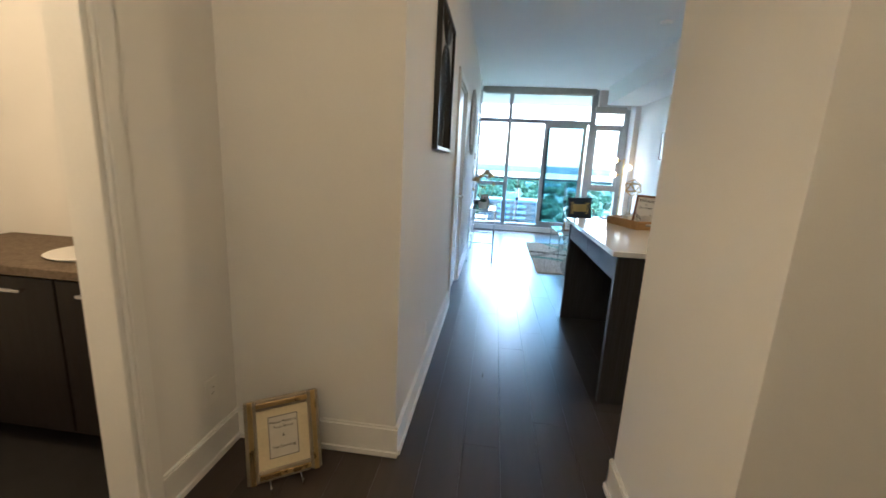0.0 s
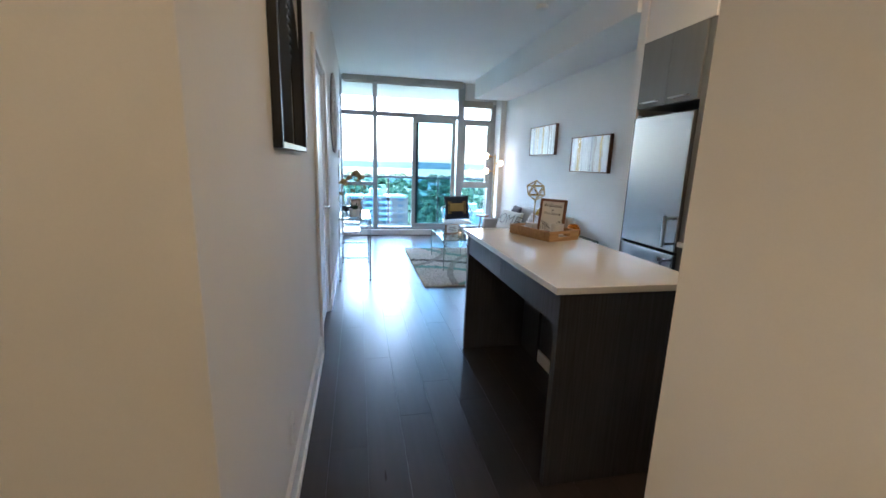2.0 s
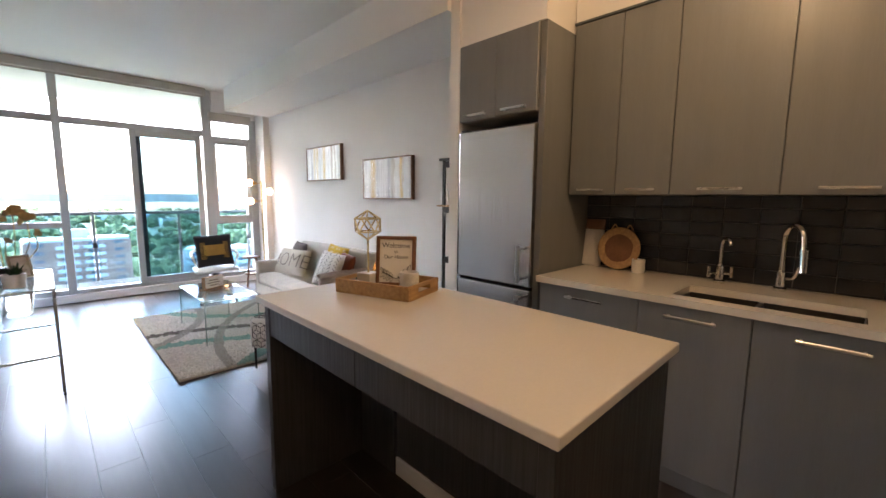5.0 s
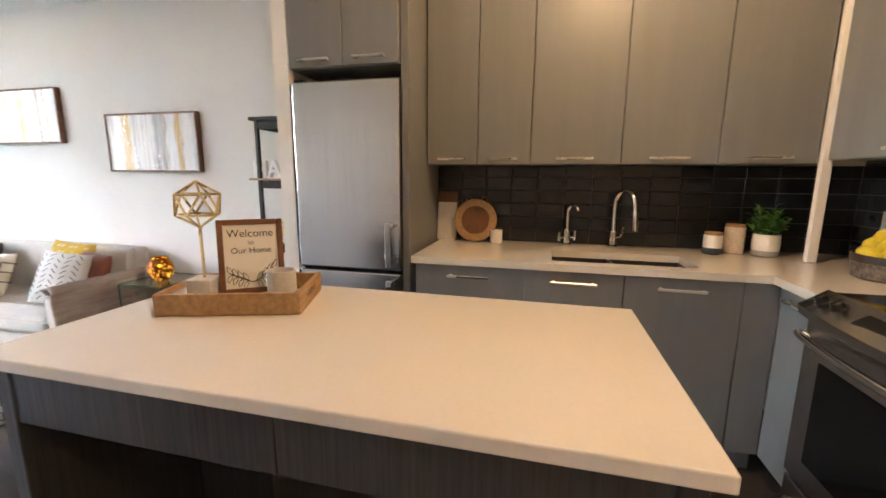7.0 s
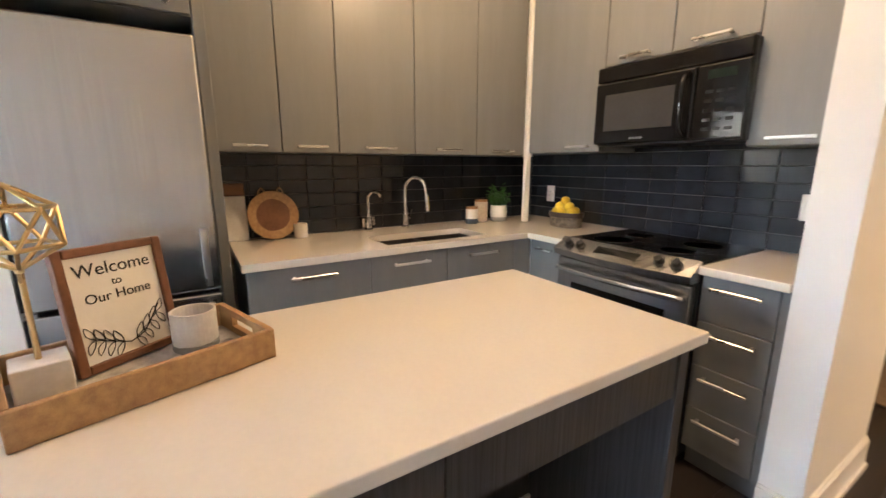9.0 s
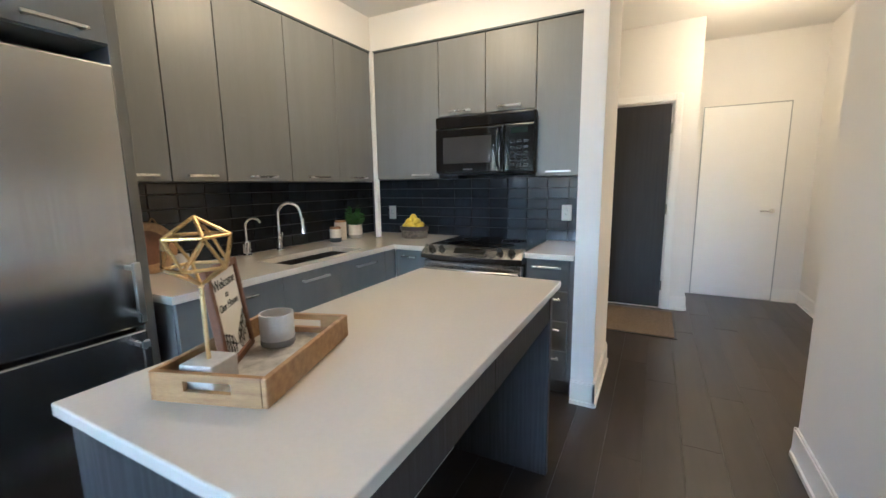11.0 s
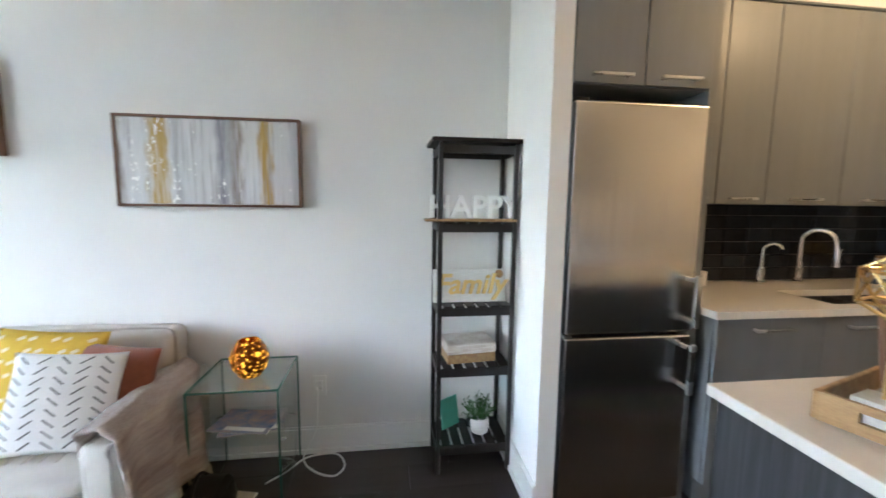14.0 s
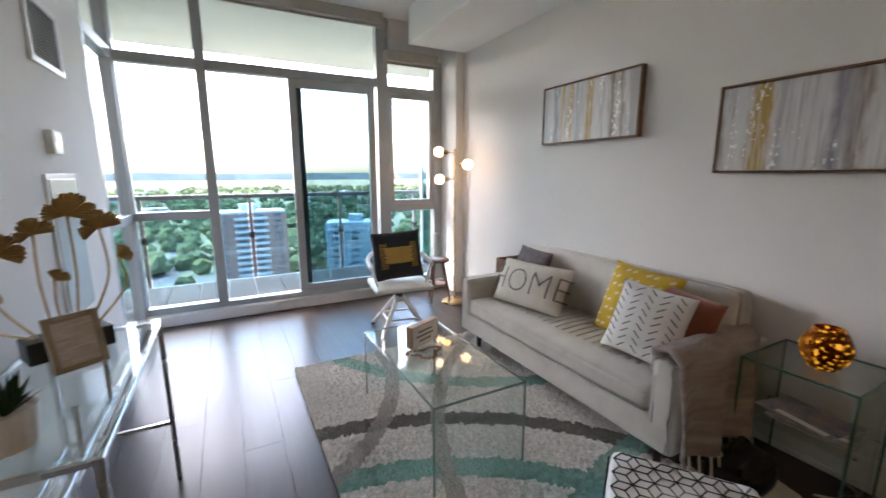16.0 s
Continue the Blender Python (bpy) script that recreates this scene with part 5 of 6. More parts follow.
def ginkgo():
    g = thing("ginkgo_sculpture", (0.66, 9.54, CT), -60, "gold metal ginkgo leaf sculpture on a black base", "sculpture")
    part("plinth", box((-0.05, -0.11, 0), (0.05, 0.11, 0.07), 0.004), "black", g)
    rng = random.Random(5)
    for y0, dy, h, r, tilt in ((-0.07, -0.10, 0.34, 0.075, 20), (-0.03, -0.02, 0.40, 0.06, -15), (0.03, 0.02, 0.46, 0.085, 10), (0.06, 0.09, 0.40, 0.075, -20), (0.0, -0.02, 0.22, 0.045, 0), (0.08, 0.12, 0.28, 0.05, 25), (-0.08, -0.14, 0.18, 0.045, 0)):
        dy, h, r = 0.65 * dy, 0.84 * h, 0.85 * r
        part("stem", tube([(0, y0, 0.07), (0.01, y0 + dy * 1.2, 0.07 + h * 0.5), (0.02, y0 + dy, 0.07 + h)], 0.004, 6), "ginkgo", g, smooth=True)
        # one or two pleated fans on each stem
        for lean, s, dx in ((-tilt - 38, 1.0, 0.0), (-tilt + 52, 0.8, -0.016))[:2 if r > 0.05 else 1]:
            bm = bmesh.new()
            n = 26
            c = bm.verts.new((0, 0, 0))
            rim = []
            for i in range(n + 1):
                u = 2 * i / n - 1
                a = radians(90 + 62 * u + lean)
                rr = 1.08 * s * r * (1 + 0.05 * math.sin(i * 2.2) - 0.22 * max(0, 1 - abs(u) * 6) - 0.1 * u * u)
                rim.append(bm.verts.new((0.07 * r * (-1) ** i + 0.25 * r * (1 - u * u), rr * math.cos(a), rr * math.sin(a))))
            for a, b in zip(rim, rim[1:]):
                bm.faces.new((c, a, b))
            leaf = part("leaf", bm, "ginkgo", g)
            leaf.location = (0.02 + dx, y0 + dy, 0.06 + h)
            so = leaf.modifiers.new("thick", "SOLIDIFY")
            so.thickness = 0.0016


ginkgo()


def framed(name, m, w, h, fw, depth, frame_mat, label, category="picture frame"):
    """A picture frame in its own x-z plane, facing -y, standing on z = 0."""
    f = thing(name, (0, 0, 0), 0, label, category)
    f.matrix_world = m
    for lo, hi in (((-w / 2, 0, 0), (-w / 2 + fw, depth, h)), ((w / 2 - fw, 0, 0), (w / 2, depth, h)), ((-w / 2 + fw, 0, 0), (w / 2 - fw, depth, fw)), ((-w / 2 + fw, 0, h - fw), (w / 2 - fw, depth, h))):
        part("frame_bar", box(lo, hi, min(0.003, fw / 4), 2), frame_mat, f)
    return f


f = framed("photo_frame", face(0.735, 9.37, CT, 34, 14), 0.135, 0.17, 0.018, 0.016, "champagne", "small pale wood photo frame on the console")
part("photo", box((-0.05, 0.008, 0.017), (0.05, 0.012, 0.153)), "driftwood", f, "faded print")
part("easel_leg", box((-0.02, 0.0, 0.0), (0.02, 0.004, 0.12), 0, 1, None, Matrix.Translation((0, 0.016, 0.02)) @ Matrix.Rotation(radians(-26), 4, "X")), "black", f)

# open shelf tower
def shelf_tower():
    s = thing("shelf_unit", (0, 0, 0), 0, "narrow black wooden shelf tower with slatted shelves", "shelf")
    x0, x1, y0, y1, h = 3.175, 3.435, 7.225, 7.605, 1.648
    for x in (x0, x1 - 0.022):
        for y in (y0, y1 - 0.022):
            part("post", box((x, y, 0), (x + 0.022, y + 0.022, h - 0.02), 0.002, 1), "blackwood", s)
    part("top_board", box((x0 - 0.012, y0 - 0.012, h - 0.02), (x1 + 0.004, y1 + 0.03, h), 0.003), "blackwood", s)
    for z in (1.255, 0.85, 0.545, 0.14, h - 0.03):
        for x in (x0 + 0.003, x1 - 0.019):
            part("shelf_rail", box((x, y0 + 0.022, z - 0.04), (x + 0.016, y1 - 0.022, z), 0.002, 1), "blackwood", s)
        for y in (y0 + 0.003, y1 - 0.019):
            part("shelf_rail", box((x0 + 0.022, y, z - 0.04), (x1 - 0.022, y + 0.016, z), 0.002, 1), "blackwood", s)
        if z < 1.5:
            n = 6
            for i in range(n):
                a = y0 + 0.02 + (y1 - y0 - 0.04) * i / n
                part("slat", box((x0 + 0.004, a, z), (x1 - 0.004, a + (y1 - y0 - 0.04) / n - 0.012, z + 0.009), 0.001, 1), "blackwood", s)


shelf_tower()
hp = thing("happy_sign", (3.205, 7.43, 1.265), 0, "white standing letters spelling HAPPY on a wood plank", "sign")
part("plank", box((-0.035, -0.205, 0), (0.035, 0.235, 0.012), 0.002, 1), "wood", hp)
words("HAPPY", 0.145, 0.016, "letterwhite", hp, Matrix.Translation((0.0, 0, 0.012 + 0.0525)) @ Matrix.Rotation(radians(-90), 4, "Z") @ Matrix.Rotation(radians(90), 4, "X"), "letters", bold=0.003)
fa = thing("family_sign", (3.26, 7.43, 0.86), 0, "whitewashed wood plaque with gold Family lettering", "sign")
fm = Matrix.Rotation(radians(14), 4, "Y")
b = part("plaque", box((0, -0.185, 0), (0.016, 0.185, 0.165), 0.002, 1), "plaque", fa)
b.matrix_local = fm
words("Family", 0.14, 0.006, "palegold", fa, fm @ Matrix.Translation((-0.006, 0, 0.085)) @ Matrix.Rotation(radians(-90), 4, "Z") @ Matrix.Rotation(radians(90), 4, "X"), "lettering", slant=0.3, bold=0.003)
k = part("wood_knot", lathe([(0.022, 0), (0.02, 0.006), (0.004, 0.008)], 9), "wood", fa)
k.matrix_local = fm @ Matrix.Translation((-0.001, -0.155, 0.14)) @ Matrix.Rotation(radians(-90), 4, "Y")
bx = thing("storage_box", (3.315, 7.43, 0.556), 6, "carved whitewashed wooden box with lid", "box")
part("box_body", box((-0.09, -0.125, 0), (0.09, 0.125, 0.045), 0.003), "wood", bx)
part("lid", box((-0.092, -0.127, 0.046), (0.092, 0.127, 0.10), 0.008), "driftwood", bx, "carved whitewashed lid")
mc = thing("mint_card", (3.35, 7.50, 0.151), 0, "mint green board leaning on the low shelf", "board")
b = part("board", box((0, -0.06, 0), (0.008, 0.06, 0.155), 0.001, 1), "mint", mc)
b.matrix_local = Matrix.Rotation(radians(35), 4, "Z") @ Matrix.Rotation(radians(10), 4, "Y")


def bushy(name, loc, pot_mat, r, hpot, spread, hleaf, n, label, leaf_w=0.006, band=None, seed=1, mat="leaf"):
    p = thing(name, loc, 0, label, "plant")
    pot = part("pot", lathe([(r * 0.72, 0), (r * 0.9, 0.006), (r, hpot * 0.5), (r * 0.95, hpot), (r * 0.85, hpot), (r * 0.85, hpot * 0.85), (0.005, hpot * 0.85)], 28), pot_mat, p)
    if band:
        part("glaze_band", lathe([(r * 0.74, -0.0005), (r * 0.915, 0.005), (r * 0.965, hpot * 0.27), (r * 0.9, hpot * 0.27)], 28), band, pot, "grey lower band")
    rng = random.Random(seed)
    bm, st = bmesh.new(), bmesh.new()
    for i in range(n):
        a, q = rng.uniform(0, 6.28), rng.random() ** 0.6
        tip = Vector((spread * q * math.cos(a), spread * q * math.sin(a), hpot + hleaf * (1 - 0.55 * q * q) * rng.uniform(0.45, 1.0)))
        base = Vector((0.3 * tip.x, 0.3 * tip.y, hpot * 0.85))
        rod(base, tip, 0.0012, seg=3, bm=st)
        for k in range(5):
            at = base.lerp(tip, 0.35 + 0.16 * k)
            dr = Vector((rng.uniform(-1, 1), rng.uniform(-1, 1), rng.uniform(-0.2, 0.9))).normalized()
            pinnate(bm, at, at + dr * leaf_w * rng.uniform(2.2, 3.4), leaf_w)
    tagged(part("stems", st, mat, p), kind="stuff")
    part("foliage", bm, mat, p)
    return p


bushy("potted_plant", (3.29, 7.36, 0.15), "ceramic", 0.05, 0.085, 0.10, 0.13, 70, "green potted plant in a white pot on the shelf", 0.006, seed=4)


# ---- chair, stool, lamp in the corner ----
def swivel_chair():
    c = thing("swivel_chair", (2.39, 10.95, 0), -8, "white wooden swivel chair with angled legs", "chair")
    part("seat", soft_box((-0.235, -0.22, 0.385), (0.235, 0.22, 0.425), 0.018, 0.006), "white", c, smooth=True)
    part("swivel_post", rod((0, 0, 0.30), (0, 0, 0.385), 0.035, seg=16), "black", c)
    part("hub", lathe([(0.05, 0.26), (0.055, 0.28), (0.05, 0.30)], 16), "white", c)
    for i in range(4):
        a = radians(45 + 90 * i)
        part("leg", rod((0.035 * math.cos(a), 0.035 * math.sin(a), 0.30), (0.28 * math.cos(a), 0.28 * math.sin(a), 0.02), 0.019, 0.014, 10), "white", c)
        part("foot", rod((0.28 * math.cos(a), 0.28 * math.sin(a), 0.001), (0.28 * math.cos(a), 0.28 * math.sin(a), 0.022), 0.016, seg=10), "black", c)
        b = radians(135 + 90 * i)
        part("stretcher", rod((0.18 * math.cos(a), 0.18 * math.sin(a), 0.13), (0.18 * math.cos(b), 0.18 * math.sin(b), 0.13), 0.008), "white", c)
    part("backrest", tube([(-0.25, -0.12, 0.58), (-0.24, 0.1, 0.62), (-0.12, 0.21, 0.66), (0.12, 0.21, 0.66), (0.24, 0.1, 0.62), (0.25, -0.12, 0.58)], 0.018, 10), "white", c, smooth=True)
    for x, y, tx, ty, z in ((-0.2, -0.1, -0.25, -0.1, 0.585), (0.2, -0.1, 0.25, -0.1, 0.585), (-0.1, 0.18, -0.12, 0.21, 0.65), (0.1, 0.18, 0.12, 0.21, 0.65), (0, 0.19, 0, 0.22, 0.665)):
        part("spindle", rod((x, y, 0.42), (tx, ty, z), 0.010), "white", c)


swivel_chair()
pc = pillow("chair_cushion", face(2.41, 11.03, 0.635, -8, 12, -3), 0.43, 0.41, 0.065, "navy", "black and ochre square cushion on the chair",
            [(0, -0.30 + 0.055 * i, 0.20 + 0.05 * abs(math.sin(i)), 0.0115, 0) for i in range(12)], "ochre")
for s in (-1, 1):
    for i in range(15):
        vv = -0.5 + 0.07 * i
        x, z = s * 0.60 * 0.43 / 2, vv * 0.41 / 2
        bm = bmesh.new()
        bm.faces.new([bm.verts.new((x + dx, -pillow_h(2 * (x + dx) / 0.43, vv, 0.065) - 0.006, z + dz)) for dx, dz in ((-0.03, -0.003), (0.03, -0.003), (0.03, 0.003), (-0.03, 0.003))])
        part("stripe", bm, "ochre", pc.children[0])


def stool():
    s = thing("side_stool", (3.04, 11.53, 0), 0, "small round reddish-brown wooden stool with ring shelf", "stool")
    part("seat", lathe([(0.005, 0.425), (0.125, 0.425), (0.132, 0.435), (0.125, 0.447), (0.005, 0.447)], 28), "brownwood", s)
    part("ring_shelf", lathe([(0.005, 0.18), (0.10, 0.18), (0.104, 0.187), (0.10, 0.194), (0.005, 0.194)], 24), "brownwood", s)
    for i in range(3):
        a = radians(100 + 120 * i)
        part("leg", rod((0.06 * math.cos(a), 0.06 * math.sin(a), 0.425), (0.14 * math.cos(a), 0.14 * math.sin(a), 0.001), 0.013, 0.011, 10), "brownwood", s)


stool()
wr = thing("wire_sculpture", (3.04, 11.53, 0.448), 20, "thin grey wire frame ornament on the stool", "ornament")
for x, y in ((-0.05, -0.05), (0.05, -0.05), (0.05, 0.05), (-0.05, 0.05)):
    part("wire", rod((x, y, 0.0), (x * 0.55, y * 0.55, 0.26), 0.004, seg=6), "alu", wr)
part("top_ring", box((-0.034, -0.034, 0.258), (0.034, 0.034, 0.264)), "alu", wr)
part("base_ring", box((-0.055, -0.055, 0.0), (0.055, 0.055, 0.005)), "alu", wr)


def floor_lamp():
    f = thing("floor_lamp", (3.18, 11.40, 0), 0, "brass floor lamp with three lit globe heads", "lamp")
    part("base", lathe([(0.005, 0), (0.125, 0), (0.128, 0.012), (0.12, 0.02), (0.012, 0.024)], 36), "gold", f)
    part("pole", rod((0, 0, 0.02), (0, 0, 1.56), 0.011, seg=14), "gold", f)
    for z, d in ((1.52, (-0.115, 0.085, 0.01)), (1.405, (0.045, -0.15, 0.0)), (1.265, (-0.12, 0.06, 0.0))):
        d = Vector(d)
        n = d.normalized()
        a = part("arm", rod((0, 0, z), Vector((0, 0, z)) + n * (d.length - 0.02), 0.006), "gold", f)
        part("socket", rod(Vector((0, 0, z)) + n * (d.length - 0.075), Vector((0, 0, z)) + n * (d.length - 0.02), 0.02, 0.026, 16), "gold", a)
        bm = bmesh.new()
        bmesh.ops.create_uvsphere(bm, u_segments=20, v_segments=12, radius=0.05, matrix=Matrix.Translation(Vector((0, 0, z)) + n * (d.length + 0.015)))
        part("globe", bm, "bulb", a, "lit white glass globe", True)


floor_lamp()
mz = thing("wooden_crate", (3.31, 10.58, 0), 0, "small rustic brown wooden crate beside the sofa", "crate")
for z0, z1 in ((0.01, 0.2), (0.21, 0.40), (0.41, 0.60)):
    part("crate_board", box((-0.11, -0.10, z0), (0.11, -0.088, z1), 0.002, 1), "brownwood", mz)
    part("crate_board", box((-0.11, 0.088, z0), (0.11, 0.10, z1), 0.002, 1), "brownwood", mz)
    part("crate_board", box((-0.122, -0.10, z0), (-0.11, 0.10, z1), 0.002, 1), "brownwood", mz)
    part("crate_board", box((0.11, -0.10, z0), (0.122, 0.10, z1), 0.002, 1), "brownwood", mz)
part("crate_bottom", box((-0.11, -0.088, 0.0), (0.11, 0.088, 0.01)), "brownwood", mz)

# wooden block sign and beads on the coffee table
wb = thing("wooden_block_sign", (2.03, 9.72, 0.4215), 24, "white-faced wooden block sign with grey lettering", "sign")
bm = box((-0.105, -0.02, 0), (0.105, 0.02, 0.115))
part("block", bm, "wood", wb)
part("sign_face", box((-0.1, -0.0225, 0.004), (0.1, -0.0202, 0.111)), "offwhite", wb, "white painted face")
for i, (w0, z) in enumerate(((0.06, 0.08), (0.075, 0.055), (0.05, 0.03))):
    part("script_bar", box((-w0, -0.0235, z - 0.006), (w0 * 0.8, -0.0226, z + 0.005)), "inkgrey", wb)
bd = thing("bead_garland", (1.98, 9.58, 0.4215), 0, "brown wooden bead garland on the glass table", "beads")
for i in range(30):
    a = i / 30 * 2 * math.pi
    bm = bmesh.new()
    rr = 0.05 + 0.018 * math.sin(3 * a)
    bmesh.ops.create_icosphere(bm, subdivisions=1, radius=0.0085, matrix=Matrix.Translation((rr * 1.5 * math.cos(a), rr * math.sin(a), 0.0085)))
    part("bead", bm, "cork", bd, smooth=True)
wl = thing("wire_tealight", (2.13, 9.63, 0.4215), 0, "brown wire basket tealight holder", "candle holder")
for i in range(12):
    a = i / 12 * 2 * math.pi
    part("wire", tube([(0.015 * math.cos(a), 0.015 * math.sin(a), 0.003), (0.06 * math.cos(a), 0.06 * math.sin(a), 0.02), (0.065 * math.cos(a), 0.065 * math.sin(a), 0.05)], 0.0016, 4, None, 3), "framewood", wl)
part("tealight", lathe([(0.018, 0.004), (0.02, 0.006), (0.018, 0.022), (0.003, 0.026)], 14), "candle", wl, "lit tealight")


# ---- wall pictures ----
PALE, SILVER, GOLD, UMBER, SLATE = (0.60, 0.595, 0.60), (0.40, 0.40, 0.42), (0.44, 0.28, 0.06), (0.24, 0.18, 0.14), (0.22, 0.21, 0.26)


def wall_picture(y0, y1, z0, z1, seed, bands):
    p = thing("wall_picture", (RX, (y0 + y1) / 2, z0), 0, "framed canvas of grey, white and gold vertical bands", "painting", "pair of wall pictures")
    w, h, d = (y1 - y0) / 2, z1 - z0, 0.045
    part("canvas", box((-d + 0.006, -w + 0.014, 0.014), (-0.004, w - 0.014, h - 0.014)), canvas_art("banded_canvas", seed, bands), p)
    for lo, hi in (((-d, -w, 0), (-0.001, -w + 0.012, h)), ((-d, w - 0.012, 0), (-0.001, w, h)), ((-d, -w + 0.012, 0), (-0.001, w - 0.012, 0.012)), ((-d, -w + 0.012, h - 0.012), (-0.001, w - 0.012, h))):
        part("frame_bar", box(lo, hi, 0.0015, 1), "framewood", p)


wall_picture(9.545, 10.40, 1.538, 1.958, 3.1, ((0.0, SILVER), (0.10, PALE), (0.15, SLATE), (0.20, PALE), (0.235, GOLD), (0.27, PALE), (0.33, GOLD), (0.36, PALE), (0.40, SILVER), (0.49, PALE),
                                                (0.525, GOLD), (0.56, GOLD), (0.59, PALE), (0.72, PALE), (0.765, UMBER), (0.82, PALE), (0.86, UMBER), (0.89, PALE), (0.95, SILVER)))
wall_picture(8.257, 9.085, 1.318, 1.741, 7.7, ((0.0, UMBER), (0.05, PALE), (0.15, PALE), (0.19, GOLD), (0.26, GOLD), (0.29, PALE), (0.33, SILVER), (0.38, PALE), (0.52, PALE), (0.56, SLATE),
                                                (0.60, SILVER), (0.65, UMBER), (0.69, PALE), (0.76, PALE), (0.79, GOLD), (0.83, GOLD), (0.855, PALE), (0.93, PALE), (1.0, SILVER)))

# arched line art in the hall
ha = thing("hall_art", (LX, 6.01, 1.40), 0, "black framed artwork of pale nested arches", "artwork")
W2, HH = 0.33, 0.80
part("print", box((0.002, -W2 + 0.02, 0.02), (0.012, W2 - 0.02, HH - 0.02)), "artblack", ha)
for lo, hi in (((0.001, -W2, 0), (0.032, -W2 + 0.022, HH)), ((0.001, W2 - 0.022, 0), (0.032, W2, HH)), ((0.001, -W2 + 0.022, HH - 0.022), (0.032, W2 - 0.022, HH))):
    part("frame_bar", box(lo, hi, 0.002, 1), "artblack", ha)
part("frame_bar", box((0.001, -W2 + 0.022, 0), (0.032, W2 - 0.022, 0.022), 0.002, 1), "alu", ha, "silver lower edge")
part("arch_ground", box((0.012, -W2 + 0.024, 0.024), (0.0135, W2 - 0.024, HH - 0.024)), "artground", ha, "grey-beige ground")
for k in range(9):
    r, top = 0.055 + 0.026 * k, 0.36 + 0.032 * k
    curve = [(r * math.cos(a), math.sin(a)) for a in (2.75, 2.3, 1.9, 1.57, 1.24, 0.84, 0.39)]
    part("arch_line", tube([(0.017, -r, 0.026), (0.017, -r, 0.18)] + [(0.017, y, 0.18 + (top - 0.18) * q) for y, q in curve] + [(0.017, r, 0.18), (0.017, r, 0.026)], 0.0085, 5, None, 4), "artblack", ha)
    low = HH - 0.10 - 0.013 * k
    if r < 0.26 and k < 6:
        part("arch_line", tube([(0.017, -r, HH - 0.024)] + [(0.017, y, HH - 0.024 - (HH - 0.024 - low) * q) for y, q in curve] + [(0.017, r, HH - 0.024)], 0.007, 5, None, 4), "artblack", ha)

# round carved wall panel, vent, thermostat, panel
rm = thing("round_wall_decor", (LX, 9.15, 1.88), 0, "large round carved grey and white wall medallion", "wall decor")
part("disc", lathe([(0.005, 0.004), (0.42, 0.004), (0.42, 0.018), (0.005, 0.018)], 56, None, Matrix.Rotation(radians(90), 4, "Y")), "ventgrey", rm)
for r in (0.42, 0.30, 0.16):
    part("ring", tube([(0.02, r * math.cos(a * 0.3927), r * math.sin(a * 0.3927)) for a in range(17)], 0.010, 6, None, 3), "driftwood", rm, smooth=True)
for i in range(16):
    a = i * math.pi / 8
    part("petal", tube([(0.02, 0.16 * math.cos(a), 0.16 * math.sin(a)), (0.022, 0.24 * math.cos(a + 0.16), 0.24 * math.sin(a + 0.16)), (0.02, 0.41 * math.cos(a), 0.41 * math.sin(a))], 0.007, 5, None, 4), "driftwood", rm)

vt = thing("wall_vent", (LX, 10.51, 1.80), 0, "white louvred air vent grille on the wall", "vent")
# Dark sheet behind the slats holds the shade inside the vent.
part("backing", box((0.001, -0.18, 0.03), (0.003, 0.18, 0.27)), "ventgrey", vt)
for lo, hi in (((0.001, -0.21, 0), (0.012, -0.18, 0.30)), ((0.001, 0.18, 0), (0.012, 0.21, 0.30)), ((0.001, -0.18, 0), (0.012, 0.18, 0.03)), ((0.001, -0.18, 0.27), (0.012, 0.18, 0.30))):
    part("vent_frame", box(lo, hi, 0.002, 1), "white", vt)
for i in range(15):
    s = part("slat", box((-0.006, -0.18, -0.001), (0.006, 0.18, 0.001)), "white", vt)
    s.matrix_local = Matrix.Translation((0.008, 0, 0.04 + 0.0157 * i)) @ Matrix.Rotation(radians(35), 4, "Y")
th = thing("thermostat", (LX, 10.38, 1.405), 0, "white square wall thermostat", "thermostat")
part("housing", box((0.001, -0.062, 0), (0.03, 0.062, 0.11), 0.006), "plaster", th)
part("screen", box((0.03, -0.03, 0.035), (0.0312, 0.03, 0.085)), "screenwhite", th)
ep = thing("electrical_panel", (LX, 10.42, 0.62), 0, "pale grey flush electrical panel door", "panel")
part("rim", box((0.001, -0.21, 0), (0.010, 0.21, 0.70), 0.003), "white", ep)
part("panel_door", box((0.010, -0.185, 0.025), (0.014, 0.185, 0.675), 0.002), "screenwhite", ep)


def outlet(loc, rz, label="white wall socket plate", sw=False):
    """Wall plate facing -y before it is turned."""
    o = thing("wall_outlet", loc, rz, label, "outlet", "wall outlets")
    part("plate", box((-0.036, -0.006, 0), (0.036, 0, 0.116), 0.003, 2), "plaster", o)
    part("rocker", box((-0.017, -0.009, 0.025), (0.017, -0.006, 0.091), 0.002, 1), "white", o)
    if not sw:
        for z in (0.042, 0.07):
            part("slot", box((-0.007, -0.0095, z), (-0.005, -0.009, z + 0.01), 0, 1, box((0.005, -0.0095, z), (0.007, -0.009, z + 0.01))), "black", o)


outlet((LX, 5.75, 0.24), 90)
outlet((LX, 8.35, 1.12), 90, "white light switch beside the door", True)
outlet((LX, 8.55, 0.3), 90)
outlet((-0.3, 4.8, 0.27), 90)
outlet((RX, 8.2, 0.315), -90)
outlet((RX, 11.0, 0.315), -90)
outlet((3.22, 4.322, 1.035), 180)
outlet((1.71, 4.322, 1.06), 180)

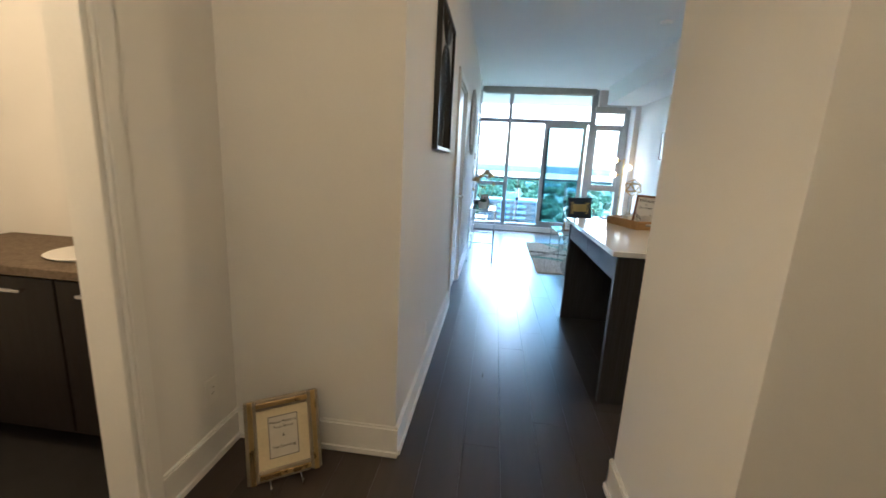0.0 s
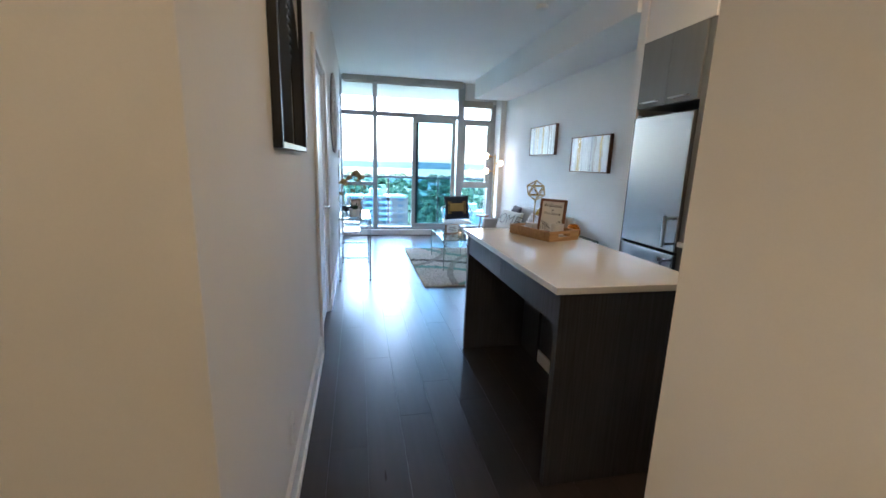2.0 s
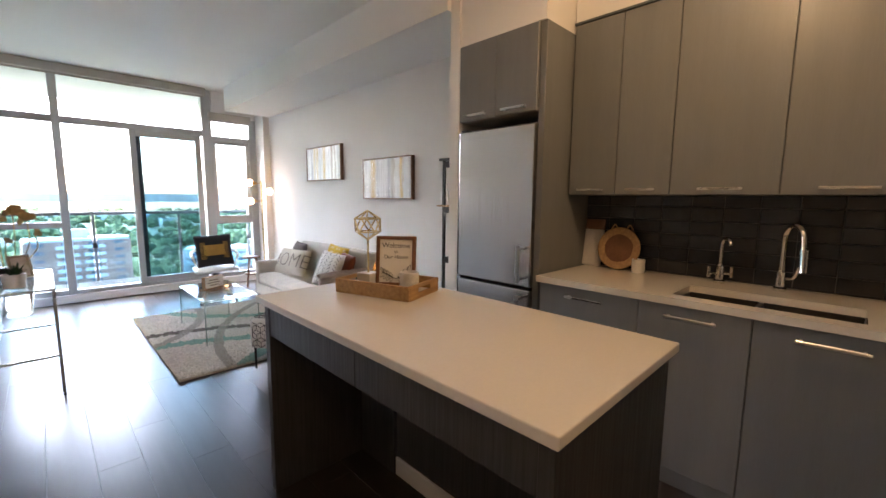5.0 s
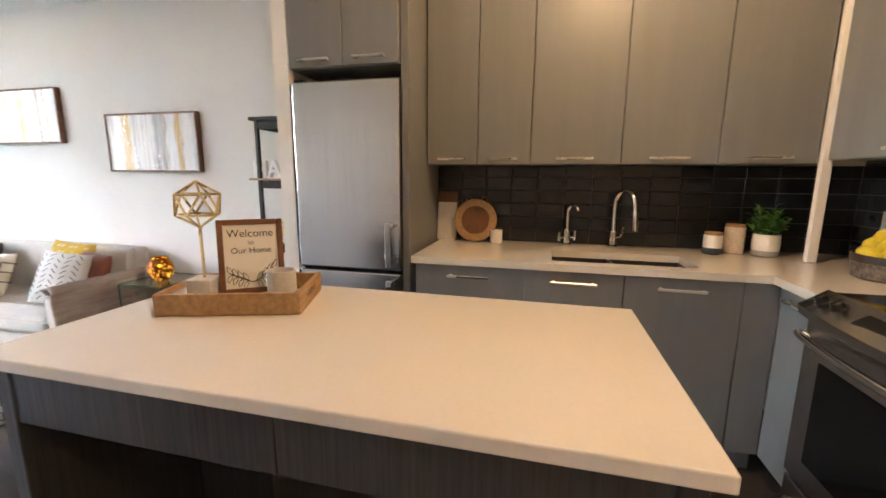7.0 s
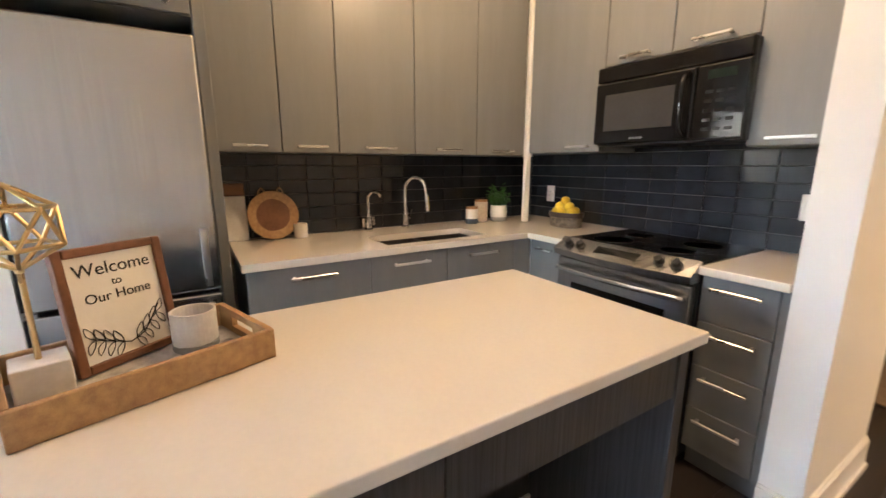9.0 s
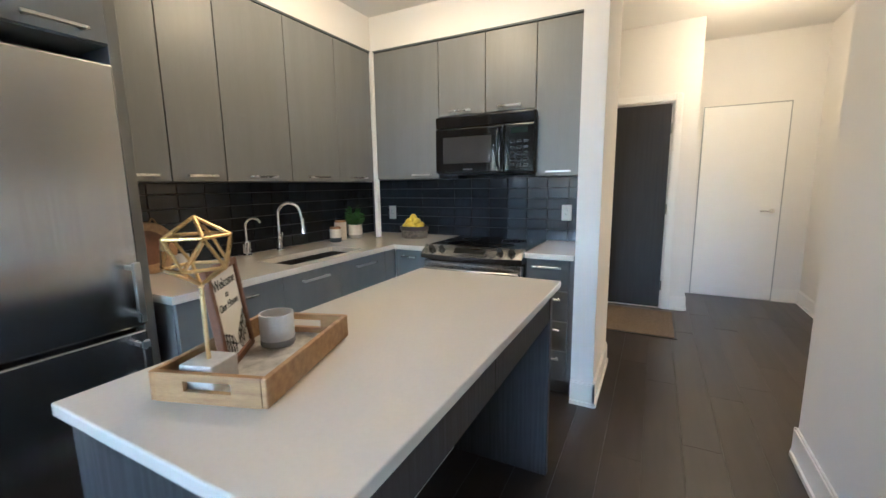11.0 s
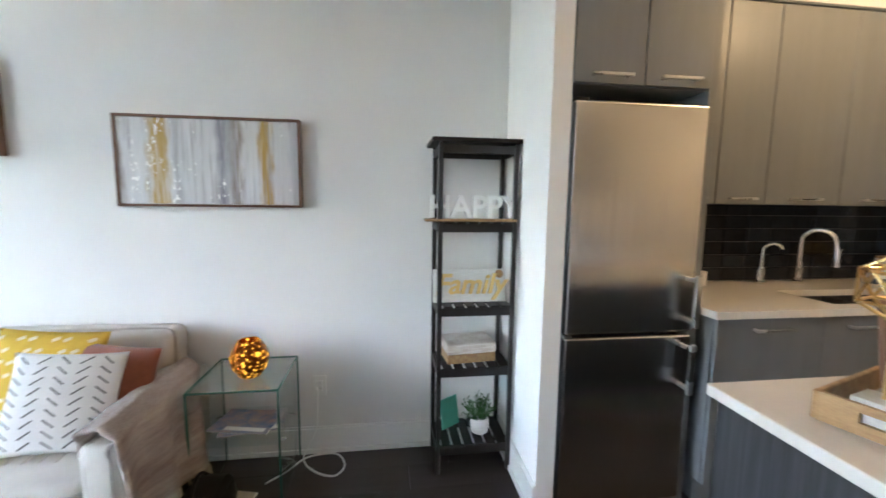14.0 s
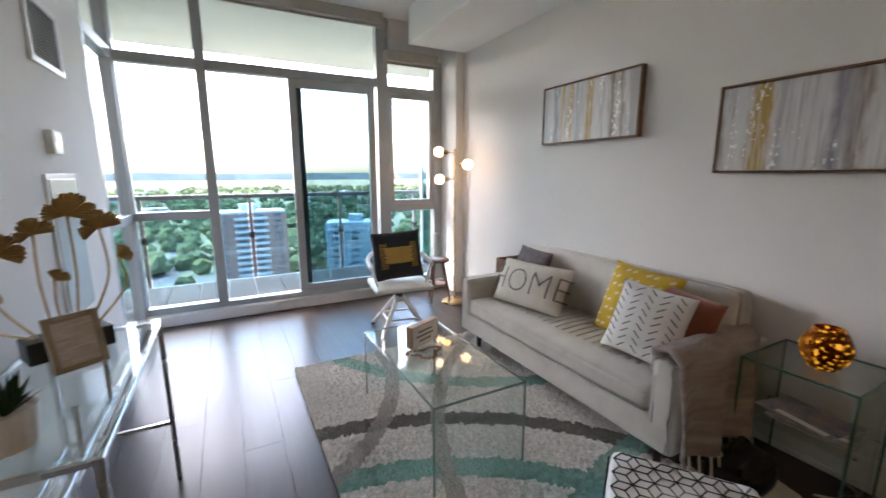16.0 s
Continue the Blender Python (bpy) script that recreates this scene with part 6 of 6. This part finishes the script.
# ---- kitchen worktop things ----
def dress_island():
    A = Matrix.Translation((1.960, 6.715, 0.9105)) @ Matrix.Rotation(radians(18), 4, "Z")
    t = thing("serving_tray", (0, 0, 0), 0, "light wood serving tray with marble base on the island", "tray")
    t.matrix_world = A
    w, n, h = 0.128, 0.195, 0.062
    part("tray_base", box((-w + 0.012, -n + 0.012, 0.0), (w - 0.012, n - 0.012, 0.008)), "terrazzo", t, "marble patterned base")
    for s in (-1, 1):
        part("long_side", box((s * w - 0.006 * (1 + s), -n, 0), (s * w + 0.006 * (1 - s), n, h), 0.002, 1), "wood", t)
        y0, y1 = (n - 0.012, n) if s > 0 else (-n, -n + 0.012)
        bm = box((-w + 0.012, y0, 0), (-0.052, y1, h), 0, 1)
        box((0.052, y0, 0), (w - 0.012, y1, h), 0, 1, bm)
        box((-0.052, y0, 0), (0.052, y1, 0.024), 0, 1, bm)
        box((-0.052, y0, 0.046), (0.052, y1, h), 0, 1, bm)
        part("handle_side", bm, "wood", t)
    f = framed("welcome_frame", face(2.015, 6.733, 0.922, -53, 7), 0.19, 0.235, 0.017, 0.018, "brownwood", "brown wood framed welcome print on the tray", "framed sign")
    p = part("print", box((-0.079, 0.007, 0.016), (0.079, 0.012, 0.219)), "paper", f, "white paper print")
    up = Matrix.Rotation(radians(90), 4, "X")
    for txt, z, s in (("Welcome", 0.19, 0.034), ("to", 0.162, 0.021), ("Our Home", 0.136, 0.026)):
        words(txt, s, 0.0004, "ink", p, Matrix.Translation((0, 0.0062, z)) @ up, "lettering")
    bm = bmesh.new()
    for s in (-1, 1):
        tube([(0, 0.006, 0.035), (s * 0.03, 0.006, 0.048), (s * 0.066, 0.006, 0.095 if s > 0 else 0.066)], 0.0011, 4, bm, 4)
        for i in range(4):
            x, z = s * (0.012 + 0.015 * i), 0.041 + (0.012 if s > 0 else 0.007) * i
            for d in (-1, 1):
                tube([(x, 0.006, z), (x + s * 0.003, 0.006, z + d * 0.013), (x + s * 0.014, 0.006, z + d * 0.026), (x + s * 0.014, 0.006, z + d * 0.010), (x, 0.006, z)], 0.0009, 4, bm, 3)
    part("leaf_drawing", bm, "ink", p)
    o = thing("geometric_ornament", (1.953, 6.857, 0.9195), 16, "gold wire icosahedron on a white marble block", "ornament")
    part("marble_block", box((-0.038, -0.038, 0), (0.038, 0.038, 0.06), 0.003), "marble", o)
    part("stem", rod((0, 0, 0.06), (0, 0, 0.218), 0.0045, seg=10), "gold", o)
    bm = bmesh.new()
    bmesh.ops.create_icosphere(bm, subdivisions=1, radius=0.069)
    vs, es = [v.co.copy() for v in bm.verts], [(e.verts[0].co.copy(), e.verts[1].co.copy()) for e in bm.edges]
    bm.free()
    ic = part("wire_cage", rod((0, 0, -0.074), (0, 0, -0.062), 0.006), "gold", o)
    ic.location = (0, 0, 0.285)
    for a, b in es:
        part("strut", rod(a, b, 0.0036, seg=6), "gold", ic)
    c = thing("candle_cup", (2.017, 6.630, 0.9195), 0, "grey-white marble candle cup on the tray", "cup")
    part("cup", lathe([(0.04, 0.014), (0.043, 0.018), (0.043, 0.084), (0.039, 0.084), (0.038, 0.05), (0.003, 0.05)], 32), "marble", c)
    part("base_band", lathe([(0.003, 0), (0.041, 0), (0.0435, 0.004), (0.0435, 0.016), (0.003, 0.016)], 32), "concrete", c, "grey cement base")


dress_island()
cbd = thing("cutting_board", (3.38, 6.43, 0.911), 0, "marble cutting board with brown wooden top edge", "cutting board")
lean = Matrix.Rotation(radians(9), 4, "Y")
bm = box((0, -0.062, 0), (0.014, 0.062, 0.235), 0.004)
b = part("marble_slab", bm, "marble", cbd)
b.matrix_local = lean
b = part("wood_grip", soft_box((0, -0.062, 0.235), (0.014, 0.062, 0.30), 0.006), "brownwood", cbd, smooth=True)
b.matrix_local = lean
wp = thing("wooden_platter", (3.36, 6.245, 0.911), 0, "round olive wood platter with dark centre leaning on tiles", "platter")
pm = Matrix.Translation((0.0, 0, 0.128)) @ Matrix.Rotation(radians(-80), 4, "Y")
part("rim", lathe([(0.003, -0.012), (0.10, -0.012), (0.126, 0.0), (0.129, 0.008), (0.123, 0.012), (0.085, 0.004), (0.003, 0.004)], 40, None, pm), "wood", wp, smooth=True)
bm = bmesh.new()
lathe([(0.003, 0.0045), (0.085, 0.0045), (0.085, 0.0065), (0.003, 0.0065)], 22, bm, pm)
for vtx in bm.verts:
    vtx.co += Vector((0, 0.006, 0.006)) * noise.noise(vtx.co * 22)
part("dark_centre", bm, "brownwood", wp, "dark heartwood centre")
for s in (-1, 1):
    part("handle_loop", tube([(0.035, s * 0.045 - 0.02, 0.24), (0.035, s * 0.045, 0.27), (0.035, s * 0.045 + 0.02, 0.24)], 0.004), "wood", wp)
cc = thing("small_cup", (3.33, 6.115, 0.911), 0, "small white stoneware candle cup", "cup")
part("cup", lathe([(0.032, 0), (0.036, 0.004), (0.036, 0.078), (0.032, 0.078), (0.031, 0.05), (0.003, 0.05)], 26), "ceramic", cc)


def canister(loc, r, h, mat, label, band=None):
    c = thing("canister", loc, 0, label, "canister", "canisters")
    b = part("jar", lathe([(r * 0.9, 0), (r, 0.006), (r, h - 0.012), (r * 0.96, h - 0.006), (0.003, h - 0.006)], 30), mat, c)
    if band:
        part("glaze_band", lathe([(r * 0.91, -0.0004), (r * 1.012, 0.006), (r * 1.012, h * 0.32), (r * 0.97, h * 0.32)], 30), band, b, "dark blue glazed band")
    part("lid", lathe([(r * 0.93, h - 0.006), (r * 0.95, h - 0.003), (r * 0.94, h + 0.008), (0.003, h + 0.010)], 30), "cork", c, "cork lid")


canister((3.29, 4.995, 0.911), 0.043, 0.105, "ceramic", "short cream canister with dark blue base and cork lid", "navyglaze")
canister((3.34, 4.88, 0.911), 0.046, 0.145, "speckle", "tall speckled stoneware canister with cork lid")
bushy("herb_plant", (3.30, 4.755, 0.911), "ceramic", 0.06, 0.11, 0.09, 0.15, 60, "leafy green herb in a white and grey pot", 0.011, "concrete", 9)


def lemons():
    b = thing("fruit_basket", (2.855, 4.56, 0.911), 0, "oval woven metal fruit basket", "basket")
    sx = Matrix.Diagonal((1.4, 0.98, 1.12, 1))
    part("basket_wall", lathe([(0.07, 0), (0.078, 0.003), (0.085, 0.075), (0.081, 0.075), (0.074, 0.006), (0.003, 0.006)], 36, None, sx), "wicker", b)
    part("rim_band", lathe([(0.087, 0.058), (0.0875, 0.085), (0.084, 0.085), (0.084, 0.058)], 36, None, sx), "legwood", b, "dark leather rim")
    rng = random.Random(6)
    for x, y, z in ((-0.055, 0.02, 0.08), (0.0, 0.04, 0.082), (0.055, 0.02, 0.08), (-0.03, -0.03, 0.085), (0.035, -0.03, 0.085), (-0.028, 0.012, 0.118), (0.03, 0.018, 0.118), (0.0, 0.01, 0.152)):
        l = thing("lemon", (2.855 + 1.12 * x, 4.56 + 1.12 * y, 0.922 + z), 0, "ripe yellow lemon in the fruit basket", "lemon", "lemons in the basket")
        l.rotation_euler = (rng.uniform(0, 3), rng.uniform(0, 3), rng.uniform(0, 3))
        part("peel", lathe([(0.002, -0.041), (0.006, -0.038), (0.019, -0.03), (0.029, -0.01), (0.029, 0.01), (0.019, 0.03), (0.006, 0.038), (0.003, 0.043)], 18), "lemon", l, smooth=True)


lemons()

# ---- hall and foyer things ----
m_ = Matrix.Translation((0.075, 4.72, 0.03)) @ Matrix.Rotation(radians(35), 4, "Z") @ Matrix.Rotation(radians(-16), 4, "X")
sf = thing("notice_frame", (0, 0, 0), 0, "champagne gilt picture frame with a printed notice on the floor", "picture frame")
sf.matrix_world = m_
W, H = 0.29, 0.33
for a, (x0, x1, z0, z1) in enumerate(((-W / 2, -W / 2 + 0.045, 0, H), (W / 2 - 0.045, W / 2, 0, H), (-W / 2 + 0.045, W / 2 - 0.045, 0, 0.045), (-W / 2 + 0.045, W / 2 - 0.045, H - 0.045, H))):
    bar = part("frame_bar", box((x0, 0, z0), (x1, 0.025, z1), 0.006, 2), "champagne", sf)
    cx, cz = (x0 + x1) / 2, (z0 + z1) / 2
    part("raised_bead", box((max(x0, cx - 0.010) if a < 2 else x0, -0.007, z0 if a < 2 else cz - 0.010), (min(x1, cx + 0.010) if a < 2 else x1, 0.001, z1 if a < 2 else cz + 0.010), 0.003, 2), "gold", bar)
part("mat_board", box((-W / 2 + 0.044, 0.012, 0.044), (W / 2 - 0.044, 0.016, H - 0.044)), "cream", sf)
pb = part("notice_border", box((-0.058, 0.0105, 0.082), (0.058, 0.012, 0.252)), "inkgrey", sf)
nt = part("notice", box((-0.054, 0.0095, 0.086), (0.054, 0.0105, 0.248)), "ivory", sf)
for txt, z, s in (("Please Remove", 0.226, 0.017), ("Your Shoes", 0.205, 0.017), ("&", 0.17, 0.016), ("No Smoking", 0.125, 0.018)):
    words(txt, s, 0.0003, "ink", nt, Matrix.Translation((0, 0.0091, z)) @ Matrix.Rotation(radians(90), 4, "X"), "lettering")
est = thing("wire_easel", (0.075, 4.72, 0), 35, "small clear wire easel under the frame", "easel")
for x in (-0.06, 0.06):
    part("wire", tube([(x, -0.05, 0.04), (x, -0.045, 0.012), (x, 0.02, 0.006), (x, 0.12, 0.006), (x * 0.5, 0.10, 0.18)], 0.003, 6), "chrome", est, smooth=True)

dm = thing("doormat", (0, 0, 0), 0, "brown coir doormat before the entry door", "mat")
part("coir_surface", box((0.93, 2.72, 0.002), (1.86, 3.50, 0.012), 0.004, 1), "mat", dm)
part("rubber_edge", box((0.91, 2.70, 0.0005), (1.88, 3.52, 0.006), 0.002, 1), "black", dm)


def dome(loc, name="ceiling_light", lab="lit frosted glass dome ceiling light"):
    d = thing(name, loc, 0, lab, "ceiling light", "dome lights")
    part("canopy", lathe([(0.005, -0.0005), (0.15, -0.0005), (0.155, -0.012), (0.145, -0.02), (0.005, -0.02)], 36), "gold", d)
    part("diffuser", lathe([(0.14, -0.02), (0.135, -0.05), (0.10, -0.085), (0.05, -0.1), (0.003, -0.103)], 36), "dome", d, "glowing frosted glass", True)


dome((0.44, 3.14, CEIL))
dome((2.3, 5.55, CEIL))
sd = thing("smoke_detector", (2.46, 8.15, CEIL), 0, "round white ceiling smoke detector", "smoke detector")
part("housing", lathe([(0.005, 0), (0.055, 0), (0.06, -0.012), (0.05, -0.03), (0.005, -0.034)], 28), "plaster", sd)

# bathroom vanity seen through the doorway
va = thing("bathroom_vanity", (0, 0, 0), 0, "dark brown bathroom vanity with stone top", "vanity")
part("body", box((-1.75, 5.15, 0.0), (-0.47, 5.248, 0.80), bm=box((-1.75, 4.74, 0.08), (-0.46, 5.15, 0.80))), "legwood", va)
for i in range(3):
    x0 = -0.885 - 0.43 * i
    dr = part("door", box((x0, 4.72, 0.10), (x0 + 0.42, 4.738, 0.79), 0.002, 1), "blackwood", va)
    bar_handle(dr, (x0 + 0.12, 4.72, 0.74), (x0 + 0.30, 4.72, 0.74), (0, -1, 0))
vt_ = part("stone_top", box((-1.76, 4.70, 0.802), (-0.45, 5.248, 0.84), 0.003, 1), "mat", va, "brown stone top")
part("basin", lathe([(0.17, 0.0), (0.19, 0.012), (0.18, 0.014), (0.1, -0.0), (0.003, 0.001)], 30, None, Matrix.Translation((-0.95, 4.98, 0.841))), "ceramic", va, smooth=True)


# ---- the city far below ----
GZ = -52.0
structure("ground", box((-4000, 20, GZ - 1), (4000, 4600, GZ)), "land", "green suburban land far below", "ground")
structure("road", box((-36, 120, GZ + 0.05), (-24, 900, GZ + 0.15)), "asphalt", "grey road far below", "road")
structure("parking_lot", box((-23, 100, GZ + 0.05), (4, 250, GZ + 0.12)), "asphalt", "grey parking lot far below", "parking lot")


def tower(name, loc, rz, w, d, floors, wall_mat, label):
    t = thing(name, loc, rz, label, "building")
    h = floors * 2.8
    wl_ = part("wall", box((-w / 2, 0, 0), (w / 2, d, h)), wall_mat, t)
    part("roof", box((-w / 2 + 0.4, 0.4, h), (w / 2 - 0.4, d - 0.4, h + 0.8), bm=box((-3, d / 2 - 3, h), (3, d / 2 + 3, h + 4))), "render", t)
    n = int(w // 7)
    for f in range(floors):
        z = f * 2.8
        for i in range(n):
            x = -w / 2 + (i + 0.5) * w / n
            if n // 4 <= i < n - n // 4:
                b = part("balcony", box((x - 3.1, -1.5, z + 0.1), (x + 3.1, -0.02, z + 1.15)), "render", t, "white balcony")
            part("window", box((x - 1.5, -0.06, z + 1.2), (x + 1.5, -0.01, z + 2.4)), "darkwin", t)
    return t


tower("apartment_building", (10, 205, GZ), 4, 30, 16, 13, "brick", "brown brick apartment tower with white balconies")
tower("apartment_building", (52, 190, GZ), -20, 26, 16, 11, "render", "pale concrete apartment block with balconies")
rng = random.Random(12)
for i in range(26):
    x, y = rng.uniform(-220, 420), rng.uniform(300, 1500)
    w, d, h = rng.uniform(14, 50), rng.uniform(12, 30), rng.uniform(5, 16)
    t = thing("low_building", (x, y, GZ), rng.uniform(-25, 25), "pale low building among trees", "building", "far low buildings")
    part("wall", box((-w / 2, -d / 2, 0), (w / 2, d / 2, h)), "render", t)
    part("roof", box((-w / 2 - 0.4, -d / 2 - 0.4, h), (w / 2 + 0.4, d / 2 + 0.4, h + 0.6)), "concrete", t)


def woods():
    """Crowns of far trees, each an uneven clump of small facets."""
    rng = random.Random(31)
    base = bmesh.new()
    bmesh.ops.create_icosphere(base, subdivisions=2, radius=1)
    co = [v.co.copy() for v in base.verts]
    fc = [[v.index for v in f.verts] for f in base.faces]
    base.free()
    verts, faces = [], []
    for i in range(3300):
        y = 110 + 1500 * rng.random() ** 1.7
        x = rng.uniform(-0.75, 0.95) * y + rng.uniform(-20, 20)
        if -46 < x < 6 and y < 260 and rng.random() < 0.93:
            continue
        if -10 < x < 75 and 180 < y < 230:
            continue
        r, s = rng.uniform(2.2, 4.8) * (1 + y / 1100), rng.uniform(0, 50)
        o = len(verts)
        for c in co:
            k = r * (1 + 0.5 * noise.noise(c * 1.7 + Vector((s, s, 0))) + 0.6 * noise.noise(c * 5.3 + Vector((0, s, s))))
            verts.append((x + c.x * k, y + c.y * k, GZ + r * 0.8 + c.z * k * 0.9))
        faces += [[o + q for q in f] for f in fc]
    me = bpy.data.meshes.new("woods")
    me.from_pydata(verts, [], faces)
    me.materials.append(M["crown"])
    tagged(new("woods", me), "dense green treetops far below the balcony", "trees", kind="stuff")


woods()
# Far ridge sheet; the haze lies in its pale base colour.
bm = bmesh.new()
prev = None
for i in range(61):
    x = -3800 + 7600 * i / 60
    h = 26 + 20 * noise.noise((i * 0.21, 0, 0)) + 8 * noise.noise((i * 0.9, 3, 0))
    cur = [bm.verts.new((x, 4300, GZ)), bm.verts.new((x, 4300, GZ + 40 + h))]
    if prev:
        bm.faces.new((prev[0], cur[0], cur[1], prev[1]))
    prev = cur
structure("backdrop_hills", bm, "hill", "ridge on the horizon, haze put into its pale blue-green colour", "hills")

# deck tiles on the balcony
dk = thing("balcony_deck", (0, 0, -0.06), 0, "grey-brown slatted deck tiles on the balcony", "deck", kind="structure")
ms = None
for i in range(20):
    for j in range(5):
        if ms is None:
            bm = bmesh.new()
            for k in range(9):
                box((0.004, 0.003 + 0.033 * k, 0), (0.294, 0.024 + 0.033 * k, 0.025), 0, 1, bm)
            ob = finish(bm, "deck_tile", "deck", dk)
            ms = ob.data
        else:
            ob = new("deck_tile", ms)
            ob.parent = dk
        ob.location = (-1.0 + 0.3 * i, WY + 0.12 + 0.3 * j, 0)
        ob.rotation_euler = (0, 0, 0)


floor_boards()
tiles()
